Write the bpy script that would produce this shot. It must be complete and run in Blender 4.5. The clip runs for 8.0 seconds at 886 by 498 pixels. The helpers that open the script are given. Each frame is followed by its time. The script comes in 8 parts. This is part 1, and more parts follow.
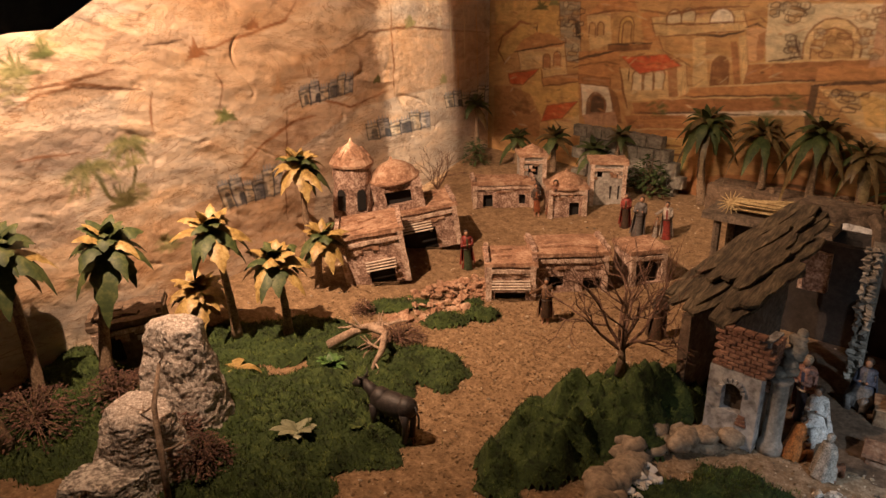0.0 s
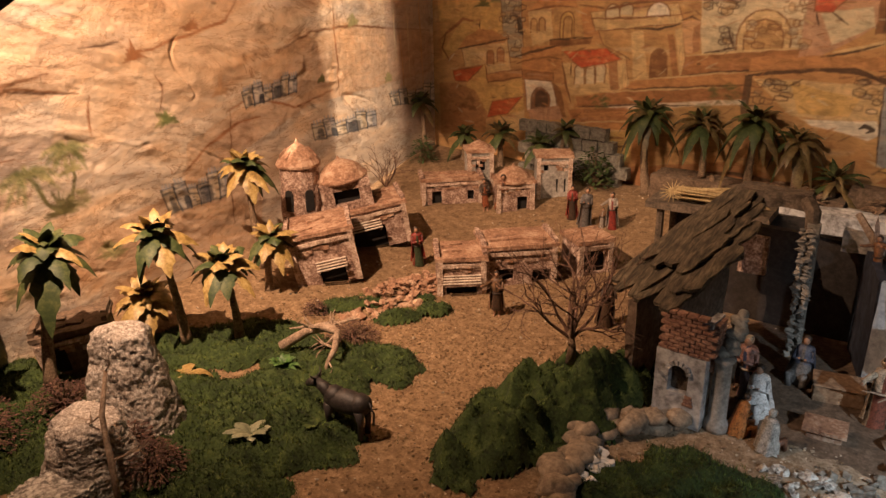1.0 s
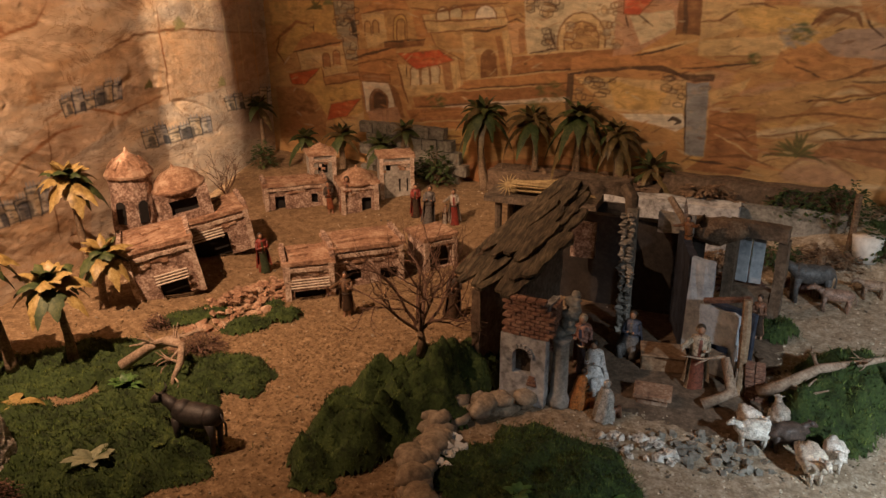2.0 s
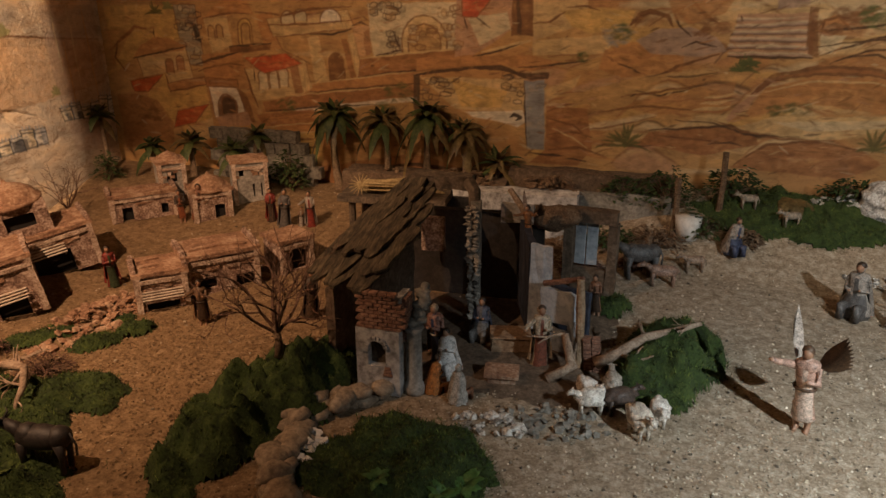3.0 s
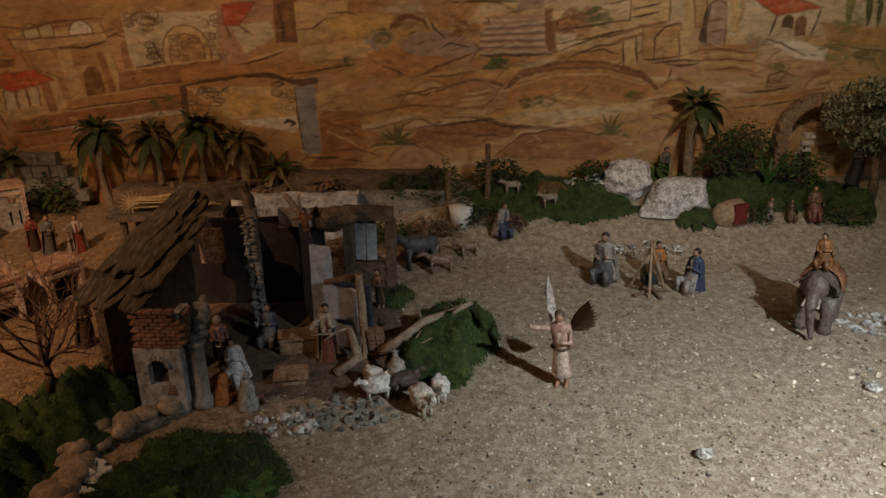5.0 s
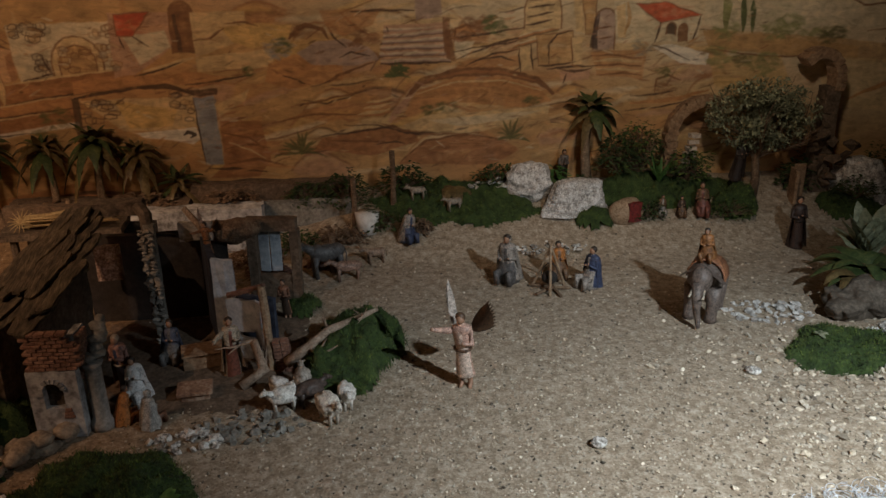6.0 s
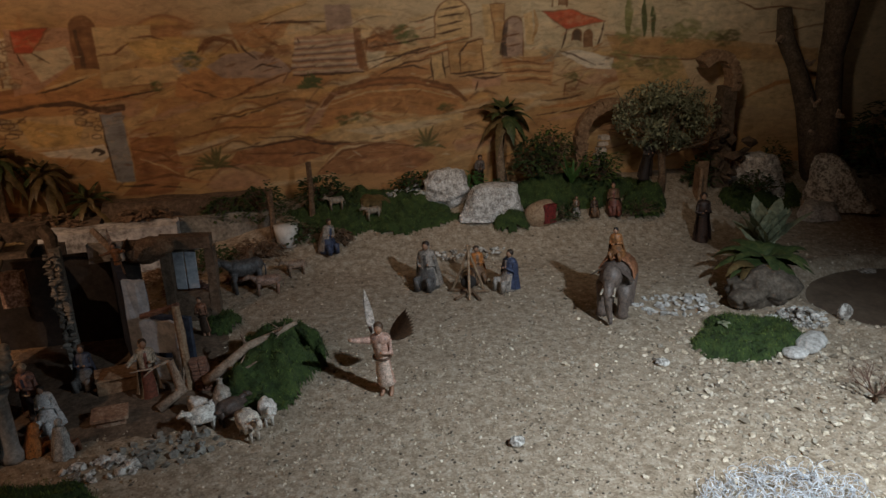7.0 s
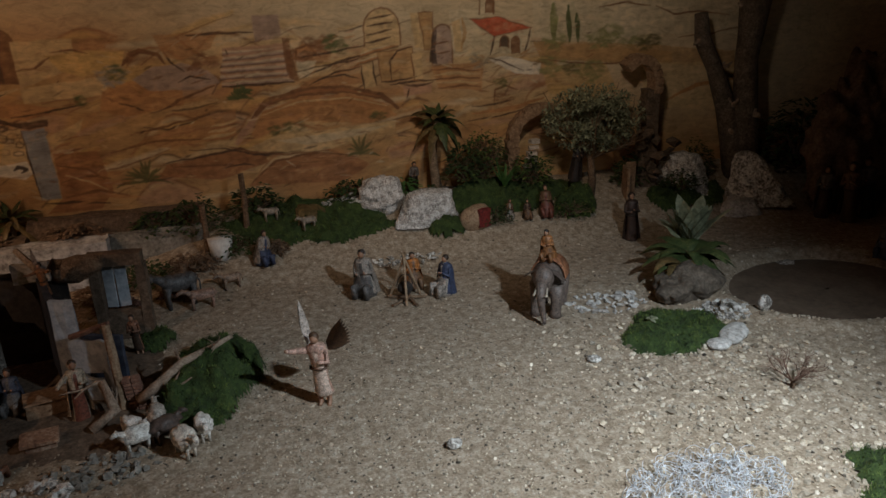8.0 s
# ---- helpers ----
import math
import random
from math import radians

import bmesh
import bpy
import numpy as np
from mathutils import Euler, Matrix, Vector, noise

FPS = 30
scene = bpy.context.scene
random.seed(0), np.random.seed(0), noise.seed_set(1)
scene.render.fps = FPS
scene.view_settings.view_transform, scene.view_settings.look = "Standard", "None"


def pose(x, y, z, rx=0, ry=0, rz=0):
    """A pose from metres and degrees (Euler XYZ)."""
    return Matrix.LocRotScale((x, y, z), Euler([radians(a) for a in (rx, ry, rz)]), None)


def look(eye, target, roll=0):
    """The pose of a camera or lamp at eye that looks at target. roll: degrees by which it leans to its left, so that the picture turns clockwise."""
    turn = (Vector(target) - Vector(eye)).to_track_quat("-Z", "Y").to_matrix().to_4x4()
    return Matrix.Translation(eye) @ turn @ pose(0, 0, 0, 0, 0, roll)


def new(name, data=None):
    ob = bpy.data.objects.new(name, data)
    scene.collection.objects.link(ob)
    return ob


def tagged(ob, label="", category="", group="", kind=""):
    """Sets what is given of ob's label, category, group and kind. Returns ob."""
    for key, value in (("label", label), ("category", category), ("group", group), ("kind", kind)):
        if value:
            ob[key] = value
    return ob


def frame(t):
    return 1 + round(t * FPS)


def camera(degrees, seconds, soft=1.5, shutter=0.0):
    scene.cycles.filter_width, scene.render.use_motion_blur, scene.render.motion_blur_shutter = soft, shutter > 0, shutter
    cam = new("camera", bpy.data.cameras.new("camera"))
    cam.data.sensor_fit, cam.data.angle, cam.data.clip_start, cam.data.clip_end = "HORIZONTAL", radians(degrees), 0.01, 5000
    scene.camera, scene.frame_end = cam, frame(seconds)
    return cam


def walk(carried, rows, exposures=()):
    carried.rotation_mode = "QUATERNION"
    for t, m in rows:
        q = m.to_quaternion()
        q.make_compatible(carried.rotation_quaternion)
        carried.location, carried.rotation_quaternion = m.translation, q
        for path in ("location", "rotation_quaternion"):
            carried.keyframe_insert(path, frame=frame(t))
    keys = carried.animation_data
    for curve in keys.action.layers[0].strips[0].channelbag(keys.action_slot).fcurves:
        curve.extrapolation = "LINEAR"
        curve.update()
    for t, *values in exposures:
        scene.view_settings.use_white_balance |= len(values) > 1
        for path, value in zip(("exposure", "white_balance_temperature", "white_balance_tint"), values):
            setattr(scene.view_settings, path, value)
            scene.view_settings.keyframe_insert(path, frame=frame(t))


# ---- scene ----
cam = camera(61.3, 8.0)
PATH = [
    (0, (0.17, -0.072, 0.694), (-1.115, 1.286, -0.015), -0.3),
    (0.5, (0.172, -0.071, 0.69), (-1.093, 1.307, -0.019), -0.8),
    (1, (0.181, -0.074, 0.69), (-1.01, 1.366, -0.022), -1.0),
    (1.5, (0.185, -0.074, 0.686), (-0.854, 1.481, -0.024), -0.7),
    (2.8, (0.242, -0.112, 0.699), (-0.356, 1.66, -0.01), -0.0),
    (3, (0.252, -0.113, 0.7), (-0.292, 1.676, -0.009), -0.1),
    (3.5, (0.265, -0.118, 0.699), (-0.164, 1.702, -0.012), -0.4),
    (4, (0.282, -0.13, 0.698), (-0.026, 1.714, -0.012), -0.6),
    (4.5, (0.301, -0.149, 0.707), (0.13, 1.713, -0.004), -0.4),
    (4.7, (0.307, -0.152, 0.709), (0.191, 1.714, -0.001), -0.4),
    (5.8, (0.345, -0.17, 0.727), (0.478, 1.699, 0.028), -0.7),
    (6, (0.352, -0.179, 0.728), (0.524, 1.687, 0.028), -0.5),
    (6.5, (0.368, -0.191, 0.736), (0.63, 1.666, 0.041), -0.8),
    (7, (0.381, -0.199, 0.744), (0.734, 1.644, 0.051), -1.1),
    (7.5, (0.39, -0.207, 0.749), (0.821, 1.619, 0.059), -1.4),
    (8, (0.399, -0.221, 0.755), (0.897, 1.59, 0.07), -1.6),
]
walk(cam, [(t, look(eye, target, roll)) for t, eye, target, roll in PATH],
     [(0, -0.3, 6200, 10), (1.0, -0.27, 6150, 10), (1.6, -0.45, 6250, 10), (3.0, -1.1, 6750, 10), (3.6, -1.2, 6900, 10), (4.6, -1.45, 6800, 10), (6.0, -1.66, 6290, 10), (8.0, -1.93, 6090, 10)])

# ---- world and lamps ----
world = bpy.data.worlds.new("room_dark")
scene.world = world
world.use_nodes = True
world.node_tree.nodes["Background"].inputs[0].default_value = (0.9, 0.75, 0.6, 1)
world.node_tree.nodes["Background"].inputs[1].default_value = 0.04


def lamp(name, eye, target, watts, colour, size, blend, radius):
    data = bpy.data.lights.new(name, "SPOT")
    data.energy, data.color, data.spot_size, data.spot_blend, data.shadow_soft_size = watts, colour, radians(size), blend, radius
    ob = new(name, data)
    ob.matrix_world = look(eye, target)
    return ob


lamp("warm_spot_lamp", (-0.84, 0.15, 1.30), (-1.41, 1.14, 0.555), 226, (1.0, 0.61, 0.37), 127, 0.8, 0.008)
# unseen extra lamp, added to make the bright upright strip on the rock wall
beam = lamp("added_strip_lamp", (-0.845, 0.15, 1.295), (-1.462, 1.545, 0.42), 560, (1.0, 0.70, 0.46), 34, 0.35, 0.004)
beam.scale = (0.085, 1.0, 1.0)
lamp("white_spot_lamp", (1.16, 0.10, 0.92), (1.00, 0.62, 0.0), 275, (0.85, 0.94, 1.0), 92, 1.0, 0.02)
lamp("mural_lamp", (-0.46, 0.92, 1.00), (-0.50, 2.0, 0.62), 37, (1.0, 0.68, 0.42), 100, 1.0, 0.05)
lamp("mural_lamp", (0.93, 0.92, 1.00), (1.00, 2.0, 0.64), 49, (1.0, 0.80, 0.60), 108, 1.0, 0.05)

# ---- materials ----
def nodes_of(name):
    m = bpy.data.materials.new(name)
    m.use_nodes = True
    t = m.node_tree
    return m, t, t.nodes["Principled BSDF"]


def ramp(t, stops, fac):
    r = t.nodes.new("ShaderNodeValToRGB")
    e = r.color_ramp.elements
    while len(e) > 1:
        e.remove(e[-1])
    for i, (p, c) in enumerate(stops):
        el = e[0] if i == 0 else e.new(p)
        el.position, el.color = p, (*c, 1)
    t.links.new(fac, r.inputs[0])
    return r.outputs[0]


def noise_of(t, scale, detail=6, rough=0.6, vec=None, distortion=0.0):
    n = t.nodes.new("ShaderNodeTexNoise")
    n.inputs["Scale"].default_value, n.inputs["Detail"].default_value = scale, detail
    n.inputs["Roughness"].default_value, n.inputs["Distortion"].default_value = rough, distortion
    if vec is None:
        vec = coords(t)
    t.links.new(vec, n.inputs["Vector"])
    return n.outputs["Fac"]


def coords(t, scale=None, kind="Object"):
    c = t.nodes.new("ShaderNodeTexCoord").outputs[kind]
    if scale:
        mp = t.nodes.new("ShaderNodeMapping")
        mp.inputs["Scale"].default_value = scale
        t.links.new(c, mp.inputs["Vector"])
        c = mp.outputs[0]
    return c


def blend(t, a, b, fac, mode="MIX"):
    m = t.nodes.new("ShaderNodeMix")
    m.data_type, m.blend_type = "RGBA", mode
    for i, v in ((0, fac), (6, a), (7, b)):
        if isinstance(v, (int, float)):
            m.inputs[i].default_value = v
        elif isinstance(v, tuple):
            m.inputs[i].default_value = (*v, 1)
        else:
            t.links.new(v, m.inputs[i])
    return m.outputs[2]


def bump(t, b, height, strength=0.5, dist=0.003):
    n = t.nodes.new("ShaderNodeBump")
    n.inputs["Strength"].default_value, n.inputs["Distance"].default_value = strength, dist
    t.links.new(height, n.inputs["Height"])
    t.links.new(n.outputs[0], b.inputs["Normal"])


def surface(name, dark, mid, light, scale=40, rough=0.85, relief=0.5, dist=0.003, fine=4.0, spread=0.15, metal=0.0, random=0.0):
    """A grained material of three tones at two scales."""
    m, t, b = nodes_of(name)
    a = noise_of(t, scale, 5, 0.65)
    c = noise_of(t, scale * fine, 4, 0.7)
    mixed = t.nodes.new("ShaderNodeMath")
    mixed.operation = "MULTIPLY_ADD"
    t.links.new(c, mixed.inputs[0])
    mixed.inputs[1].default_value = 0.45
    half = t.nodes.new("ShaderNodeMath")
    half.operation = "MULTIPLY"
    half.inputs[1].default_value = 0.55
    t.links.new(a, half.inputs[0])
    t.links.new(half.outputs[0], mixed.inputs[2])
    col = ramp(t, [(0.5 - spread, dark), (0.5, mid), (0.5 + spread, light)], mixed.outputs[0])
    if random:
        i = t.nodes.new("ShaderNodeNewGeometry").outputs["Random Per Island"]
        tone = ramp(t, [(0, (1 - random,) * 3), (1, (1 + random,) * 3)], i)
        col = blend(t, col, tone, 1.0, "MULTIPLY")
    t.links.new(col, b.inputs["Base Color"])
    b.inputs["Roughness"].default_value, b.inputs["Metallic"].default_value = rough, metal
    bump(t, b, mixed.outputs[0], relief, dist)
    return m


def plain(name, colour, rough=0.7, vary=0.25, scale=60):
    d = tuple(v * (1 - vary) for v in colour)
    l = tuple(min(1, v * (1 + vary)) for v in colour)
    return surface(name, d, colour, l, scale, rough, 0.3, 0.001)


MAT = {}
MAT["gravel"] = surface("gravel", (0.185, 0.137, 0.088), (0.325, 0.25, 0.17), (0.51, 0.43, 0.33), 55, 0.95, 1.0, 0.004, 3.5, 0.12)
# the village side is strewn with orange brown sand, the rest with pale gravel
gt = MAT["gravel"].node_tree
gb = gt.nodes["Principled BSDF"]
gcol = gb.inputs["Base Color"].links[0].from_socket
gsep = gt.nodes.new("ShaderNodeSeparateXYZ")
gt.links.new(coords(gt), gsep.inputs[0])
gadd = gt.nodes.new("ShaderNodeMath")
gadd.operation = "MULTIPLY_ADD"
gadd.inputs[1].default_value = 0.6
gt.links.new(noise_of(gt, 9.0, 5, 0.6), gadd.inputs[0])
gt.links.new(gsep.outputs[0], gadd.inputs[2])
gtint = ramp(gt, [(0.0, (0.66, 0.54, 0.40)), (0.45, (1.0, 1.0, 1.0))], gadd.outputs[0])
gt.links.new(blend(gt, gcol, gtint, 1.0, "MULTIPLY"), gb.inputs["Base Color"])
MAT["pebble"] = surface("pebble", (0.25, 0.195, 0.135), (0.43, 0.355, 0.255), (0.68, 0.61, 0.50), 30, 0.8, 0.4, 0.001, 4, 0.15, random=0.45)
MAT["moss"] = surface("moss", (0.011, 0.020, 0.004), (0.031, 0.055, 0.010), (0.07, 0.10, 0.022), 45, 0.95, 1.0, 0.006, 5, 0.14)
MAT["moss_tuft"] = surface("moss_tuft", (0.017, 0.029, 0.004), (0.042, 0.071, 0.010), (0.105, 0.14, 0.026), 22, 0.9, 0.2, 0.001, 4, 0.10, random=0.6)
MAT["limestone"] = surface("limestone", (0.17, 0.15, 0.125), (0.48, 0.44, 0.385), (0.80, 0.77, 0.71), 34, 0.9, 1.0, 0.010, 4, 0.075)
MAT["pale_rock"] = surface("pale_pitted_rock", (0.26, 0.235, 0.21), (0.60, 0.56, 0.515), (0.88, 0.86, 0.83), 60, 0.85, 1.0, 0.006, 4, 0.09)
MAT["speckled_rock"] = surface("speckled_rock", (0.22, 0.175, 0.14), (0.46, 0.395, 0.335), (0.90, 0.85, 0.79), 190, 0.85, 1.0, 0.004, 3, 0.10)
MAT["clay"] = surface("clay_plaster", (0.12, 0.07, 0.05), (0.30, 0.19, 0.14), (0.60, 0.47, 0.38), 50, 0.9, 1.0, 0.005, 4, 0.11)
MAT["pale_clay"] = surface("pale_clay_plaster", (0.22, 0.14, 0.10), (0.44, 0.32, 0.24), (0.68, 0.56, 0.46), 60, 0.9, 0.9, 0.004, 4, 0.11)
MAT["roof_clay"] = surface("roof_clay", (0.14, 0.07, 0.042), (0.31, 0.175, 0.105), (0.52, 0.37, 0.26), 26, 0.9, 1.0, 0.006, 5, 0.12)
MAT["grey_plaster"] = surface("grey_plaster", (0.13, 0.115, 0.10), (0.30, 0.275, 0.24), (0.50, 0.46, 0.41), 22, 0.9, 0.6, 0.003, 5, 0.14)
MAT["blue_plaster"] = surface("blue_plaster", (0.17, 0.19, 0.21), (0.35, 0.385, 0.42), (0.54, 0.57, 0.59), 18, 0.85, 0.5, 0.003, 5, 0.15)
# near-black colour standing for the shade inside openings
MAT["dark"] = plain("hollow_shade", (0.012, 0.010, 0.009), 0.95)
MAT["bark"] = surface("bark", (0.06, 0.035, 0.02), (0.15, 0.09, 0.05), (0.27, 0.19, 0.12), 60, 0.9, 0.9, 0.004, 4, 0.15)
MAT["palm_bark"] = surface("palm_bark", (0.085, 0.055, 0.034), (0.20, 0.135, 0.082), (0.34, 0.25, 0.165), 70, 0.9, 0.9, 0.004, 4, 0.14)
MAT["old_wood"] = surface("old_wood", (0.035, 0.025, 0.017), (0.085, 0.062, 0.042), (0.16, 0.12, 0.085), 40, 0.85, 0.8, 0.003, 4, 0.14)
MAT["wood"] = surface("bare_wood", (0.16, 0.10, 0.055), (0.30, 0.20, 0.12), (0.42, 0.31, 0.2), 45, 0.8, 0.6, 0.002, 4, 0.14)
MAT["palm_leaf"] = surface("palm_leaf", (0.022, 0.042, 0.010), (0.055, 0.08, 0.020), (0.13, 0.145, 0.045), 30, 0.62, 0.3, 0.001, 4, 0.15, random=0.5)
MAT["dry_leaf"] = surface("dry_palm_leaf", (0.17, 0.105, 0.03), (0.36, 0.245, 0.075), (0.55, 0.42, 0.18), 30, 0.5, 0.3, 0.001, 4, 0.15, random=0.4)
MAT["brick"] = surface("miniature_brick", (0.10, 0.047, 0.03), (0.20, 0.10, 0.065), (0.33, 0.19, 0.13), 50, 0.9, 0.6, 0.002, 4, 0.14, random=0.3)
MAT["skin"] = plain("painted_skin", (0.32, 0.175, 0.105), 0.55)
MAT["white_wall"] = surface("white_plaster", (0.45, 0.43, 0.40), (0.68, 0.66, 0.62), (0.82, 0.8, 0.77), 20, 0.85, 0.4, 0.002, 5, 0.16)
MAT["room"] = plain("room_paint", (0.10, 0.075, 0.055), 0.9, 0.2, 6)

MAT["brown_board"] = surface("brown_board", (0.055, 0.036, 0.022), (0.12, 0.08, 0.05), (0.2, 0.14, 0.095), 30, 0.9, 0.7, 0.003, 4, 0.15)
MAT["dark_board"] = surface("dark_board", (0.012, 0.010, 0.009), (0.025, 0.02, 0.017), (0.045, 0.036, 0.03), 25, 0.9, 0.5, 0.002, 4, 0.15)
MAT["navy_board"] = surface("navy_board", (0.010, 0.012, 0.02), (0.022, 0.027, 0.045), (0.05, 0.06, 0.085), 16, 0.85, 0.4, 0.002, 4, 0.15)


# ---- mesh helpers ----
def part(name, bm, material, parent=None, label="", smooth=False):
    me = bpy.data.meshes.new(name)
    bmesh.ops.recalc_face_normals(bm, faces=bm.faces)
    bm.to_mesh(me)
    bm.free()
    for m in (material if isinstance(material, (list, tuple)) else [material]):
        me.materials.append(m)
    if smooth:
        me.polygons.foreach_set("use_smooth", [True] * len(me.polygons))
    ob = new(name, me)
    if parent is not None:
        ob.parent = parent
    if label:
        tagged(ob, label)
    return ob


def soup(name, verts, faces, material, parent=None, smooth=False):
    me = bpy.data.meshes.new(name)
    me.from_pydata(verts, [], faces)
    me.materials.append(material)
    if smooth:
        me.polygons.foreach_set("use_smooth", [True] * len(me.polygons))
    ob = new(name, me)
    if parent is not None:
        ob.parent = parent
    return ob


def thing(name, x, y, z, rz, label, category, group="", kind=""):
    ob = new(name)
    ob.empty_display_size = 0.02
    ob.matrix_world = pose(x, y, z, 0, 0, rz)
    return tagged(ob, label, category, group, kind)


def box(bm, c, s, rot=(0, 0, 0), bevel=0.0, jitter=0.0, mat=0, rng=None):
    g = bmesh.ops.create_cube(bm, size=1.0, matrix=pose(*c, *rot) @ Matrix.Diagonal((*s, 1)))
    vs = g["verts"]
    if bevel:
        es = list({e for v in vs for e in v.link_edges})
        r = bmesh.ops.bevel(bm, geom=es, offset=bevel, segments=1, affect="EDGES", profile=0.6)
        vs = list({v for f in r["faces"] for v in f.verts} | {v for v in vs if v.is_valid})
    fs = {f for v in vs if v.is_valid for f in v.link_faces}
    for f in fs:
        f.material_index = mat
    if jitter:
        q = rng or random
        for v in vs:
            if v.is_valid:
                v.co += Vector([q.uniform(-jitter, jitter) for _ in range(3)])
    return vs


def tube(bm, pts, radii, seg=8, mat=0, cap=True):
    """A tapered tube along points."""
    pts = [Vector(p) for p in pts]
    rings = []
    up = Vector((0.31, 0.17, 0.93))
    for i, p in enumerate(pts):
        d = (pts[min(i + 1, len(pts) - 1)] - pts[max(i - 1, 0)]).normalized()
        a = d.cross(up)
        a = (a if a.length > 1e-4 else d.cross(Vector((1, 0, 0)))).normalized()
        b = d.cross(a)
        r = radii[i] if isinstance(radii, (list, tuple)) else radii
        rings.append([bm.verts.new(p + r * (math.cos(k * math.tau / seg) * a + math.sin(k * math.tau / seg) * b)) for k in range(seg)])
    for r0, r1 in zip(rings, rings[1:]):
        for k in range(seg):
            bm.faces.new((r0[k], r0[(k + 1) % seg], r1[(k + 1) % seg], r1[k])).material_index = mat
    if cap:
        bm.faces.new(rings[0][::-1]).material_index = mat
        bm.faces.new(rings[-1]).material_index = mat
    return [v for r in rings for v in r]


def ball(bm, c, s, sub=2, mat=0, rough=0.0, freq=20, seed=0):
    g = bmesh.ops.create_icosphere(bm, subdivisions=sub, radius=1.0)
    s = Vector(s) if not isinstance(s, (int, float)) else Vector((s, s, s))
    for v in g["verts"]:
        p = Vector((v.co.x * s.x, v.co.y * s.y, v.co.z * s.z))
        if rough:
            q = (p + Vector((seed * 1.7, seed * 0.9, seed * 2.3))) * freq
            p *= 1 + rough * (noise.fractal(q, 0.9, 2.0, 4) + 0.5 * abs(noise.noise(q * 0.4)))
        v.co = p + Vector(c)
    for f in {f for v in g["verts"] for f in v.link_faces}:
        f.material_index = mat
    return g["verts"]


def smooth01(a):
    a = max(0.0, min(1.0, a))
    return a * a * (3 - 2 * a)


WALL_Y = 2.0
CORNER = (-1.56, 2.0)
LEFT_FOOT = (-1.17, 0.2)


def wall_x(y):
    """The rock wall's x at y."""
    return CORNER[0] + (LEFT_FOOT[0] - CORNER[0]) * (CORNER[1] - y) / (CORNER[1] - LEFT_FOOT[1])


POND = (1.80, 1.20, 0.27, 0.21)


def gz(x, y):
    """The height of the ground."""
    z = 0.13 * smooth01((y - 1.62) / 0.4) * smooth01((x + 0.1) / 0.5)
    z += 0.05 * smooth01((y - 1.35) / 0.6) * smooth01((-0.3 - x) / 0.3)
    z += 0.02 * smooth01((-1.0 - x) / 0.25) * smooth01((y - 0.2) / 0.4)
    z += 0.006 * noise.noise(Vector((x * 4, y * 4, 3))) + 0.003 * noise.noise(Vector((x * 15, y * 15, 1)))
    d = math.hypot((x - POND[0]) / POND[2], (y - POND[1]) / POND[3])
    z -= 0.035 * smooth01((1.05 - d) / 0.25)
    z += 0.015 * smooth01(1 - abs(d - 1.15) / 0.2)
    return z


# ---- ground and walls ----
def build_ground():
    x0, x1, y0, y1, n, m = -1.75, 2.75, -0.75, 2.02, 330, 205
    vs = []
    for j in range(m):
        for i in range(n):
            x, y = x0 + (x1 - x0) * i / (n - 1), y0 + (y1 - y0) * j / (m - 1)
            vs.append((x, y, gz(x, y) + 0.0016 * noise.noise(Vector((x * 70, y * 70, 9)))))
    fs = [(j * n + i, j * n + i + 1, (j + 1) * n + i + 1, (j + 1) * n + i) for j in range(m - 1) for i in range(n - 1)]
    g = soup("ground", vs, fs, MAT["gravel"], smooth=True)
    return tagged(g, "sandy ground of fine tan gravel and grit", "ground", kind="structure")


ground = build_ground()


def slab(name, a, b, z0, z1, thick, material, label, cat="wall"):
    """A wall from a to b in plan, thick to the right of its way."""
    d = Vector((b[0] - a[0], b[1] - a[1], 0))
    n = Vector((d.y, -d.x, 0)).normalized() * thick
    bm = bmesh.new()
    lo = [bm.verts.new((p[0] + k.x, p[1] + k.y, z0)) for p, k in ((a, n * 0), (b, n * 0), (b, n), (a, n))]
    hi = [bm.verts.new((v.co.x, v.co.y, z1)) for v in lo]
    bm.faces.new(lo), bm.faces.new(hi)
    for i in range(4):
        bm.faces.new((lo[i], lo[(i + 1) % 4], hi[(i + 1) % 4], hi[i]))
    return tagged(part(name, bm, material), label, cat, kind="structure")


# ---- painted walls: pigment laid on coat by coat with soft ragged brush edges ----
PIGMENT = {
    "cream": (0.60, 0.43, 0.22), "pale": (0.62, 0.53, 0.36), "yellow": (0.60, 0.39, 0.14), "ochre": (0.47, 0.285, 0.12),
    "orange": (0.46, 0.225, 0.085), "sienna": (0.34, 0.15, 0.06), "brown": (0.21, 0.095, 0.038), "umber": (0.085, 0.042, 0.022),
    "red": (0.52, 0.085, 0.03), "rose": (0.46, 0.27, 0.17), "mauve": (0.40, 0.29, 0.235), "slate": (0.24, 0.235, 0.235),
    "grey": (0.30, 0.265, 0.20), "blue": (0.27, 0.29, 0.32), "white": (0.74, 0.68, 0.57), "olive": (0.125, 0.115, 0.038),
    "green": (0.085, 0.105, 0.032), "leaf": (0.24, 0.24, 0.09), "dark": (0.045, 0.026, 0.018), "peach": (0.66, 0.47, 0.30), "rust": (0.60, 0.37, 0.20),
    "steel": (0.33, 0.37, 0.43), "ink": (0.022, 0.032, 0.05), "frond": (0.13, 0.155, 0.05), "sprout": (0.33, 0.31, 0.14),
}


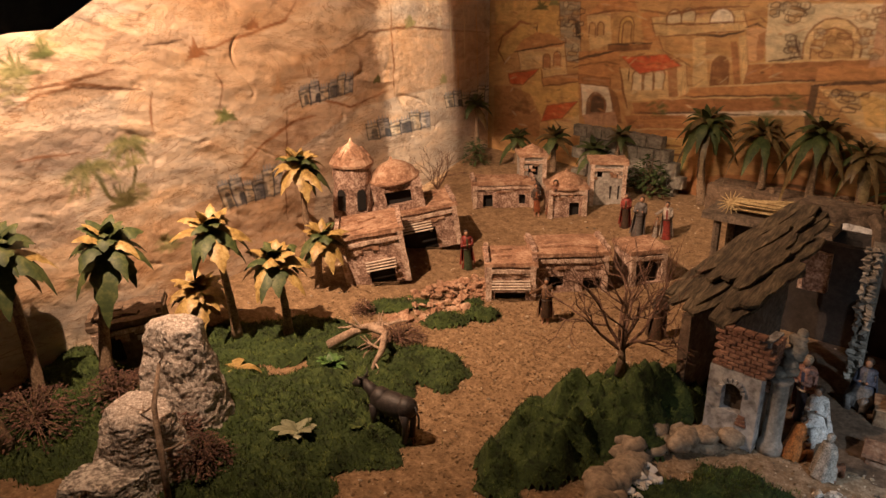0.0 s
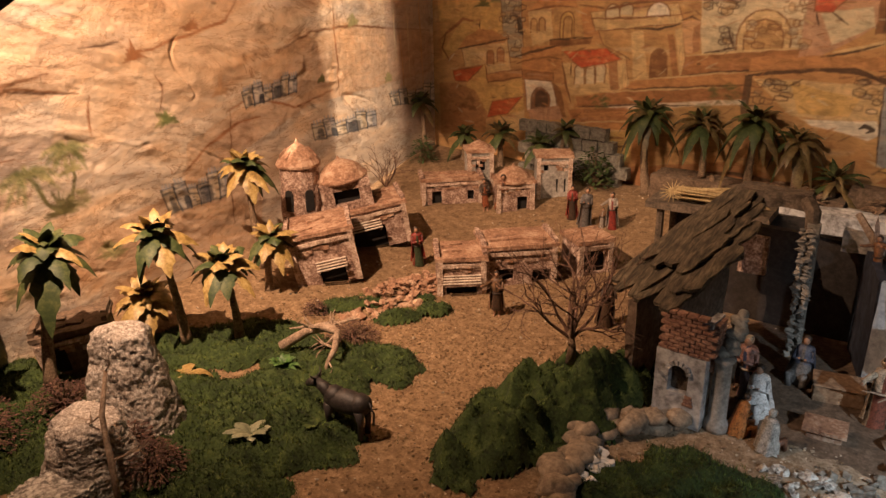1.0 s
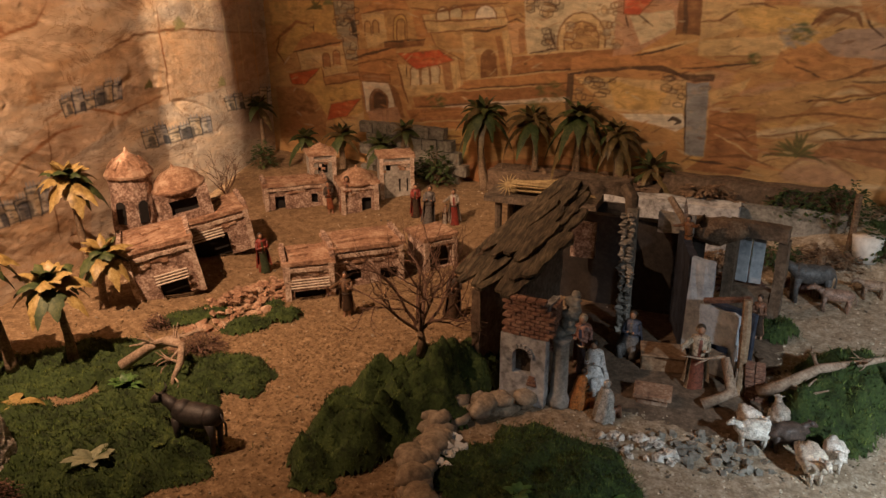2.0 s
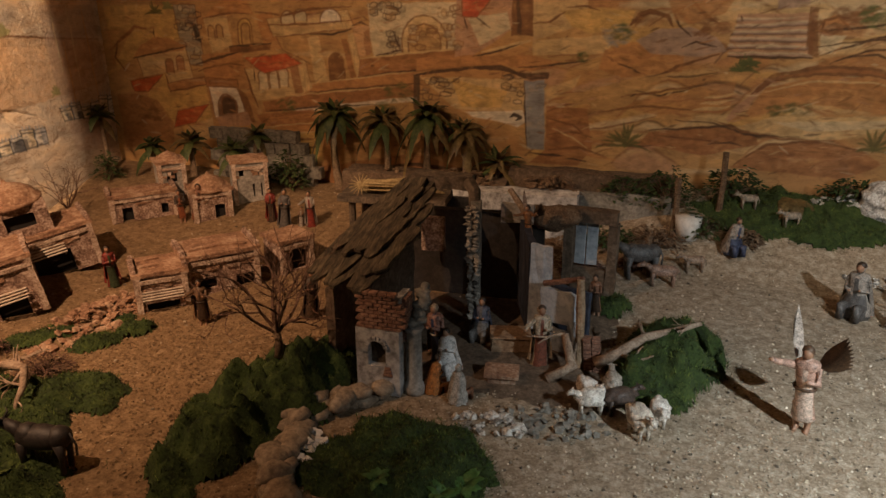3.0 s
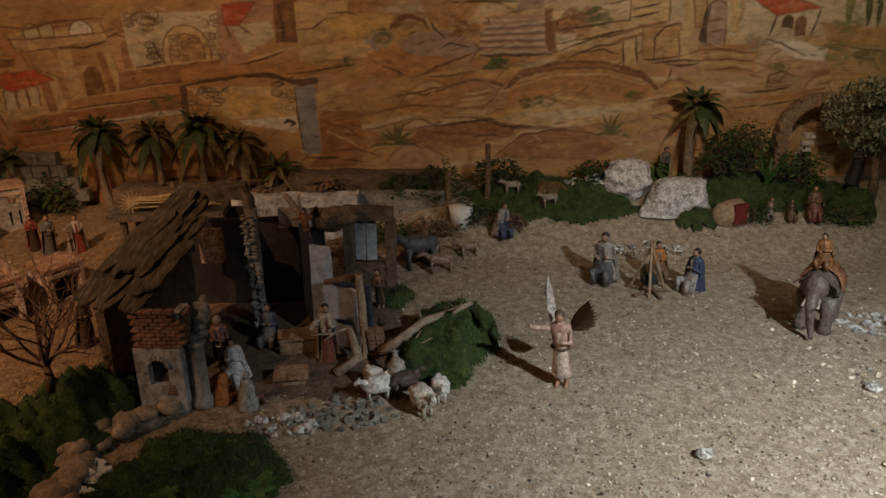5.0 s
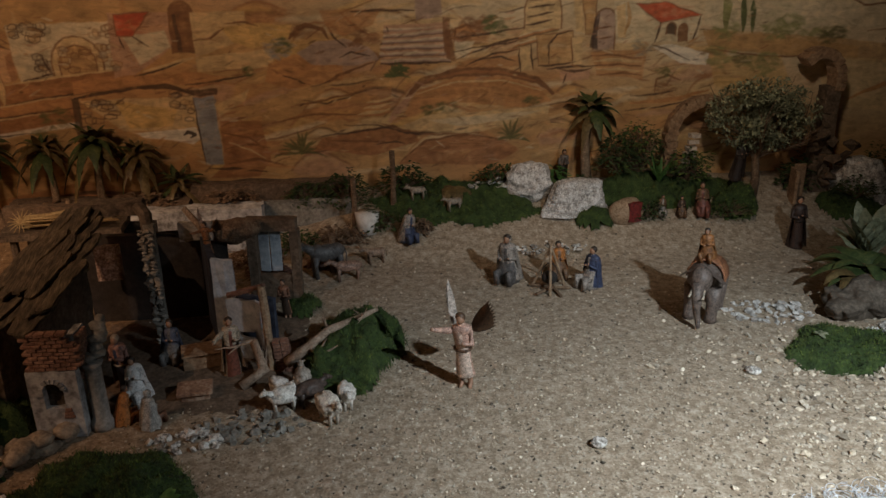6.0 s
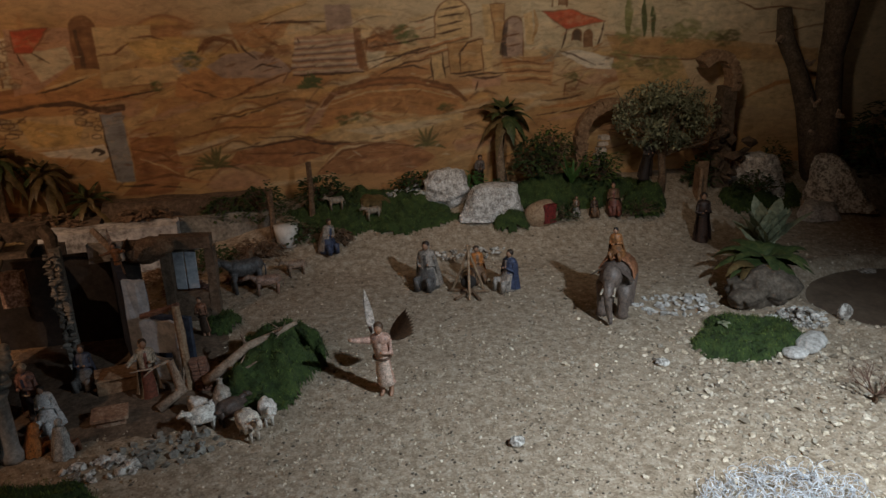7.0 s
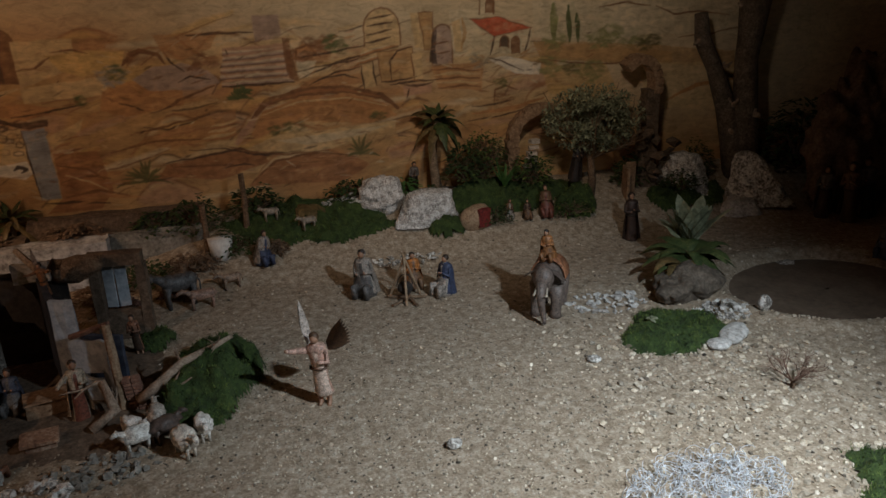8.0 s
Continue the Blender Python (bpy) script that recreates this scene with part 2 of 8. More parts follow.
def lattice(u, z, scale, seed):
    """Smooth noise from 0 to 1 over arrays."""
    table = np.random.RandomState(seed).rand(64, 64)
    a, b = u * scale + 31.7, z * scale + 17.3
    i, j = np.floor(a).astype(int), np.floor(b).astype(int)
    f, g = a - i, b - j
    f, g = f * f * (3 - 2 * f), g * g * (3 - 2 * g)
    i, j, i1, j1 = i % 64, j % 64, (i + 1) % 64, (j + 1) % 64
    return (table[i, j] * (1 - f) + table[i1, j] * f) * (1 - g) + (table[i, j1] * (1 - f) + table[i1, j1] * f) * g


def cloudy(u, z, scale, seed, octaves=4):
    return sum(lattice(u, z, scale * 2 ** k, seed + k) * 0.5 ** k for k in range(octaves)) / sum(0.5 ** k for k in range(octaves))


class Painting:
    """Pigment on a wall: u runs along it and z up; alpha says how far the wall is covered."""

    def __init__(self, us, zs, base, alpha=1.0):
        self.us, self.zs = us, zs
        self.U, self.Z = np.meshgrid(us, zs)
        self.rgb = np.zeros(self.U.shape + (3,)) + np.array(base)
        self.cover = np.full(self.U.shape, float(alpha))
        # ragged edges: every coat is laid in slightly shifted coordinates
        self.wu = self.U + 0.007 * (cloudy(self.U, self.Z, 30, 1, 3) - 0.5)
        self.wz = self.Z + 0.007 * (cloudy(self.U, self.Z, 30, 7, 3) - 0.5)
        self.bristle = 0.6 * cloudy(self.U, self.Z * 3.0, 26, 21, 3) + 0.4 * cloudy(self.U * 1.5, self.Z, 50, 33, 2)
        self.turn = 0

    def window(self, pts, pad):
        u, z = [p[0] for p in pts], [p[1] for p in pts]
        i0, i1 = np.searchsorted(self.us, (min(u) - pad, max(u) + pad))
        j0, j1 = np.searchsorted(self.zs, (min(z) - pad, max(z) + pad))
        return slice(j0, j1), slice(i0, i1)

    def lay(self, w, mask, colour, vary):
        c = np.array(PIGMENT[colour]) if isinstance(colour, str) else np.array(colour)
        self.turn += 1
        b = np.roll(self.bristle, (self.turn * 37 % 90, self.turn * 61 % 400), (0, 1))[w]
        tone = (1 + vary * 2.0 * (b - 0.5))[..., None]
        m = (mask * (1 - 0.35 * np.clip((b - 0.55) * 5, 0, 1)))[..., None]
        old = self.cover[w][..., None] * (1 - m)
        self.rgb[w] = (self.rgb[w] * old + c * tone * m) / np.maximum(old + m, 1e-4)
        self.cover[w] = (old + m)[..., 0]

    def fill(self, pts, colour, alpha=0.92, soft=0.002, vary=0.5):
        """A filled shape."""
        w = self.window(pts, soft * 2 + 0.008)
        if w[0].start >= w[0].stop or w[1].start >= w[1].stop:
            return
        u, z = self.wu[w], self.wz[w]
        inside = np.zeros(u.shape, bool)
        near = np.full(u.shape, 9.0)
        for (a, b), (c, d) in zip(pts, pts[1:] + pts[:1]):
            if b != d:
                inside ^= ((b > z) != (d > z)) & (u < (c - a) * (z - b) / (d - b) + a)
            near = np.minimum(near, self.span(u, z, a, b, c, d)[0])
        m = np.clip(0.5 + np.where(inside, near, -near) / (2 * soft), 0, 1)
        self.lay(w, m * alpha, colour, vary)

    def span(self, u, z, a, b, c, d):
        l = (c - a) ** 2 + (d - b) ** 2 + 1e-12
        s = np.clip(((u - a) * (c - a) + (z - b) * (d - b)) / l, 0, 1)
        return np.hypot(u - a - s * (c - a), z - b - s * (d - b)), s

    def line(self, pts, width, colour, alpha=0.95, soft=0.0015, vary=0.4, taper=True):
        """A brush stroke along points, thinner at its ends, pressed unevenly."""
        width = width * 1.12 + 0.0006
        w = self.window(pts, width + soft * 2 + 0.008)
        if w[0].start >= w[0].stop or w[1].start >= w[1].stop:
            return
        u, z = self.wu[w], self.wz[w]
        best = np.full(u.shape, 9.0)
        n = len(pts) - 1
        for k, ((a, b), (c, d)) in enumerate(zip(pts, pts[1:])):
            dist, s = self.span(u, z, a, b, c, d)
            r = width / 2 * ((0.35 + 0.65 * np.sin(math.pi * np.clip((k + s) / n, 0.03, 0.97))) if taper else 1)
            best = np.minimum(best, dist - r * (0.6 + 0.8 * self.bristle[w]))
        self.lay(w, np.clip(0.5 - best / (2 * soft), 0, 1) * alpha, colour, vary)

    def ring(self, pts, width, colour, alpha=0.8):
        self.line(list(pts) + [pts[0]], width, colour, alpha, taper=False)

    def block(self, pts, colour, edge="brown", width=0.004, alpha=0.92):
        """A filled shape with a loose outline and a darker far side."""
        self.fill(pts, colour, alpha)
        u0, u1, z0 = min(p[0] for p in pts), max(p[0] for p in pts), min(p[1] for p in pts)
        z1 = max(p[1] for p in pts)
        for k in range(4):
            z = z0 + (z1 - z0) * (0.15 + 0.2 * k)
            self.line([(u0 + (u1 - u0) * 0.2, z), (u0 + (u1 - u0) * 0.55, z + 0.004), (u0 + (u1 - u0) * 0.85, z)], (z1 - z0) * 0.09, ("cream", "orange", "pale", "sienna")[k] if colour != "red" else ("red", "orange", "sienna", "red")[k], 0.3, 0.004)
        for a, b in zip(pts, pts[1:] + pts[:1]):
            self.line([a, ((a[0] + b[0]) / 2, (a[1] + b[1]) / 2), b], width, edge, 0.7)

    def arch(self, u, z, w, h, colour, edge="brown", width=0.004, slant=0.0):
        pts = [(u - w / 2, z), (u + w / 2, z + slant * w)]
        pts += [(u + w / 2 * math.cos(math.pi * i / 8), z + slant * w / 2 + h - w / 2 + w / 2 * math.sin(math.pi * i / 8)) for i in range(9)]
        self.fill(pts, colour)
        if edge:
            self.line(pts[1:] + pts[:1], width, edge, 0.8, taper=False)

    def tuft(self, u, z, r, n, colour, seed, alpha=0.9, width=0.0072, low=0.05):
        """A spray of grass or palm blades."""
        q = random.Random(seed)
        for i in range(n):
            a = math.pi * (low + (1 - 2 * low) * (i + q.random() * 0.7) / n)
            l = r * q.uniform(0.55, 1.1)
            self.line([(u + l * s * math.cos(a), z + l * (s * math.sin(a) - 0.4 * s * s * abs(math.cos(a)))) for s in (0, 0.35, 0.7, 1)], width * q.uniform(0.6, 1.2), colour, alpha)

    def palm(self, u, z, r, seed, colours=("frond", "sprout")):
        """A brushed palm crown: fronds that arch out and hang, each a row of short dabs."""
        q = random.Random(seed)
        for i in range(12):
            a = math.tau * i / 12 + q.uniform(-0.2, 0.2)
            l = r * q.uniform(0.75, 1.1)
            rib = [(u + l * s * math.cos(a), z + l * (s * (0.55 * math.sin(a) + 0.35) - 0.75 * s * s)) for s in (0, 0.25, 0.5, 0.75, 1)]
            self.line(rib, r * 0.16, colours[i % 2], 0.75, 0.003)
            for k in (1, 2, 3):
                for d in (-1, 1):
                    self.line([rib[k], (rib[k][0] + r * 0.10 * d, rib[k][1] - r * 0.16)], r * 0.05, colours[(i + k) % 2], 0.7)

    def bush(self, u, z, r, colour, seed, n=26, flat=0.7):
        q = random.Random(seed)
        for i in range(n):
            a, b = q.uniform(0, 6.3), q.random() ** 0.5
            x, y, s = u + r * b * math.cos(a), z + flat * r * b * math.sin(a), r * q.uniform(0.14, 0.34)
            self.line([(x - s, y - s * q.uniform(-0.6, 0.6)), (x, y + s * 0.3), (x + s, y + s * q.uniform(-0.6, 0.6))], s * 0.7, colour, q.uniform(0.3, 0.75), 0.003)

    def masonry(self, pts, n, edge, seed, size=0.022, fills=("grey", "pale", "ochre")):
        """Loosely outlined stones inside the box of the points."""
        q = random.Random(seed)
        u0, u1, z0, z1 = min(p[0] for p in pts), max(p[0] for p in pts), min(p[1] for p in pts), max(p[1] for p in pts)
        for i in range(n):
            u, z, w, h = q.uniform(u0, u1), q.uniform(z0, z1), size * q.uniform(0.5, 1.1), size * q.uniform(0.3, 0.55)
            ring = [(u + w * math.cos(a) * q.uniform(0.75, 1.0), z + h * math.sin(a) * q.uniform(0.8, 1.0)) for a in (0.6, 1.6, 2.5, 3.7, 4.6, 5.6)]
            if q.random() < 0.6:
                self.fill(ring, q.choice(fills), 0.5)
            self.ring(ring, 0.0028, edge, q.uniform(0.35, 0.8))

    def stairs(self, a, b, c, d, n, colours=("sienna", "orange"), edge="cream", dark="umber"):
        """n treads between the lower edge a-b and the upper edge d-c."""
        for i in range(n):
            s, e, m = i / n, (i + 1) / n, (i + 0.45) / n
            lo = [(a[0] + (d[0] - a[0]) * k, a[1] + (d[1] - a[1]) * k) for k in (s, m, e)]
            hi = [(b[0] + (c[0] - b[0]) * k, b[1] + (c[1] - b[1]) * k) for k in (s, m, e)]
            self.fill([lo[0], hi[0], hi[1], lo[1]], colours[0])
            self.fill([lo[1], hi[1], hi[2], lo[2]], colours[1])
            self.line([lo[0], hi[0]], 0.004, dark, 0.6, taper=False)
            self.line([lo[1], hi[1]], 0.004, edge, 0.65, taper=False)

    def dress(self, ob):
        """Gives the pigment to the wall's mesh."""
        flat = np.concatenate([np.clip(self.rgb, 0.01, 0.85), self.cover[..., None]], axis=2).reshape(-1)
        ob.data.attributes.new("pigment", "FLOAT_COLOR", "POINT").data.foreach_set("color", flat.astype(np.float32))


def grid_mesh(name, us, zs, place, material, label, cat):
    """A wall face as a fine grid; place(u, z) gives the points."""
    nu, nz = len(us), len(zs)
    i, j = np.meshgrid(np.arange(nu - 1), np.arange(nz - 1))
    k = (j * nu + i).reshape(-1)
    faces = np.stack([k, k + 1, k + nu + 1, k + nu], 1)
    ob = soup(name, [place(u, z) for z in zs for u in us], faces.tolist(), material, smooth=True)
    return tagged(ob, label, cat, kind="structure")


def pigment_nodes(t):
    n = t.nodes.new("ShaderNodeAttribute")
    n.attribute_name = "pigment"
    return n.outputs["Color"], n.outputs["Alpha"]


def mural_material():
    m, t, b = nodes_of("mural_paint")
    col, _ = pigment_nodes(t)
    brush = noise_of(t, 26, 7, 0.7, coords(t, (1.0, 1.0, 2.4)), 0.8)
    tone = ramp(t, [(0.30, (0.70, 0.66, 0.62)), (0.5, (1, 1, 1)), (0.70, (1.22, 1.20, 1.16))], brush)
    grime = ramp(t, [(0.35, (0.86, 0.84, 0.80)), (0.6, (1.06, 1.05, 1.04))], noise_of(t, 4.5, 5, 0.6))
    col = blend(t, blend(t, col, tone, 1.0, "MULTIPLY"), grime, 1.0, "MULTIPLY")
    t.links.new(col, b.inputs["Base Color"])
    b.inputs["Roughness"].default_value = 0.75
    bump(t, b, brush, 0.25, 0.002)
    return m

def paint_mural():
    """An eastern hill town, its steps and the bare hill beside it."""
    us = np.concatenate([np.arange(-1.62, 2.30, 0.0025), np.linspace(2.32, 2.85, 12)])
    zs = np.concatenate([np.linspace(-0.1, 0.04, 4), np.arange(0.05, 0.72, 0.0025), np.linspace(0.74, 1.5, 9)])
    p = Painting(us, zs, PIGMENT["ochre"])
    # ground coats: warm ochre below, cream towards the plain and the sky
    big, mid = cloudy(p.U, p.Z * 1.8, 5, 3), cloudy(p.U + 0.4 * p.Z, p.Z * 3 - 0.5 * p.U, 11, 9)
    sky = np.clip((p.U - 0.55) * 0.9 + (p.Z - 0.46) * 4.5, 0, 1)[..., None]
    p.rgb = np.array(PIGMENT["ochre"]) * (0.65 + 0.7 * mid)[..., None]
    earth = np.clip((big - 0.45) * 5, 0, 1)[..., None]
    p.rgb = p.rgb * (1 - 0.6 * earth) + 0.6 * earth * np.array(PIGMENT["orange"])
    p.rgb = p.rgb * (1 - 0.8 * sky) + 0.8 * sky * np.array(PIGMENT["pale"]) * (0.8 + 0.4 * big)[..., None]
    # rounded shoulders of the hill, pale above and dark beneath
    q = random.Random(14)
    for k in range(46):
        u, z, w = q.uniform(-0.12, 1.35), 0.60 - 0.43 * k / 46, q.uniform(0.08, 0.22)
        h, tilt = w * q.uniform(0.16, 0.34), q.uniform(-0.05, 0.3)
        top = [(u + w * (s / 8 - 0.5), z + tilt * w * (s / 8 - 0.5) + h * math.sin(math.pi * (s / 8) ** 0.8)) for s in range(9)]
        p.fill(top + [(u + w * 0.42, z - 0.02), (u - w * 0.42, z - 0.02)], q.choice(("cream", "ochre", "orange", "yellow", "rose", "cream")), 0.7, 0.007, 0.5)
        p.line([(a, b + 0.002) for a, b in top], q.uniform(0.004, 0.010), q.choice(("brown", "sienna", "umber")), 0.75, 0.003)
        p.line([(a, b - 0.012) for a, b in top[1:7]], q.uniform(0.008, 0.02), q.choice(("pale", "cream", "yellow")), 0.55, 0.006)
    # flowing strata
    for k in range(170):
        u, z, l = q.uniform(-0.15, 1.35), q.uniform(0.16, 0.62), q.uniform(0.05, 0.24)
        tilt, sag = q.uniform(0.0, 0.38) * (1 - 0.5 * (u > 0.9)), q.uniform(-0.05, 0.12)
        pts = [(u + l * s / 6, z + tilt * l * s / 6 + sag * l * math.sin(math.pi * s / 6)) for s in range(7)]
        p.line(pts, q.uniform(0.005, 0.02), q.choice(("orange", "cream", "pale", "sienna", "rose", "yellow", "brown")), q.uniform(0.35, 0.75), 0.005)
        if k % 3 == 0:
            p.line([(a, b - 0.007) for a, b in pts], q.uniform(0.002, 0.005), q.choice(("brown", "umber")), 0.8)
    # loose washes in the crowded town
    for k in range(110):
        u, z = q.uniform(-1.55, -0.1), q.uniform(0.2, 0.62)
        l, a = q.uniform(0.02, 0.07), q.choice((0.0, 0.1, -0.1, 1.5))
        p.line([(u, z), (u + l * math.cos(a) / 2, z + l * math.sin(a) / 2), (u + l * math.cos(a), z + l * math.sin(a))], q.uniform(0.004, 0.018), q.choice(("cream", "orange", "sienna", "ochre", "yellow", "brown")), 0.5, 0.004)
    p.fill([(-1.537, 0.581), (-1.221, 0.588), (-1.247, 0.484), (-1.428, 0.429), (-1.518, 0.376)], "yellow")
    p.fill([(-1.536, 0.507), (-1.442, 0.507), (-1.509, 0.415), (-1.534, 0.394)], "orange", 0.5)
    p.line([(-1.535, 0.442), (-1.478, 0.482), (-1.43, 0.515), (-1.383, 0.513)], .010, "sienna")
    p.line([(-1.502, 0.468), (-1.519, 0.418), (-1.488, 0.378)], .006, "brown")
    p.tuft(-1.346, 0.561, .035, 11, "olive", 5)
    p.tuft(-1.295, 0.576, .028, 11, "leaf", 6)
    p.block([(-1.274, 0.586), (-1.195, 0.588), (-1.18, 0.4), (-1.236, 0.405), (-1.246, 0.458), (-1.264, 0.483)], "grey")
    p.masonry([(-1.267, 0.583), (-1.185, 0.418)], 24, "umber", 8)
    p.fill([(-1.213, 0.537), (-1.192, 0.531), (-1.186, 0.473), (-1.206, 0.482)], "dark")
    p.block([(-1.433, 0.423), (-1.246, 0.459), (-1.225, 0.358), (-1.323, 0.335), (-1.334, 0.374), (-1.419, 0.357)], "cream")
    p.fill([(-1.447, 0.422), (-1.412, 0.461), (-1.359, 0.486), (-1.307, 0.486), (-1.239, 0.462), (-1.256, 0.448)], "orange")
    p.line([(-1.447, 0.419), (-1.346, 0.439), (-1.239, 0.462)], .006, "umber")
    p.line([(-1.355, 0.486), (-1.358, 0.511)], .004, "umber")
    p.arch(-1.313, 0.375, 0.03, 0.047, "sienna", slant=0.067)
    p.arch(-1.2705, 0.384, 0.029, 0.046, "sienna", slant=0.069)
    p.fill([(-1.423, 0.356), (-1.332, 0.375), (-1.287, 0.245), (-1.318, 0.212), (-1.362, 0.236), (-1.412, 0.289)], "yellow")
    p.line([(-1.336, 0.374), (-1.318, 0.317), (-1.286, 0.235)], .005, "brown")
    p.block([(-1.472, 0.345), (-1.343, 0.37), (-1.408, 0.31), (-1.462, 0.311)], "red")
    p.fill([(-1.533, 0.297), (-1.461, 0.303), (-1.375, 0.283), (-1.325, 0.212), (-1.334, 0.142), (-1.53, 0.115)], "sienna", 0.7)
    p.bush(-1.423, 0.239, .05, "brown", 20)
    p.bush(-1.484, 0.172, .05, "sienna", 21)
    p.block([(-1.33, 0.341), (-1.087, 0.388), (-1.07, 0.365), (-1.181, 0.344), (-1.322, 0.314)], "orange")
    p.fill([(-1.324, 0.312), (-1.185, 0.341), (-1.171, 0.187), (-1.218, 0.153), (-1.276, 0.16), (-1.314, 0.241)], "yellow")
    p.fill([(-1.278, 0.198), (-1.174, 0.239), (-1.175, 0.179), (-1.229, 0.151)], "cream")
    p.line([(-1.322, 0.316), (-1.239, 0.331), (-1.185, 0.343)], .006, "brown")
    p.block([(-1.303, 0.254), (-1.183, 0.28), (-1.24, 0.218), (-1.324, 0.198)], "red")
    p.line([(-1.267, 0.209), (-1.247, 0.189), (-1.23, 0.161)], .004, "umber")
    p.block([(-1.176, 0.339), (-1.076, 0.339), (-1.045, 0.261), (-1.161, 0.237)], "white")
    p.arch(-1.1125, 0.242, 0.067, 0.068, "brown", slant=0.12)
    p.arch(-1.109, 0.251, 0.05, 0.053, "umber", slant=0.12)
    p.block([(-1.189, 0.368), (-1.069, 0.364), (-1.068, 0.34), (-1.182, 0.336)], "sienna")
    p.fill([(-1.071, 0.336), (-1.042, 0.321), (-1.015, 0.233), (-1.047, 0.229)], "brown", 0.85)
    p.fill([(-1.157, 0.241), (-1.043, 0.261), (-1.026, 0.224), (-1.146, 0.202)], "rose")
    p.fill([(-1.19, 0.435), (-1.049, 0.454), (-1.032, 0.391), (-1.07, 0.367), (-1.186, 0.368)], "orange")
    p.line([(-1.21, 0.405), (-1.127, 0.432), (-1.044, 0.451)], .007, "umber")
    p.line([(-1.205, 0.384), (-1.136, 0.407), (-1.085, 0.414), (-1.041, 0.407)], .005, "brown")
    p.fill([(-1.168, 0.552), (-1.085, 0.568), (-1.073, 0.466), (-1.149, 0.444)], "cream")
    p.arch(-1.1435, 0.485, 0.023, 0.04, "ochre", slant=0.043)
    p.arch(-1.115, 0.491, 0.022, 0.04, "ochre", slant=0.045)
    p.fill([(-1.164, 0.552), (-1.126, 0.586), (-1.071, 0.61), (-1.007, 0.598), (-0.989, 0.561), (-1.077, 0.561)], "orange")
    p.line([(-1.168, 0.549), (-1.077, 0.565), (-0.989, 0.561)], .006, "brown")
    p.fill([(-1.076, 0.558), (-0.985, 0.564), (-0.966, 0.475), (-1.061, 0.46)], "ochre")
    p.arch(-1.025, 0.47, 0.046, 0.078, "yellow", slant=0.065)
    p.arch(-1.0225, 0.471, 0.029, 0.065, "ochre", slant=0.069)
    p.fill([(-1.085, 0.465), (-0.937, 0.478), (-0.942, 0.457), (-0.99, 0.447), (-1.084, 0.448)], "brown")
    p.line([(-1.085, 0.465), (-1.011, 0.471), (-0.937, 0.478)], .006, "umber")
    p.fill([(-0.981, 0.561), (-0.928, 0.57), (-0.901, 0.485), (-0.965, 0.478)], "orange")
    p.fill([(-1.04, 0.397), (-0.831, 0.426), (-0.81, 0.325), (-1.003, 0.283)], "cream")
    p.fill([(-1.024, 0.295), (-0.814, 0.334), (-0.803, 0.312), (-1.01, 0.272)], "ochre")
    p.arch(-0.9765, 0.335, 0.033, 0.06, "pale", slant=0.091)
    p.arch(-0.939, 0.34, 0.032, 0.06, "pale", slant=0.094)
    p.arch(-0.9045, 0.347, 0.031, 0.059, "pale", slant=0.097)
    p.fill([(-0.884, 0.419), (-0.852, 0.424), (-0.839, 0.335), (-0.867, 0.328)], "sienna", 0.8)
    p.fill([(-0.853, 0.427), (-0.822, 0.433), (-0.804, 0.332), (-0.836, 0.335)], "cream")
    p.line([(-1.038, 0.4), (-1.024, 0.344), (-1.003, 0.28)], .006, "brown")
    p.block([(-1.039, 0.432), (-0.891, 0.45), (-0.838, 0.419), (-0.911, 0.4), (-0.969, 0.386)], "red")
    p.line([(-1.005, 0.4), (-1.006, 0.362)], .004, "umber")
    p.fill([(-1.044, 0.447), (-0.888, 0.463), (-0.887, 0.449), (-1.035, 0.433)], "ochre")
    p.block([(-0.947, 0.549), (-0.68, 0.581), (-0.66, 0.527), (-0.929, 0.496)], "cream")
    p.arch(-0.875, 0.538, 0.046, 0.034, "pale", slant=0.043)
    p.arch(-0.8325, 0.545, 0.041, 0.033, "pale", slant=0.024)
    p.arch(-0.735, 0.543, 0.07, 0.038, "white", slant=0.043)
    p.line([(-0.942, 0.531), (-0.803, 0.539), (-0.668, 0.55)], .006, "brown")
    p.line([(-0.982, 0.57), (-0.891, 0.56), (-0.791, 0.581), (-0.666, 0.59)], .006, "brown")
    p.block([(-0.92, 0.497), (-0.666, 0.527), (-0.635, 0.38), (-0.744, 0.35), (-0.811, 0.363), (-0.828, 0.429), (-0.898, 0.456)], "ochre")
    p.fill([(-0.815, 0.499), (-0.779, 0.504), (-0.748, 0.356), (-0.796, 0.355)], "cream")
    p.arch(-0.7225, 0.357, 0.049, 0.095, "brown", slant=0.082)
    p.fill([(-0.703, 0.495), (-0.685, 0.499), (-0.66, 0.383), (-0.678, 0.376)], "sienna", 0.85)
    p.fill([(-0.683, 0.511), (-0.662, 0.515), (-0.64, 0.394), (-0.657, 0.384)], "cream")
    p.line([(-0.803, 0.508), (-0.734, 0.509), (-0.672, 0.524)], .006, "umber")
    p.fill([(-0.667, 0.53), (-0.61, 0.538), (-0.601, 0.512), (-0.611, 0.456), (-0.646, 0.445)], "rust")
    p.fill([(-0.631, 0.517), (-0.609, 0.529), (-0.608, 0.457), (-0.628, 0.449)], "sienna", 0.7)
    p.line([(-0.667, 0.533), (-0.637, 0.545), (-0.607, 0.532)], .005, "umber")
    p.block([(-0.626, 0.432), (-0.615, 0.441), (-0.599, 0.437), (-0.602, 0.416), (-0.621, 0.414)], "olive")
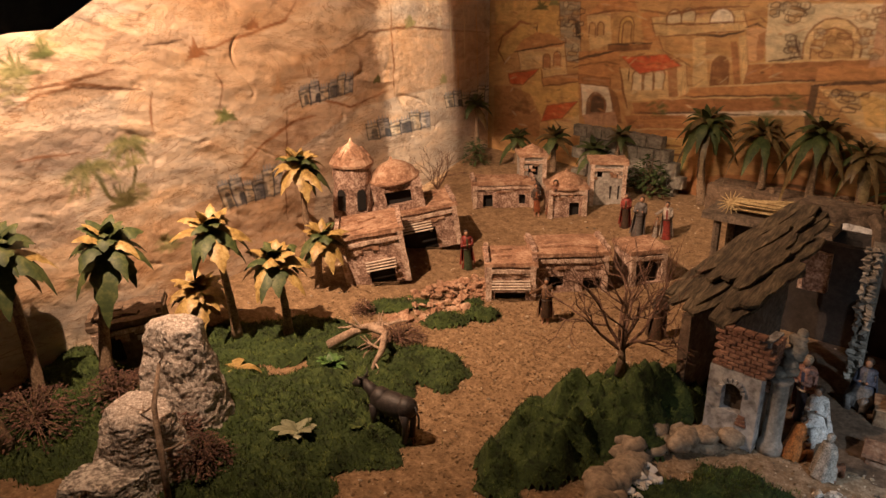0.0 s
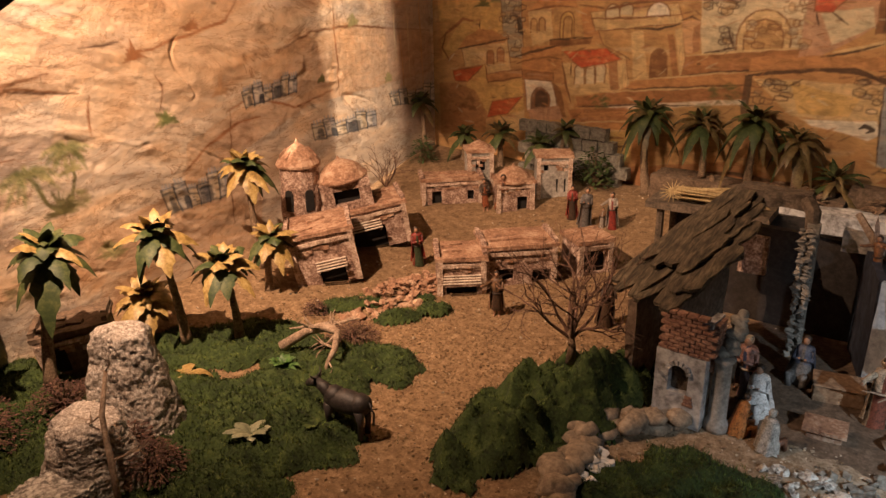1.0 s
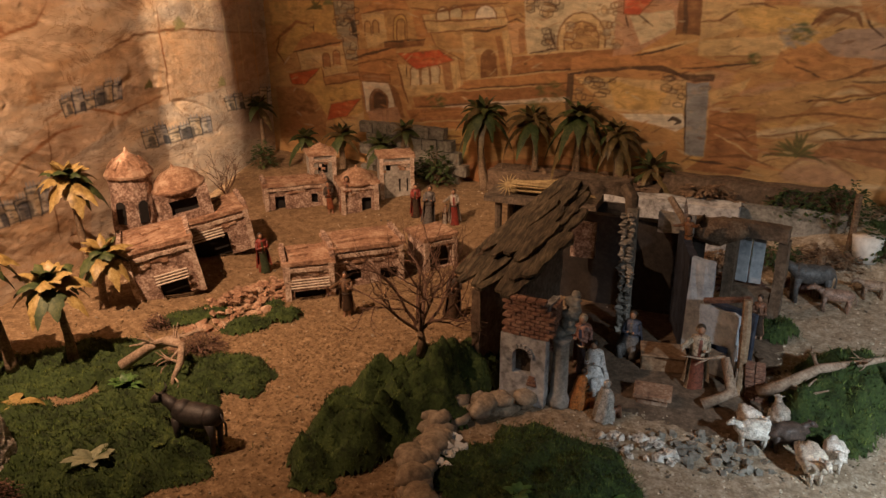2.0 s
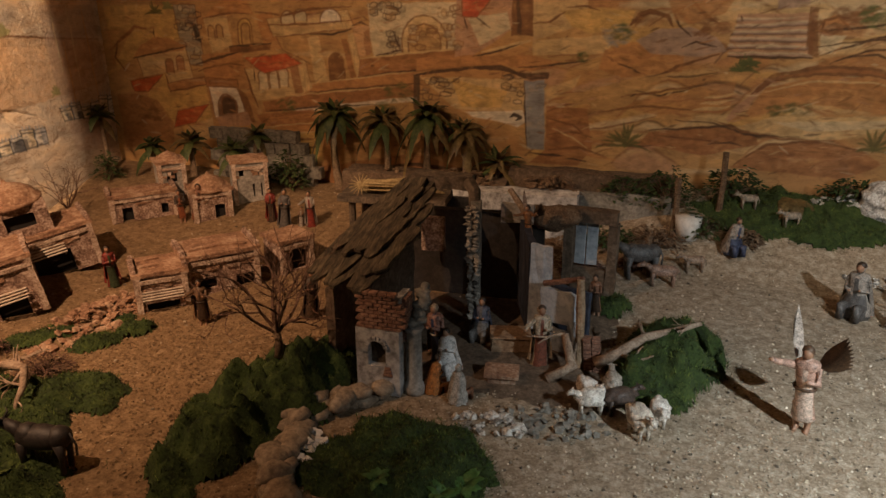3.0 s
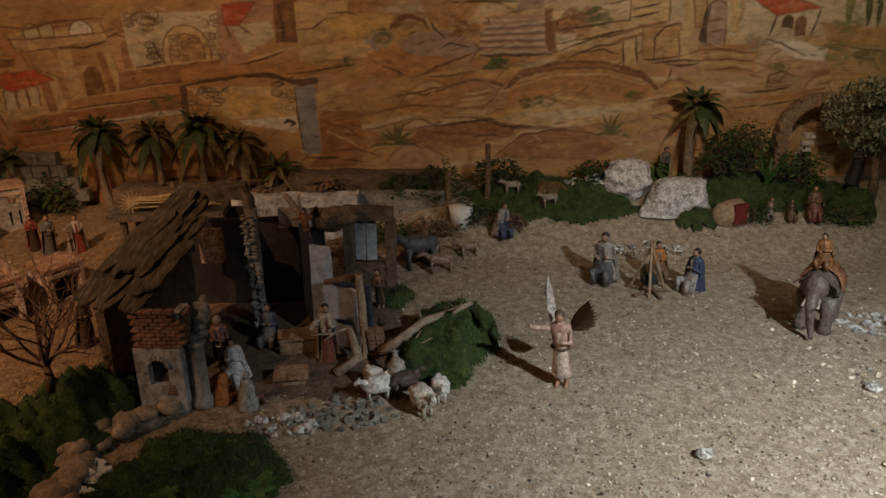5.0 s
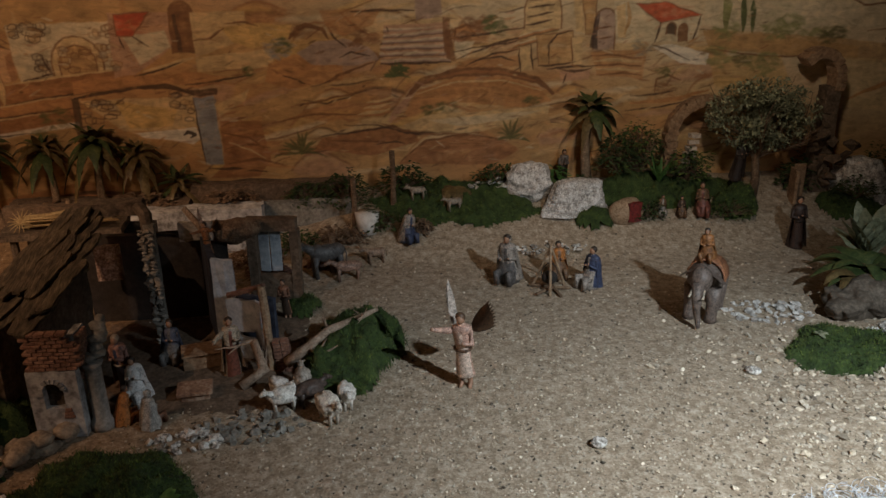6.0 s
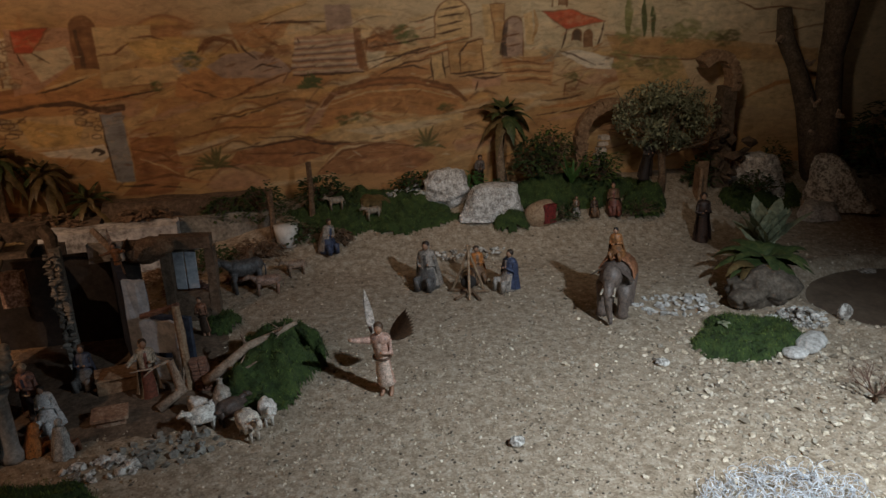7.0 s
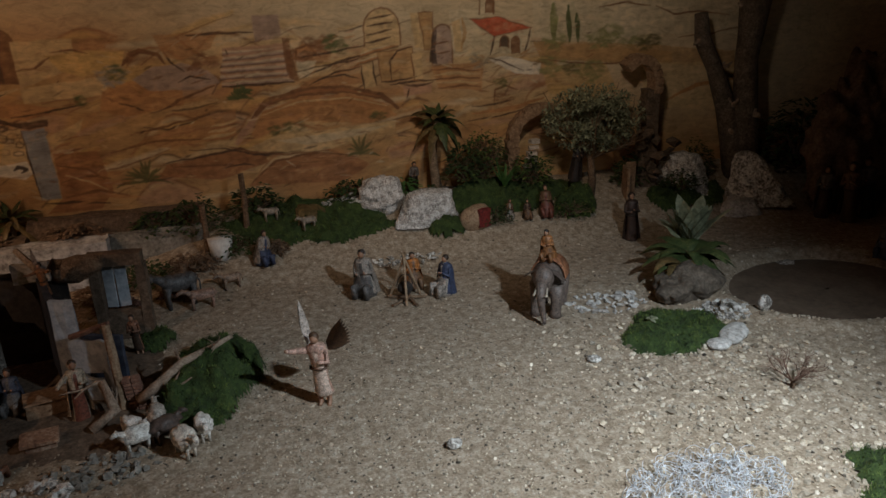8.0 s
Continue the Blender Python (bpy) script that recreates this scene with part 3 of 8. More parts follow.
    p.fill([(-0.615, 0.6), (-0.32, 0.606), (-0.297, 0.478), (-0.601, 0.448), (-0.611, 0.5)], "pale")
    p.masonry([(-0.607, 0.597), (-0.502, 0.561)], 26, "umber", 76)
    p.masonry([(-0.403, 0.598), (-0.272, 0.486)], 30, "brown", 77)
    p.masonry([(-0.566, 0.517), (-0.515, 0.463)], 12, "umber", 78)
    p.line([(-0.594, 0.452), (-0.517, 0.471), (-0.538, 0.518)], .006, "umber")
    p.arch(-0.445, 0.46, 0.134, 0.103, "cream", slant=0.067)
    p.arch(-0.4445, 0.462, 0.099, 0.079, "ochre", slant=0.061)
    p.masonry([(-0.485, 0.535), (-0.395, 0.474)], 16, "brown", 82)
    p.fill([(-0.646, 0.442), (-0.298, 0.483), (-0.289, 0.436), (-0.655, 0.39)], "sienna")
    p.fill([(-0.644, 0.427), (-0.296, 0.47), (-0.293, 0.457), (-0.65, 0.412)], "orange", 0.8)
    p.line([(-0.655, 0.389), (-0.48, 0.413), (-0.289, 0.436)], .006, "umber")
    p.line([(-0.646, 0.441), (-0.487, 0.463), (-0.298, 0.483)], .005, "cream")
    p.fill([(-0.792, 0.365), (-0.654, 0.387), (-0.479, 0.411), (-0.474, 0.374), (-0.824, 0.336)], "orange")
    p.line([(-0.823, 0.335), (-0.65, 0.355), (-0.474, 0.376)], .005, "umber")
    p.line([(-0.783, 0.366), (-0.608, 0.393), (-0.479, 0.41)], .004, "cream")
    p.fill([(-0.987, 0.296), (-0.814, 0.334), (-0.473, 0.373), (-0.468, 0.337), (-0.975, 0.269)], "sienna")
    p.line([(-0.885, 0.32), (-0.713, 0.344), (-0.53, 0.364)], .004, "cream")
    p.fill([(-0.899, 0.28), (-0.468, 0.337), (-0.466, 0.324), (-0.844, 0.274)], "white", 0.75)
    p.line([(-0.974, 0.268), (-0.81, 0.29), (-0.597, 0.308)], .005, "umber")
    p.fill([(-1.009, 0.255), (-0.809, 0.284), (-0.805, 0.246), (-0.99, 0.218)], "sienna")
    p.fill([(-0.973, 0.249), (-0.808, 0.272), (-0.806, 0.259), (-0.972, 0.235)], "orange")
    p.line([(-1, 0.217), (-0.894, 0.227), (-0.805, 0.242)], .005, "cream")
    p.fill([(-0.951, 0.22), (-0.804, 0.239), (-0.802, 0.216), (-0.929, 0.195)], "orange")
    p.line([(-0.929, 0.193), (-0.802, 0.216)], .004, "cream")
    p.fill([(-0.948, 0.189), (-0.793, 0.214), (-0.782, 0.117), (-0.884, 0.117), (-0.926, 0.16)], "yellow")
    p.line([(-0.908, 0.177), (-0.862, 0.187), (-0.816, 0.187)], .006, "brown")
    p.line([(-0.877, 0.15), (-0.841, 0.159), (-0.796, 0.162)], .005, "brown")
    p.bush(-0.9, 0.291, .03, "green", 102)
    p.bush(-0.527, 0.345, .04, "olive", 103)
    p.bush(-0.578, 0.286, .04, "green", 104)
    p.fill([(-0.582, 0.274), (-0.298, 0.295), (-0.316, 0.142), (-0.743, 0.096), (-0.735, 0.205)], "ochre", 0.8)
    p.fill([(-0.461, 0.396), (-0.15, 0.401), (-0.144, 0.315), (-0.231, 0.305), (-0.35, 0.306), (-0.41, 0.357)], "cream")
    p.fill([(-0.366, 0.391), (-0.198, 0.365), (-0.214, 0.316), (-0.333, 0.314)], "yellow")
    p.masonry([(-0.46, 0.394), (-0.35, 0.31)], 20, "umber", 108)
    p.masonry([(-0.202, 0.415), (-0.145, 0.335)], 16, "umber", 109)
    p.fill([(-0.319, 0.299), (-0.151, 0.312), (-0.142, 0.28), (-0.163, 0.262), (-0.222, 0.279), (-0.298, 0.285)], "white")
    p.line([(-0.187, 0.291), (-0.174, 0.298), (-0.157, 0.29), (-0.17, 0.282)], .010, "dark")
    p.line([(-0.47, 0.402), (-0.392, 0.416), (-0.312, 0.428), (-0.219, 0.432), (-0.189, 0.422), (-0.16, 0.409)], .013, "umber")
    p.fill([(-0.186, 0.417), (-0.16, 0.417), (-0.08, 0.422), (-0.082, 0.402), (-0.15, 0.401)], "umber")
    p.fill([(-0.48, 0.403), (-0.459, 0.401), (-0.459, 0.278), (-0.48, 0.277)], "dark", 0.8)
    p.fill([(-0.151, 0.396), (-0.092, 0.4), (-0.083, 0.204), (-0.135, 0.204)], "blue")
    p.masonry([(-0.15, 0.395), (-0.092, 0.369)], 1, "slate", 116)
    p.line([(-0.149, 0.363), (-0.091, 0.369)], .004, "slate")
    p.line([(-0.146, 0.328), (-0.09, 0.334)], .004, "slate")
    p.line([(-0.144, 0.289), (-0.088, 0.295)], .004, "slate")
    p.line([(-0.141, 0.25), (-0.087, 0.256)], .004, "slate")
    p.line([(-0.151, 0.396), (-0.144, 0.302), (-0.135, 0.204)], .004, "dark")
    p.fill([(-0.083, 0.329), (0.029, 0.326), (0.051, 0.211), (0.013, 0.163), (-0.127, 0.162), (-0.082, 0.204)], "sienna")
    p.line([(-0.07, 0.204), (0.011, 0.216), (0.084, 0.197)], .008, "brown")
    p.line([(-0.128, 0.194), (-0.045, 0.186), (0.037, 0.178)], .007, "umber")
    p.line([(-0.073, 0.289), (-0.009, 0.299), (0.047, 0.289)], .008, "orange")
    p.line([(-0.077, 0.247), (-0.015, 0.26), (0.049, 0.247)], .005, "brown")
    p.line([(-0.082, 0.297), (-0.008, 0.28), (0.033, 0.246)], .005, "brown")
    p.line([(-0.064, 0.266), (-0.007, 0.244), (0.035, 0.217)], .004, "cream")
    p.line([(-0.061, 0.175), (0.036, 0.201), (0.116, 0.186)], .010, "orange")
    p.fill([(-0.861, 0.088), (-0.476, 0.167), (-0.334, 0.13), (-0.479, 0.078), (-0.826, 0.034)], "sienna", 0.8)
    p.line([(-0.627, 0.111), (-0.477, 0.131), (-0.369, 0.124), (-0.16, 0.134)], .010, "umber")
    p.fill([(-0.348, 0.627), (-0.19, 0.628), (-0.185, 0.536), (-0.299, 0.463), (-0.352, 0.455)], "rose")
    p.fill([(-0.315, 0.564), (-0.202, 0.58), (-0.192, 0.536), (-0.282, 0.488)], "pale")
    p.block([(-0.334, 0.624), (-0.241, 0.627), (-0.289, 0.564), (-0.331, 0.567)], "red")
    p.line([(-0.325, 0.564), (-0.315, 0.534)], .004, "umber")
    p.line([(-0.289, 0.564), (-0.25, 0.538)], .004, "umber")
    p.masonry([(-0.397, 0.593), (-0.34, 0.471)], 8, "brown", 137)
    p.arch(-0.156, 0.518, 0.064, 0.136, "brown", slant=0.016)
    p.fill([(-0.181, 0.622), (-0.171, 0.622), (-0.159, 0.518), (-0.172, 0.524)], "umber", 0.8)
    p.fill([(-0.132, 0.625), (0.013, 0.626), (0.017, 0.554), (-0.129, 0.507)], "cream")
    p.line([(-0.274, 0.473), (-0.2, 0.487), (-0.137, 0.506)], .012, "cream")
    p.fill([(-0.469, 0.446), (-0.299, 0.46), (-0.136, 0.467), (-0.04, 0.448), (-0.134, 0.422), (-0.216, 0.44), (-0.47, 0.413)], "orange")
    p.line([(-0.299, 0.46), (-0.233, 0.474), (-0.168, 0.494)], .006, "umber")
    p.line([(-0.167, 0.432), (-0.071, 0.441), (0.022, 0.459)], .005, "umber")
    p.fill([(-0.058, 0.585), (0.044, 0.595), (0.141, 0.59), (0.122, 0.544), (0.033, 0.528), (-0.021, 0.544)], "yellow")
    p.line([(-0.089, 0.501), (-0.043, 0.508), (-0.035, 0.52)], .006, "brown")
    p.line([(-0.043, 0.594), (0.014, 0.597), (0.045, 0.586)], .005, "brown")
    p.line([(-0.13, 0.552), (-0.083, 0.558), (-0.046, 0.582)], .005, "brown")
    p.fill([(-0.129, 0.507), (0.079, 0.526), (0.082, 0.478), (-0.128, 0.467)], "cream")
    p.fill([(0.066, 0.487), (0.14, 0.509), (0.272, 0.497), (0.271, 0.436), (0.116, 0.416), (0.054, 0.438)], "orange")
    p.bush(0.097, 0.526, .04, "slate", 151)
    p.bush(0.108, 0.532, .03, "green", 152)
    p.bush(0.014, 0.465, .02, "green", 153)
    p.line([(0.129, 0.553), (0.149, 0.576), (0.177, 0.588), (0.222, 0.574), (0.238, 0.551)], .012, "brown")
    p.fill([(0.148, 0.512), (0.196, 0.542), (0.281, 0.552), (0.347, 0.528), (0.379, 0.494), (0.317, 0.478), (0.186, 0.481)], "mauve")
    p.line([(0.265, 0.5), (0.299, 0.515), (0.35, 0.502)], .005, "umber")
    p.line([(-0.079, 0.315), (0.027, 0.354), (0.115, 0.389), (0.206, 0.416), (0.262, 0.453), (0.359, 0.485)], .010, "brown")
    p.line([(0.058, 0.374), (0.147, 0.408), (0.234, 0.435)], .004, "umber")
    p.fill([(-0.075, 0.338), (0.117, 0.407), (0.249, 0.435), (0.179, 0.379), (0.028, 0.339)], "ochre")
    p.fill([(-0.092, 0.372), (0.008, 0.419), (-0.006, 0.387), (-0.083, 0.34)], "cream", 0.7)
    p.line([(0.106, 0.452), (0.145, 0.441), (0.163, 0.43)], .004, "umber")
    p.line([(0.157, 0.381), (0.225, 0.371), (0.311, 0.399)], .004, "umber")
    p.line([(0.12, 0.364), (0.209, 0.38), (0.325, 0.405)], .006, "brown")
    p.fill([(0.152, 0.347), (0.325, 0.399), (0.409, 0.417), (0.403, 0.342), (0.23, 0.319), (0.153, 0.331)], "orange", 0.7)
    p.fill([(0.318, 0.323), (0.404, 0.333), (0.401, 0.303), (0.314, 0.292)], "cream")
    p.line([(0.061, 0.32), (0.182, 0.342), (0.302, 0.338)], .006, "brown")
    p.fill([(0.203, 0.271), (0.35, 0.297), (0.467, 0.291), (0.486, 0.255), (0.344, 0.216), (0.175, 0.238)], "sienna")
    p.line([(0.203, 0.277), (0.307, 0.289), (0.408, 0.3), (0.477, 0.276), (0.526, 0.276)], .006, "umber")
    p.line([(0.219, 0.263), (0.295, 0.26), (0.384, 0.256)], .005, "brown")
    p.line([(0.359, 0.248), (0.413, 0.257), (0.443, 0.25)], .004, "umber")
    p.stairs((0.382, 0.48), (0.581, 0.482), (0.571, 0.589), (0.392, 0.584), 5, ("mauve", "rose"), "pale", "umber")
    p.line([(0.382, 0.48), (0.457, 0.479), (0.579, 0.482)], .006, "umber")
    p.line([(0.382, 0.531), (0.406, 0.56), (0.401, 0.579)], .006, "umber")
    p.fill([(0.56, 0.575), (0.579, 0.57), (0.595, 0.482), (0.569, 0.493)], "brown", 0.9)
    p.line([(0.274, 0.619), (0.306, 0.586), (0.351, 0.559)], .008, "brown")
    p.line([(0.235, 0.585), (0.252, 0.557), (0.283, 0.529)], .005, "umber")
    p.fill([(0.217, 0.627), (0.384, 0.628), (0.361, 0.587), (0.281, 0.558), (0.236, 0.571)], "orange", 0.7)
    p.bush(0.331, 0.544, .04, "brown", 178)
    p.line([(0.302, 0.621), (0.371, 0.625), (0.479, 0.623)], .006, "umber")
    p.fill([(0.595, 0.48), (0.806, 0.496), (0.811, 0.469), (0.598, 0.457)], "orange", 0.7)
    p.fill([(0.589, 0.54), (0.649, 0.536), (0.63, 0.492), (0.596, 0.491)], "pale")
    p.line([(0.587, 0.549), (0.659, 0.555), (0.792, 0.573)], .006, "umber")
    p.line([(0.596, 0.488), (0.69, 0.523), (0.798, 0.539)], .005, "umber")
    p.line([(0.621, 0.469), (0.694, 0.501), (0.803, 0.515)], .005, "umber")
    p.bush(0.63, 0.576, .035, "brown", 185)
    p.bush(0.679, 0.59, .03, "brown", 186)
    p.bush(0.709, 0.564, .03, "green", 187)
    p.tuft(0.417, 0.443, .045, 11, "green", 188)
    p.line([(0.336, 0.37), (0.378, 0.377), (0.415, 0.388)], .007, "cream")
    p.line([(0.327, 0.354), (0.37, 0.359), (0.412, 0.37)], .007, "cream")
    p.line([(0.311, 0.338), (0.354, 0.343), (0.402, 0.351)], .007, "cream")
    p.line([(0.318, 0.33), (0.361, 0.334), (0.406, 0.343)], .004, "sienna")
    p.line([(0.329, 0.36), (0.372, 0.368), (0.414, 0.377)], .004, "sienna")
    p.fill([(0.428, 0.317), (0.485, 0.403), (0.597, 0.439), (0.728, 0.437), (0.836, 0.405), (0.88, 0.362), (0.797, 0.347), (0.58, 0.369), (0.514, 0.344)], "orange", 0.9)
    p.line([(0.613, 0.413), (0.728, 0.421), (0.837, 0.386)], .018, "orange")
    p.line([(0.402, 0.314), (0.436, 0.356), (0.476, 0.41), (0.518, 0.435)], .016, "rose")
    p.line([(0.482, 0.391), (0.58, 0.424), (0.728, 0.427), (0.845, 0.395)], .004, "cream")
    p.line([(0.453, 0.385), (0.496, 0.429), (0.596, 0.452), (0.719, 0.453), (0.835, 0.425), (0.882, 0.385)], .022, "brown")
    p.line([(0.515, 0.433), (0.613, 0.452), (0.719, 0.451), (0.827, 0.425)], .008, "sienna")
    p.line([(0.395, 0.318), (0.429, 0.356), (0.459, 0.388)], .012, "rose")
    p.fill([(0.411, 0.294), (0.514, 0.331), (0.697, 0.34), (0.874, 0.349), (0.865, 0.312), (0.748, 0.289), (0.597, 0.272), (0.48, 0.282)], "cream")
    p.fill([(0.514, 0.315), (0.697, 0.33), (0.847, 0.336), (0.764, 0.312), (0.597, 0.296)], "pale", 0.7)
    p.bush(0.564, 0.353, .03, "olive", 203)
    p.bush(0.514, 0.344, .022, "olive", 204)
    p.bush(0.821, 0.363, .025, "green", 205)
    p.line([(0.366, 0.312), (0.439, 0.29), (0.53, 0.274), (0.664, 0.274)], .006, "brown")
    p.line([(0.267, 0.308), (0.365, 0.305), (0.45, 0.28), (0.58, 0.28)], .004, "umber")
    p.fill([(0.42, 0.189), (0.497, 0.255), (0.614, 0.272), (0.732, 0.255), (0.784, 0.22), (0.7, 0.177)], "sienna")
    p.line([(0.429, 0.196), (0.505, 0.255), (0.614, 0.272), (0.732, 0.255)], .006, "brown")
    p.fill([(0.681, 0.284), (0.865, 0.329), (0.884, 0.285), (0.766, 0.237)], "ochre", 0.7)
    p.stairs((0.378, 0.501), (0.561, 0.5), (0.564, 0.58), (0.393, 0.565), 4, ("mauve", "rose"), "pale", "umber")
    p.fill([(0.556, 0.604), (0.577, 0.601), (0.58, 0.503), (0.561, 0.509)], "brown", 0.9)
    p.fill([(0.478, 0.668), (0.552, 0.667), (0.555, 0.605), (0.482, 0.597)], "mauve")
    p.bush(0.612, 0.558, .035, "brown", 214)
    p.line([(0.59, 0.558), (0.612, 0.579), (0.647, 0.564)], .014, "orange")
    p.line([(0.59, 0.537), (0.593, 0.574), (0.625, 0.582), (0.66, 0.548)], .006, "brown")
    p.bush(0.7, 0.587, .03, "green", 217)
    p.line([(0.588, 0.509), (0.693, 0.526), (0.79, 0.549), (0.87, 0.56)], .005, "umber")
    p.line([(0.661, 0.489), (0.726, 0.494), (0.767, 0.48)], .005, "umber")
    p.stairs((0.758, 0.515), (0.887, 0.544), (0.891, 0.59), (0.782, 0.564), 2, ("orange", "cream"), "pale", "umber")
    p.block([(0.825, 0.551), (0.932, 0.562), (0.934, 0.471), (0.835, 0.466)], "ochre")
    p.line([(0.865, 0.472), (0.861, 0.523), (0.884, 0.553), (0.929, 0.562)], .005, "umber")
    p.fill([(0.771, 0.518), (0.813, 0.52), (0.816, 0.451), (0.78, 0.452)], "cream")
    p.line([(0.774, 0.518), (0.783, 0.451)], .005, "umber")
    p.line([(0.81, 0.524), (0.819, 0.454)], .005, "umber")
    p.fill([(0.927, 0.543), (0.962, 0.546), (0.961, 0.467), (0.935, 0.464)], "cream")
    p.line([(0.927, 0.543), (0.935, 0.464)], .005, "brown")
    p.line([(0.834, 0.463), (0.891, 0.468), (0.941, 0.474)], .005, "umber")
    p.arch(0.8425, 0.57, 0.107, 0.106, "cream", slant=-0.0093)
    p.line([(0.792, 0.579), (0.837, 0.585), (0.866, 0.591)], .006, "umber")
    p.line([(0.796, 0.601), (0.839, 0.606), (0.871, 0.615)], .006, "umber")
    p.line([(0.8, 0.625), (0.843, 0.63), (0.876, 0.636)], .006, "umber")
    p.line([(0.802, 0.646), (0.842, 0.651), (0.878, 0.657)], .005, "umber")
    p.fill([(0.93, 0.659), (0.978, 0.658), (0.988, 0.552), (0.939, 0.559)], "cream")
    p.block([(0.955, 0.659), (0.997, 0.658), (0.995, 0.551), (0.969, 0.552)], "ochre")
    p.arch(1.0245, 0.508, 0.063, 0.115, "mauve", slant=-0.032)
    p.fill([(0.984, 0.514), (0.992, 0.598), (1.007, 0.613), (1.005, 0.591), (1.002, 0.551), (1.008, 0.507)], "dark", 0.85)
    p.line([(1, 0.567), (1.043, 0.572)], .004, "brown")
    p.line([(1.006, 0.539), (1.048, 0.544)], .004, "brown")
    p.fill([(1.045, 0.661), (1.149, 0.659), (1.174, 0.579), (1.169, 0.53), (1.06, 0.525)], "pale")
    p.fill([(1.055, 0.627), (1.08, 0.636), (1.088, 0.54), (1.065, 0.538)], "cream")
    p.line([(1.084, 0.55), (1.096, 0.596), (1.086, 0.636)], .010, "ochre")
    p.fill([(1.154, 0.611), (1.312, 0.593), (1.302, 0.53), (1.169, 0.526)], "pale")
    p.arch(1.2575, 0.528, 0.027, 0.047, "brown", slant=0)
    p.block([(1.11, 0.632), (1.194, 0.637), (1.311, 0.6), (1.19, 0.579)], "red")
    p.line([(1.19, 0.579), (1.183, 0.551), (1.177, 0.526)], .006, "umber")
    p.line([(1.306, 0.596), (1.299, 0.562), (1.289, 0.531)], .006, "umber")
    p.fill([(1.17, 0.514), (1.237, 0.519), (1.341, 0.492), (1.337, 0.456), (1.259, 0.464), (1.209, 0.491)], "white")
    p.line([(1.17, 0.52), (1.222, 0.5), (1.286, 0.473)], .004, "umber")
    p.fill([(0.988, 0.501), (1.154, 0.508), (1.149, 0.421), (1.01, 0.437)], "orange", 0.7)
    p.line([(0.999, 0.476), (1.073, 0.478), (1.141, 0.47)], .008, "cream")
    p.line([(1, 0.453), (1.075, 0.452), (1.135, 0.444)], .008, "cream")
    p.line([(0.989, 0.492), (1.072, 0.49), (1.137, 0.479)], .005, "brown")
    p.line([(0.994, 0.463), (1.074, 0.465), (1.142, 0.457)], .005, "brown")
    p.line([(1.01, 0.437), (1.077, 0.439), (1.144, 0.434)], .005, "brown")
    p.fill([(0.899, 0.449), (0.988, 0.454), (0.987, 0.425), (0.901, 0.417)], "rose")
    p.line([(0.892, 0.456), (0.942, 0.445), (0.992, 0.457)], .006, "umber")
    p.line([(0.911, 0.413), (0.916, 0.439)], .004, "umber")
    p.line([(0.859, 0.456), (0.925, 0.461), (1.008, 0.463)], .006, "umber")
    p.line([(1.187, 0.381), (1.19, 0.42), (1.226, 0.433), (1.265, 0.415)], .006, "brown")
    p.bush(1.22, 0.393, .03, "brown", 261)
    p.bush(1.211, 0.439, .025, "olive", 262)
    p.bush(1.137, 0.508, .03, "grey", 263)
    p.line([(1.118, 0.35), (1.254, 0.36), (1.354, 0.384)], .012, "orange")
    p.line([(1.103, 0.33), (1.205, 0.337), (1.306, 0.358)], .005, "umber")
    p.line([(1.116, 0.373), (1.184, 0.374), (1.251, 0.386)], .005, "umber")
    p.fill([(1.316, 0.558), (1.521, 0.539), (1.802, 0.505), (1.81, 0.466), (1.529, 0.485), (1.339, 0.508)], "ochre")
    p.line([(1.331, 0.504), (1.53, 0.478), (1.702, 0.481)], .005, "brown")
    p.fill([(1.342, 0.485), (1.565, 0.478), (1.613, 0.395), (1.443, 0.365), (1.37, 0.4)], "yellow", 0.6)
    p.bush(1.376, 0.481, .05, "leaf", 270)
    p.bush(1.446, 0.467, .03, "olive", 271)
    p.bush(1.516, 0.459, .05, "leaf", 272)
    p.line([(1.384, 0.576), (1.384, 0.622), (1.381, 0.668)], .022, "leaf")
    p.line([(1.458, 0.575), (1.451, 0.621), (1.441, 0.667)], .022, "leaf")
    p.bush(1.398, 0.57, .05, "leaf", 275)
    p.bush(1.565, 0.579, .06, "leaf", 276)
    p.bush(1.654, 0.559, .05, "leaf", 277)
    p.bush(1.726, 0.539, .04, "olive", 278)
    p.tuft(0.14, 0.228, .075, 14, "olive", 279)
    p.tuft(0.757, 0.255, .065, 9, "olive", 280)
    p.tuft(0.435, 0.459, .03, 11, "green", 281)
    p.fill([(1.308, 0.713), (2.084, 0.691), (2.104, 0.547), (1.72, 0.564), (1.424, 0.543), (1.319, 0.582)], "pale", 0.75)
    p.line([(1.734, 0.65), (1.797, 0.623), (1.9, 0.627), (2.008, 0.612)], .005, "brown")
    p.line([(1.535, 0.653), (1.633, 0.664), (1.713, 0.651)], .005, "brown")
    p.line([(1.824, 0.549), (1.95, 0.557), (2.078, 0.577)], .004, "brown")
    p.line([(1.386, 0.558), (1.384, 0.612), (1.379, 0.666)], .020, "leaf")
    p.line([(1.439, 0.552), (1.434, 0.61), (1.428, 0.661)], .016, "green")
    p.line([(1.467, 0.548), (1.464, 0.602), (1.459, 0.636)], .014, "green")
    p.fill([(1.329, 0.561), (1.764, 0.526), (2.044, 0.495), (2.051, 0.438), (1.624, 0.484), (1.349, 0.512)], "ochre", 0.8)
    p.bush(1.58, 0.56, .05, "leaf", 290)
    p.bush(1.541, 0.551, .04, "leaf", 291)
    p.bush(1.702, 0.537, .035, "olive", 292)
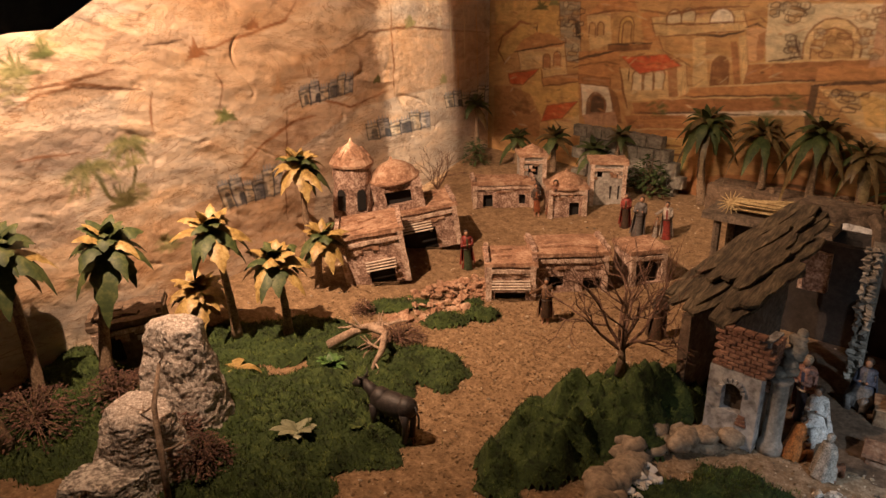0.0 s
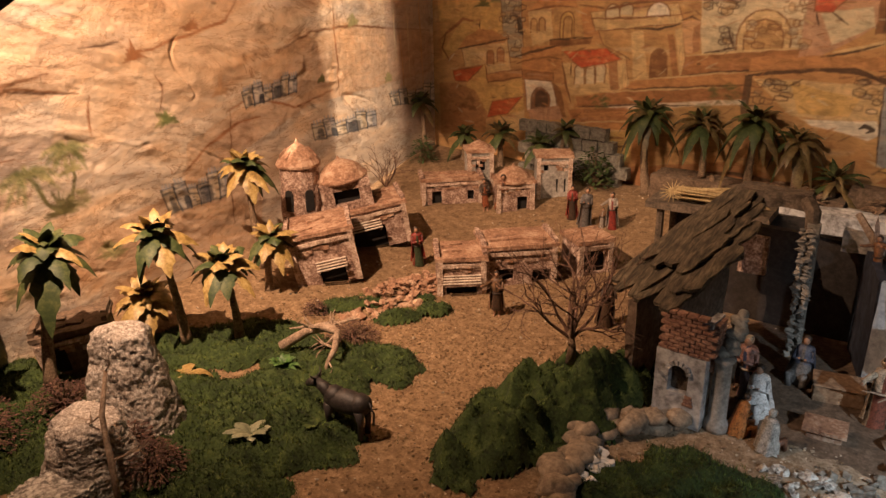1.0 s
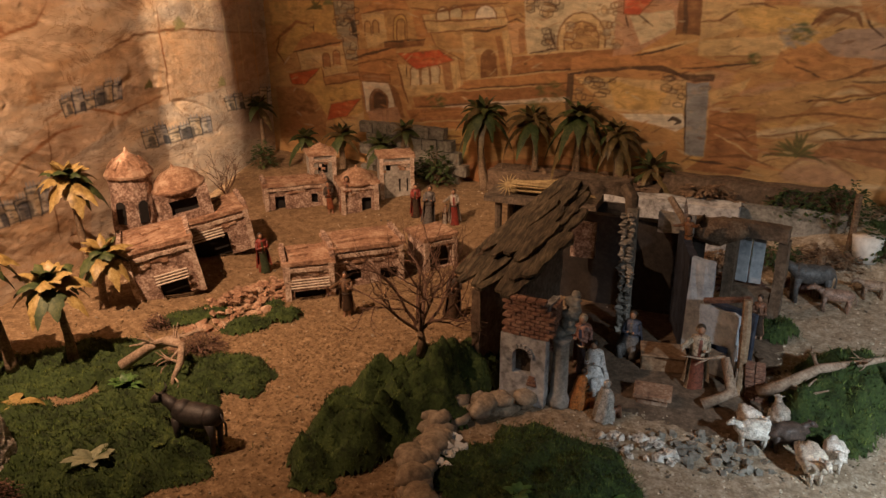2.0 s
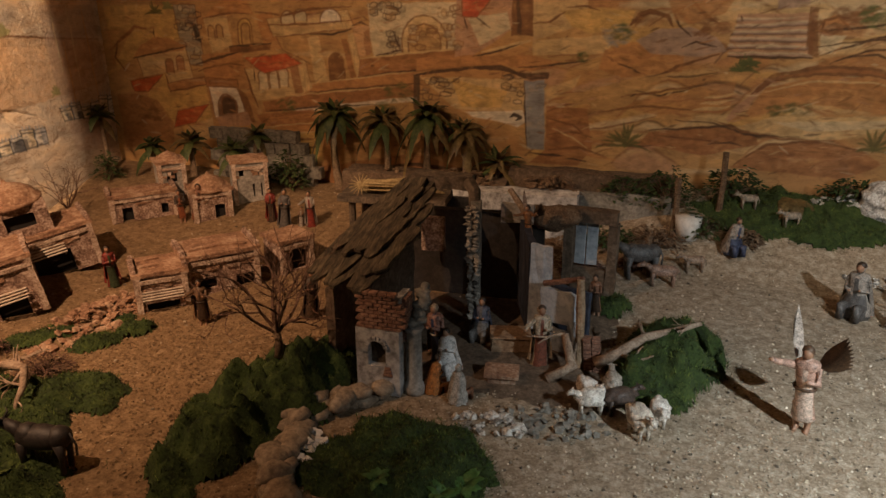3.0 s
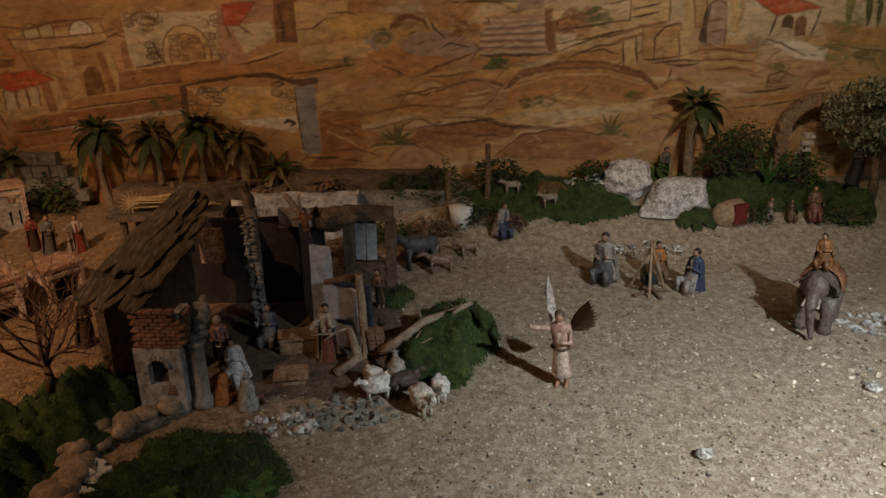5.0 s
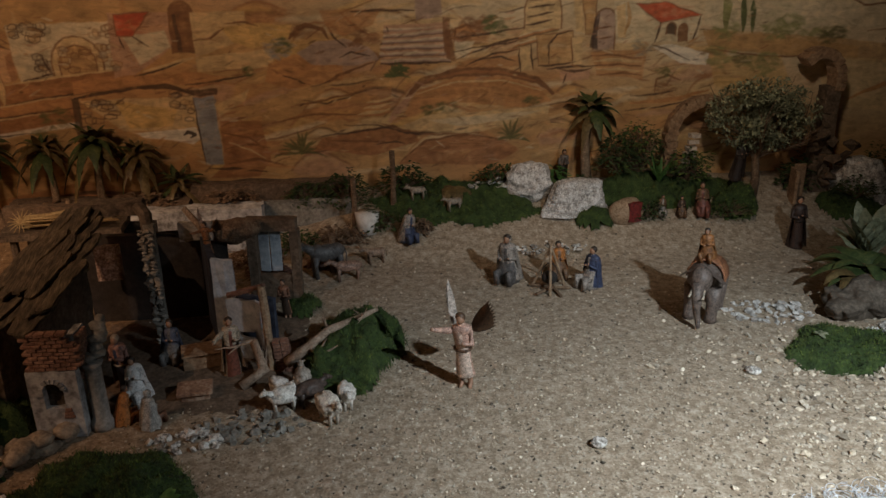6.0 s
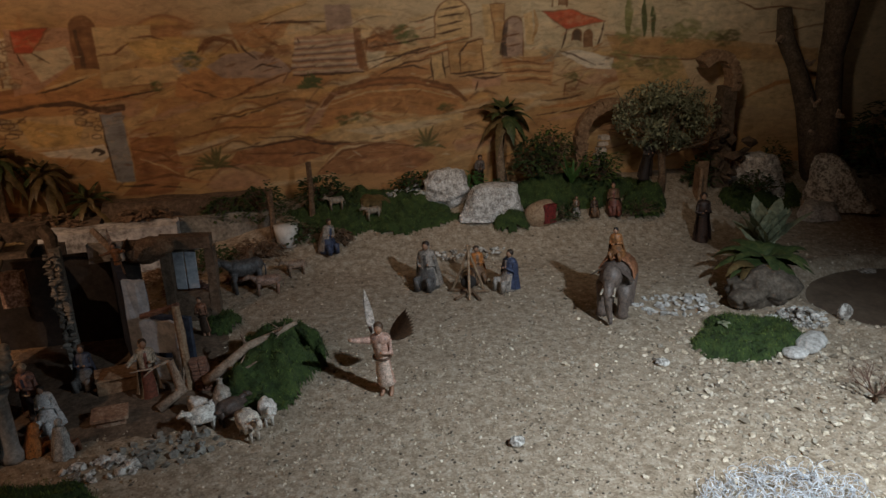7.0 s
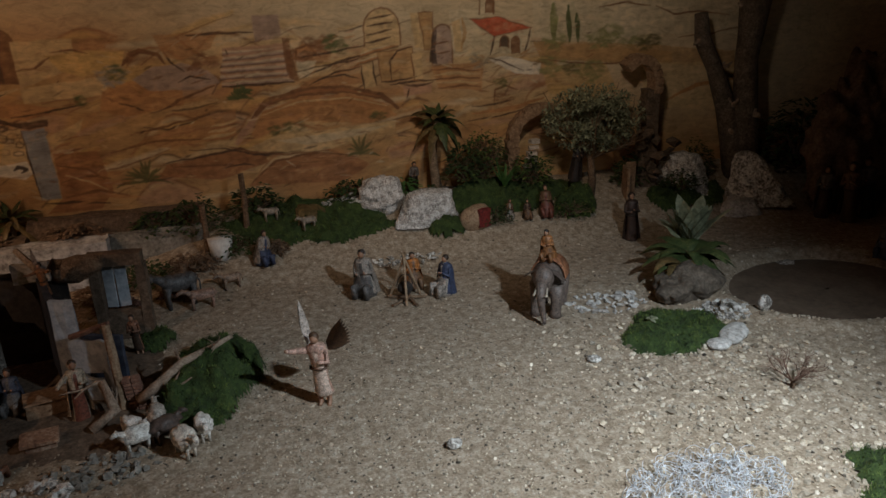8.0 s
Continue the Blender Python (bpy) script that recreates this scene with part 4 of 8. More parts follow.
    p.bush(1.395, 0.551, .04, "leaf", 293)
    p.fill([(1.686, 0.477), (2.094, 0.455), (2.116, 0.281), (1.802, 0.323), (1.714, 0.366)], "cream", 0.7)
    p.line([(1.8, 0.349), (1.903, 0.391), (2.056, 0.401)], .012, "orange")
    p.arch(1.2215, 0.547, 0.029, 0.033, "umber", slant=-0.069)
    p.arch(1.1635, 0.648, 0.047, 0.064, "pale", slant=-0.043)
    p.arch(1.1745, 0.651, 0.029, 0.039, "brown", slant=-0.069)
    # last dry brush marks over all
    for k in range(700):
        u, z, l, a = q.uniform(-1.5, 1.5), q.uniform(0.17, 0.62), q.uniform(0.008, 0.04), q.gauss(0.1, 0.35)
        p.line([(u, z), (u + l * math.cos(a), z + l * math.sin(a))], q.uniform(0.0012, 0.0055), q.choice(("brown", "cream", "umber", "orange", "pale", "sienna", "rose", "brown")), q.uniform(0.3, 0.75))
    ob = grid_mesh("mural", us, zs, lambda u, z: (u, WALL_Y - 0.004, z), mural_material(), "", "")
    for key in list(ob.keys()):
        del ob[key]
    ob.parent = wall_mural
    p.dress(ob)


wall_mural = slab("wall_mural", (CORNER[0] - 0.1, WALL_Y), (2.85, WALL_Y), -0.1, 1.5, -0.1, MAT["room"], "painted backdrop wall with an ochre eastern hill town mural")
paint_mural()


def rock_relief(u, z):
    """How far the rock stands out of its wall."""
    q = Vector((u * 1.0 + 0.5 * z, z * 2.4 - 0.9 * u, 0.3))
    k = smooth01((u - 0.25) / 0.5)
    r = 0.010 * noise.fractal(q * 1.6, 1.0, 2.0, 2)
    ridge = 1 - abs(noise.noise(Vector((u * 2.2 + z, z * 9.0 - u * 3.6, 7))))
    r += 0.004 * ridge ** 4
    pit = noise.noise(Vector((u * 11 + z * 5 + 0.8 * noise.noise(Vector((u * 14, z * 14, 2))), z * 30 - u * 13, 4)))
    r -= 0.0035 * smooth01((pit - 0.40) / 0.30) * (0.4 + 1.2 * abs(noise.noise(Vector((u * 40, z * 60, 8)))))
    crack = abs(noise.noise(Vector((u * 2.6 + 3, z * 7.5 - u * 2.8, 11))))
    r -= 0.004 * smooth01((0.03 - crack) / 0.03) * smooth01(noise.noise(Vector((u * 3, z * 5 - u * 2, 2))) * 4 - 0.6)
    r += 0.0022 * noise.fractal(q * 12, 0.9, 2.0, 4)
    return r * (0.15 + 0.85 * k)


def painted_ruin(p, bl, br, tr, tl, seed):
    """A grey castle ruin in ink and wash between four corners."""
    q = random.Random(seed)

    def at(x, y):
        return tuple((bl[i] * (1 - x) + br[i] * x) * (1 - y) + (tl[i] * (1 - x) + tr[i] * x) * y for i in (0, 1))

    def wash(x0, x1, y0, y1, colour, alpha):
        p.fill([at(x0, y0), at(x1, y0), at(x1, y1), at(x0, y1)], colour, alpha, 0.002)

    tops = [0.80, 0.92, 0.62, 0.70, 0.95, 0.85]
    for i, top in enumerate(tops):
        x0, x1 = i / 6, (i + 1) / 6
        wash(x0, x1, 0.02, top, "steel" if i % 2 else "pale", 0.7)
        wash(x0 + 0.02, x0 + 0.09, 0.05, top, "white", 0.7)
        for y in (0.05, top - 0.16, top):
            p.line([at(x0, y), at(x1, y + q.uniform(-0.04, 0.04))], 0.0035, "ink", 0.8, taper=False)
        for x in (x0, x1):
            p.line([at(x, 0.0), at(x, top)], 0.003, "ink", 0.8, taper=False)
        for k in range(3):
            p.line([at(x0 + 0.04 + 0.045 * k, top), at(x0 + 0.04 + 0.045 * k, top + 0.13)], 0.005, "steel", 0.8, taper=False)
        for k in range(9):
            x, y = q.uniform(x0, x1 - 0.04), q.uniform(0.1, top - 0.1)
            p.line([at(x, y), at(x + 0.05, y)], 0.0025, "ink", 0.6)
    for x, w, h in ((0.62, 0.20, 0.5), (0.30, 0.10, 0.36), (0.10, 0.08, 0.45)):
        pts = [at(x - w / 2, 0.06), at(x + w / 2, 0.06)] + [at(x + w / 2 * math.cos(math.pi * k / 6), h + 0.12 * math.sin(math.pi * k / 6)) for k in range(7)]
        p.fill(pts, "ink", 0.75, 0.002)
        p.line(pts[2:], 0.003, "white", 0.6)


def paint_rock(us, zs):
    """Flowing tints, a wash for the corner's shade, ruins, palms and grass brushed on the plaster rock."""
    p = Painting(us, zs, PIGMENT["peach"], 0.0)
    p.fill([(1.637, 0.591), (1.431, 0.617), (1.17, 0.639), (0.91, 0.63), (1.075, 0.562), (1.326, 0.524), (1.455, 0.484), (1.59, 0.462), (1.683, 0.466)], "rust", 0.45)
    p.fill([(1.196, 0.324), (1.02, 0.374), (0.846, 0.362), (0.64, 0.379), (0.605, 0.516), (0.396, 0.517), (0.031, 0.474), (0.026, 0.34), (0.75, 0.332), (1.032, 0.264), (1.227, 0.226)], "rust", 0.5)
    p.fill([(0.926, 0.471), (0.786, 0.508), (0.605, 0.516), (0.614, 0.352), (0.773, 0.359), (0.933, 0.403)], "rust", 0.5)
    p.fill([(1.435, 0.524), (1.077, 0.55), (1.008, 0.48), (1.117, 0.376), (1.351, 0.366), (1.523, 0.387)], "peach", 0.45)
    p.fill([(1.646, 0.233), (1.478, 0.205), (1.227, 0.226), (0.956, 0.174), (0.974, -0.008), (1.438, 0.105)], "rust", 0.5)
    p.fill([(1.729, 0.427), (1.606, 0.434), (1.472, 0.389), (1.622, 0.355), (1.743, 0.363)], "mauve", 0.4)
    p.fill([(1.745, 0.354), (1.617, 0.323), (1.629, 0.206), (1.768, 0.251)], "mauve", 0.4)
    p.line([(1.721, 0.468), (1.658, 0.489), (1.572, 0.499), (1.444, 0.472)], .006, "brown")
    p.line([(1.675, 0.503), (1.592, 0.505), (1.499, 0.516)], .006, "brown")
    p.line([(1.326, 0.524), (1.182, 0.551), (1.036, 0.577), (0.992, 0.621)], .007, "sienna")
    p.line([(0.834, 0.497), (0.711, 0.526), (0.519, 0.528), (0.031, 0.478)], .006, "brown")
    p.line([(1.06, 0.372), (0.976, 0.395), (0.799, 0.34), (0.613, 0.36)], .006, "sienna")
    p.line([(1.718, 0.391), (1.659, 0.386), (1.595, 0.381)], .005, "brown")
    p.line([(1.583, 0.495), (1.528, 0.485), (1.444, 0.472)], .004, "umber")
    p.line([(1.43, 0.555), (1.377, 0.555), (1.334, 0.56)], .005, "umber")
    p.line([(1.222, 0.264), (1.125, 0.311), (1.024, 0.34), (0.939, 0.34)], .008, "sienna")
    p.line([(1.256, 0.484), (1.244, 0.457), (1.258, 0.41)], .005, "brown")
    p.line([(1.049, 0.378), (1.055, 0.283), (1.07, 0.187), (1.068, 0.098)], .005, "brown")
    p.line([(1.432, 0.393), (1.433, 0.426), (1.422, 0.463)], .006, "sienna")
    # mauve wash paints in the shade between the light strip and the corner
    p.fill([(0.329, 0.596), (0.034, 0.585), (-0.003, 0.114), (0.261, 0.163), (0.314, 0.391)], "mauve", 0.5)
    p.line([(0.275, 0.594), (0.268, 0.491), (0.261, 0.403)], .006, "pale")
    p.line([(0.189, 0.59), (0.18, 0.449), (0.171, 0.319)], .005, "pale")
    p.line([(0.106, 0.587), (0.094, 0.423), (0.082, 0.269)], .006, "rust")
    p.line([(0.232, 0.488), (0.224, 0.381), (0.216, 0.269)], .006, "rust")
    p.line([(0.601, 0.591), (0.596, 0.469), (0.586, 0.34)], .006, "sienna")
    painted_ruin(p, (0.99, 0.369), (0.792, 0.378), (0.782, 0.433), (1.004, 0.423), 26)
    painted_ruin(p, (1.265, 0.18), (1.08, 0.172), (1.075, 0.245), (1.294, 0.255), 27)
    painted_ruin(p, (0.717, 0.232), (0.396, 0.213), (0.401, 0.272), (0.732, 0.292), 28)
    painted_ruin(p, (0.297, 0.259), (-0.012, 0.227), (-0.027, 0.302), (0.318, 0.313), 29)
    p.palm(1.581, 0.346, 0.062, 30)
    p.palm(1.492, 0.379, 0.056, 32)
    p.line([(1.561, 0.314), (1.547, 0.283), (1.526, 0.261)], .007, "olive")
    p.line([(1.486, 0.367), (1.484, 0.324), (1.497, 0.281), (1.518, 0.261)], .006, "olive")
    p.tuft(1.484, 0.335, .03, 7, "sprout", 36)
    p.bush(1.479, 0.277, .03, "sprout", 37)
    p.tuft(1.519, 0.259, .05, 11, "olive", 38)
    p.bush(1.624, 0.566, .03, "sprout", 39)
    p.tuft(1.629, 0.553, .035, 11, "frond", 40)
    p.tuft(1.682, 0.526, .05, 11, "frond", 41)
    p.bush(1.679, 0.531, .035, "sprout", 42)
    p.bush(1.707, 0.507, .03, "sprout", 43)
    p.tuft(1.252, 0.383, .035, 11, "sprout", 44)
    p.tuft(1.243, 0.379, .03, 11, "frond", 45)
    p.tuft(1.074, 0.417, .04, 11, "rust", 46)
    p.tuft(0.501, 0.53, .035, 11, "sprout", 47)
    p.bush(0.512, 0.544, .02, "sprout", 48)
    p.tuft(0.315, 0.345, .035, 11, "sprout", 49)
    p.tuft(0.672, 0.39, .025, 11, "olive", 50)
    p.tuft(1.304, 0.522, .035, 11, "sienna", 51)
    p.tuft(1.146, 0.567, .03, 11, "sienna", 52)
    p.bush(1.43, 0.153, .03, "sprout", 53)
    p.tuft(1.432, 0.141, .04, 11, "sprout", 54)
    p.bush(1.631, 0.138, .04, "olive", 55)
    return p


def rock_wall():
    """The relief wall of painted plaster rock, from the corner towards the front."""
    a, b = Vector((*CORNER, 0)), Vector((*LEFT_FOOT, 0))
    d = (b - a).normalized()
    n_out = Vector((-d.y, d.x, 0))
    us = np.concatenate([np.arange(0, 1.78, 0.0034), np.linspace(1.79, 2.75, 60)])
    zs = np.concatenate([np.linspace(-0.1, 0.08, 20), np.arange(0.085, 0.68, 0.0034), np.linspace(0.69, 1.4, 50)])

    def place(u, z):
        return tuple(a + d * u + n_out * rock_relief(u, z) + Vector((0, 0, z)))

    m, t, bs = nodes_of("painted_rock_plaster")
    flow = t.nodes.new("ShaderNodeMapping")
    flow.inputs["Rotation"].default_value = (radians(-24), 0, 0)
    flow.inputs["Scale"].default_value = (1.0, 1.0, 2.8)
    t.links.new(coords(t), flow.inputs["Vector"])
    flow = flow.outputs[0]
    big = noise_of(t, 2.3, 4, 0.55, flow, 0.8)
    mid = noise_of(t, 9, 8, 0.72, flow, 0.6)
    streak = noise_of(t, 5, 6, 0.7, flow, 1.5)
    fine = noise_of(t, 70, 5, 0.75)
    base = ramp(t, [(0.36, (0.47, 0.41, 0.345)), (0.47, (0.68, 0.575, 0.455)), (0.57, (0.68, 0.52, 0.36)), (0.70, (0.56, 0.34, 0.18))], big)
    tone = ramp(t, [(0.28, (0.55, 0.47, 0.40)), (0.5, (1, 1, 1)), (0.72, (1.2, 1.14, 1.04))], mid)
    line = ramp(t, [(0.485, (1, 1, 1)), (0.5, (0.52, 0.36, 0.24)), (0.515, (1, 1, 1))], streak)
    col = blend(t, base, tone, 1.0, "MULTIPLY")
    col = blend(t, col, line, 0.8, "MULTIPLY")
    pig, cover = pigment_nodes(t)
    t.links.new(blend(t, col, blend(t, pig, tone, 0.7, "MULTIPLY"), cover), bs.inputs["Base Color"])
    bs.inputs["Roughness"].default_value = 0.7
    bump(t, bs, fine, 0.6, 0.005)
    ob = grid_mesh("wall_rock", us, zs, place, m, "rough plaster rock wall painted peach, grey and orange", "wall")
    paint_rock(us, zs).dress(ob)
    return ob


rock_wall()

# unseen plates and rod, added to keep the warm lamp's light off the mural
t_block = new("added_light_block")
t_block.matrix_world = pose(-0.84, 0.15, 1.30)
tagged(t_block, "unseen black plates added to block the warm spot lamp", "lamp")
for c, s in (((0.08, 0.30, -0.065), (0.415, 0.003, 0.26)), ((-0.05, 0.12, 0.075), (0.02, 0.37, 0.003)), ((0.0, -0.06, 0.10), (0.16, 0.20, 0.004)), ((0.0, -0.12, 0.03), (0.16, 0.004, 0.14))):
    bm = bmesh.new()
    box(bm, c, s, (0, 0, 0), 0.001)
    part("block_plate", bm, MAT["dark_board"], t_block)
bm = bmesh.new()
tube(bm, [(0, -0.12, 0.10), (0, -0.12, 0.6), (0, -0.12, 1.10)], 0.008, 8)
part("hanging_rod", bm, MAT["dark_board"], t_block)

# dark sheet at the viewers' side of the rock wall, for an unidentified dark edge
bm = bmesh.new()
rows = []
for j in range(9):
    row = []
    for i in range(25):
        s = i / 24
        y = 0.147 - 0.5 * s
        z0 = 0.662 + 0.05 * max(0, 0.06 - s) / 0.06 - 0.03 * s
        row.append(bm.verts.new((-0.315 + 0.012 * math.sin(s * 40) * (1 - j / 12), y, z0 + (2.40 - z0) * j / 8)))
    rows.append(row)
for a, b in zip(rows, rows[1:]):
    for i in range(24):
        bm.faces.new((a[i], a[i + 1], b[i + 1], b[i]))
bmesh.ops.solidify(bm, geom=bm.faces[:], thickness=0.008)
tagged(part("curtain", bm, MAT["dark_board"], smooth=True), "dark hanging sheet standing in for an unidentified dark edge", "curtain")

# the rest of the dark room, out of sight
slab("wall_rock_back", (CORNER[0] - 0.10, 2.1), (-0.60, -3.0), -0.9, 2.4, 0.1, MAT["room"], "dark wall behind the rock relief")
slab("wall_front", (2.9, -2.6), (-1.6, -2.6), -0.9, 2.4, -0.1, MAT["room"], "dark painted wall at the viewers' side")
slab("wall_right", (2.85, 2.1), (2.85, -2.7), -0.9, 2.4, -0.1, MAT["room"], "dark painted side wall")
bm = bmesh.new()
box(bm, (0.6, -0.3, 2.45), (5.2, 5.2, 0.1))
tagged(part("ceiling", bm, MAT["room"]), "dark ceiling over the display", "ceiling", kind="structure")
bm = bmesh.new()
box(bm, (0.6, -0.3, -0.95), (5.2, 5.2, 0.1))
tagged(part("floor", bm, MAT["room"]), "dark floor under the display", "floor", kind="structure")


# ---- scattered stuff ----
def gather(pieces):
    """Joins lists of vertices and faces."""
    vs, fs = [], []
    for v, f in pieces:
        k = len(vs)
        vs += v
        fs += [tuple(i + k for i in g) for g in f]
    return vs, fs


def stone_piece(q, x, y, z, s):
    """A small rough eight-cornered stone."""
    rx, ry, rz = s * q.uniform(0.7, 1.3), s * q.uniform(0.6, 1.1), s * q.uniform(0.4, 0.8)
    m = Euler((q.uniform(-0.5, 0.5), q.uniform(-0.5, 0.5), q.uniform(0, 6.3))).to_matrix()
    v = []
    for a in ((1, 0, 0), (0.2, 1, 0.1), (-1, 0.1, 0), (-0.1, -1, 0), (0.3, 0.2, 1), (-0.2, 0, -1), (0.6, -0.6, 0.5), (-0.6, 0.5, 0.5)):
        p = m @ Vector((a[0] * rx, a[1] * ry, a[2] * rz)) * q.uniform(0.85, 1.15)
        v.append((x + p.x, y + p.y, z + p.z + rz * 0.3))
    f = [(0, 1, 4), (1, 7, 4), (7, 2, 4), (2, 3, 4), (3, 6, 4), (6, 0, 4), (1, 2, 7), (3, 0, 6), (0, 5, 1), (1, 5, 2), (2, 5, 3), (3, 5, 0)]
    return v, f


def round_stone(name, q, x, y, z, s, material, parent, flat=0.62):
    """A weathered field stone."""
    bm = bmesh.new()
    ball(bm, (0, 0, 0), (s * q.uniform(0.9, 1.35), s * q.uniform(0.75, 1.05), s * flat * q.uniform(0.8, 1.2)), 2, 0, 0.35, 55, q.uniform(0, 60))
    bm.transform(pose(x, y, z + s * flat * 0.5, q.uniform(-14, 14), q.uniform(-14, 14), q.uniform(0, 360)))
    return part(name, bm, material, parent, smooth=True)


def scatter_gravel():
    q = random.Random(11)
    near, grit, dark = [], [], []
    for k in range(17000):
        x, y = q.uniform(-1.2, 2.2), q.uniform(0.15, 1.95)
        if x < -0.15 - 0.25 * q.random() and k % 5:
            continue
        s = 0.0013 + 0.0032 * q.random() ** 3
        if x > 1.0 and y < 1.15:
            s *= 1.45
        (dark if k % 6 == 0 else grit).append(stone_piece(q, x, y, gz(x, y), s))
    for k in range(15000):
        x, y = q.gauss(0.75, 0.42), q.gauss(0.78, 0.33)
        if y < 0.1 or y > 1.9:
            continue
        s = 0.0011 + 0.0026 * q.random() ** 2.5
        (dark if k % 5 == 0 else grit).append(stone_piece(q, x, y, gz(x, y), s))
    for k in range(1500):
        x, y = q.gauss(1.28, 0.16), q.gauss(0.80, 0.22)
        near.append(stone_piece(q, x, y, gz(x, y), 0.003 + 0.007 * q.random() ** 3))
    ochre = []
    for k in range(26000):
        x, y = q.gauss(-0.62, 0.28), q.gauss(1.05, 0.36)
        if x > wall_x(y) + 0.03 and 0.3 < y < 1.9:
            ochre.append(stone_piece(q, x, y, gz(x, y), 0.0012 + 0.0026 * q.random() ** 3))
    tagged(soup("ochre_grit", *gather(ochre), MAT["ochre_grit"]), "coarse orange brown grit on the village path", "grit", kind="stuff")
    tagged(soup("gravel", *gather(grit), MAT["pebble"]), "loose tan and cream gravel grains over the sand", "gravel", kind="stuff")
    tagged(soup("dark_grit", *gather(dark), MAT["grit"]), "scattered dark brown grit among the gravel", "grit", kind="stuff")
    tagged(soup("coarse_gravel", *gather(near), MAT["pebble"]), "coarser pale stones in the bright gravel", "gravel", kind="stuff")


MAT["ochre_grit"] = surface("ochre_grit", (0.12, 0.07, 0.032), (0.195, 0.122, 0.06), (0.28, 0.19, 0.105), 30, 0.9, 0.3, 0.001, 4, 0.15, random=0.28)
MAT["grit"] = surface("dark_grit", (0.05, 0.037, 0.026), (0.11, 0.085, 0.06), (0.2, 0.16, 0.12), 30, 0.9, 0.3, 0.001, 4, 0.15, random=0.4)
MAT["tufa"] = surface("pale_stone", (0.25, 0.23, 0.20), (0.48, 0.45, 0.41), (0.7, 0.68, 0.63), 30, 0.9, 0.9, 0.004, 4, 0.13)
MAT["lichen"] = surface("red_brown_lichen", (0.035, 0.015, 0.011), (0.085, 0.04, 0.028), (0.20, 0.115, 0.08), 40, 0.9, 0.5, 0.002, 4, 0.15, random=0.5)
MAT["green_leaf"] = surface("small_green_leaf", (0.03, 0.08, 0.015), (0.07, 0.16, 0.035), (0.14, 0.25, 0.07), 30, 0.5, 0.3, 0.001, 4, 0.15, random=0.4)
MAT["olive_leaf"] = surface("olive_leaf", (0.11, 0.12, 0.07), (0.23, 0.245, 0.145), (0.36, 0.37, 0.24), 30, 0.6, 0.3, 0.001, 4, 0.15, random=0.4)
MAT["straw"] = surface("straw", (0.18, 0.12, 0.05), (0.33, 0.24, 0.11), (0.48, 0.38, 0.2), 40, 0.8, 0.3, 0.001, 4, 0.15, random=0.4)
MAT["silver"] = surface("silver_thread", (0.35, 0.36, 0.37), (0.6, 0.61, 0.63), (0.8, 0.81, 0.83), 40, 0.35, 0.2, 0.001, 4, 0.15)
MAT["mud"] = surface("wet_mud", (0.085, 0.058, 0.037), (0.135, 0.095, 0.064), (0.19, 0.14, 0.096), 14, 0.7, 0.5, 0.004, 5, 0.15)


def inside_ellipse(x, y, e):
    cx, cy, rx, ry, rot = e
    a = radians(rot)
    u, v = (x - cx) * math.cos(a) + (y - cy) * math.sin(a), -(x - cx) * math.sin(a) + (y - cy) * math.cos(a)
    return math.hypot(u / rx, v / ry)


MOUNDS = []


def moss_height(x, y, e, h, seed):
    d = inside_ellipse(x, y, e) * (1 + 0.30 * noise.noise(Vector((x * 10, y * 10, seed))) + 0.20 * noise.noise(Vector((x * 26, y * 26, seed))))
    return h * (1 - min(1, d) ** 3) * max(0.12, 1 + 0.85 * noise.noise(Vector((x * 15, y * 15, seed + 3))) + 0.55 * noise.noise(Vector((x * 34, y * 34, seed + 5))) + 0.25 * noise.noise(Vector((x * 80, y * 80, seed)))) if d < 1 else None


def moss(x, y, rx, ry, rot, h, label, density=1.0):
    """A cushion of moss: a lumpy body and many short blades."""
    seed = len(MOUNDS) * 1.37
    e = (x, y, rx, ry, rot)
    MOUNDS.append((e, h, seed))
    t = thing("moss_patch", x, y, 0, 0, label, "moss", "moss patches")
    R = max(rx, ry) * 1.45
    n = int(2 * R / 0.006)
    idx, vs, fs = {}, [], []
    for j in range(n + 1):
        for i in range(n + 1):
            px, py = x - R + 2 * R * i / n, y - R + 2 * R * j / n
            z = moss_height(px, py, e, h, seed)
            if z is not None:
                idx[i, j] = len(vs)
                vs.append((px - x, py - y, gz(px, py) + z - 0.002))
    for (i, j) in idx:
        if (i + 1, j) in idx and (i, j + 1) in idx and (i + 1, j + 1) in idx:
            fs.append((idx[i, j], idx[i + 1, j], idx[i + 1, j + 1], idx[i, j + 1]))
    soup("moss_body", vs, fs, MAT["moss"], t, True)
    q = random.Random(int(seed * 100))
    bv, bf = [], []
    for k in range(int(1000000 * rx * ry * density)):
        px, py = x + q.uniform(-R, R), y + q.uniform(-R, R)
        z = moss_height(px, py, e, h, seed)
        if z is None:
            continue
        px, py = px + q.gauss(0, 0.005), py + q.gauss(0, 0.005)
        z = moss_height(px, py, e, h, seed) or 0.001
        l, a = q.uniform(0.003, 0.009), q.uniform(0, 6.3)
        zz = gz(px, py) + z - 0.003
        dx, dy = 0.0011 * math.cos(a), 0.0011 * math.sin(a)
        b = len(bv)
        bv += [(px - x - dx, py - y - dy, zz), (px - x + dx, py - y + dy, zz), (px - x + q.gauss(0, l * 0.5), py - y + q.gauss(0, l * 0.5), zz + l)]
        bf.append((b, b + 1, b + 2))
    tagged(soup("moss_fuzz", bv, bf, MAT["moss_tuft"], t), kind="stuff")
    return t


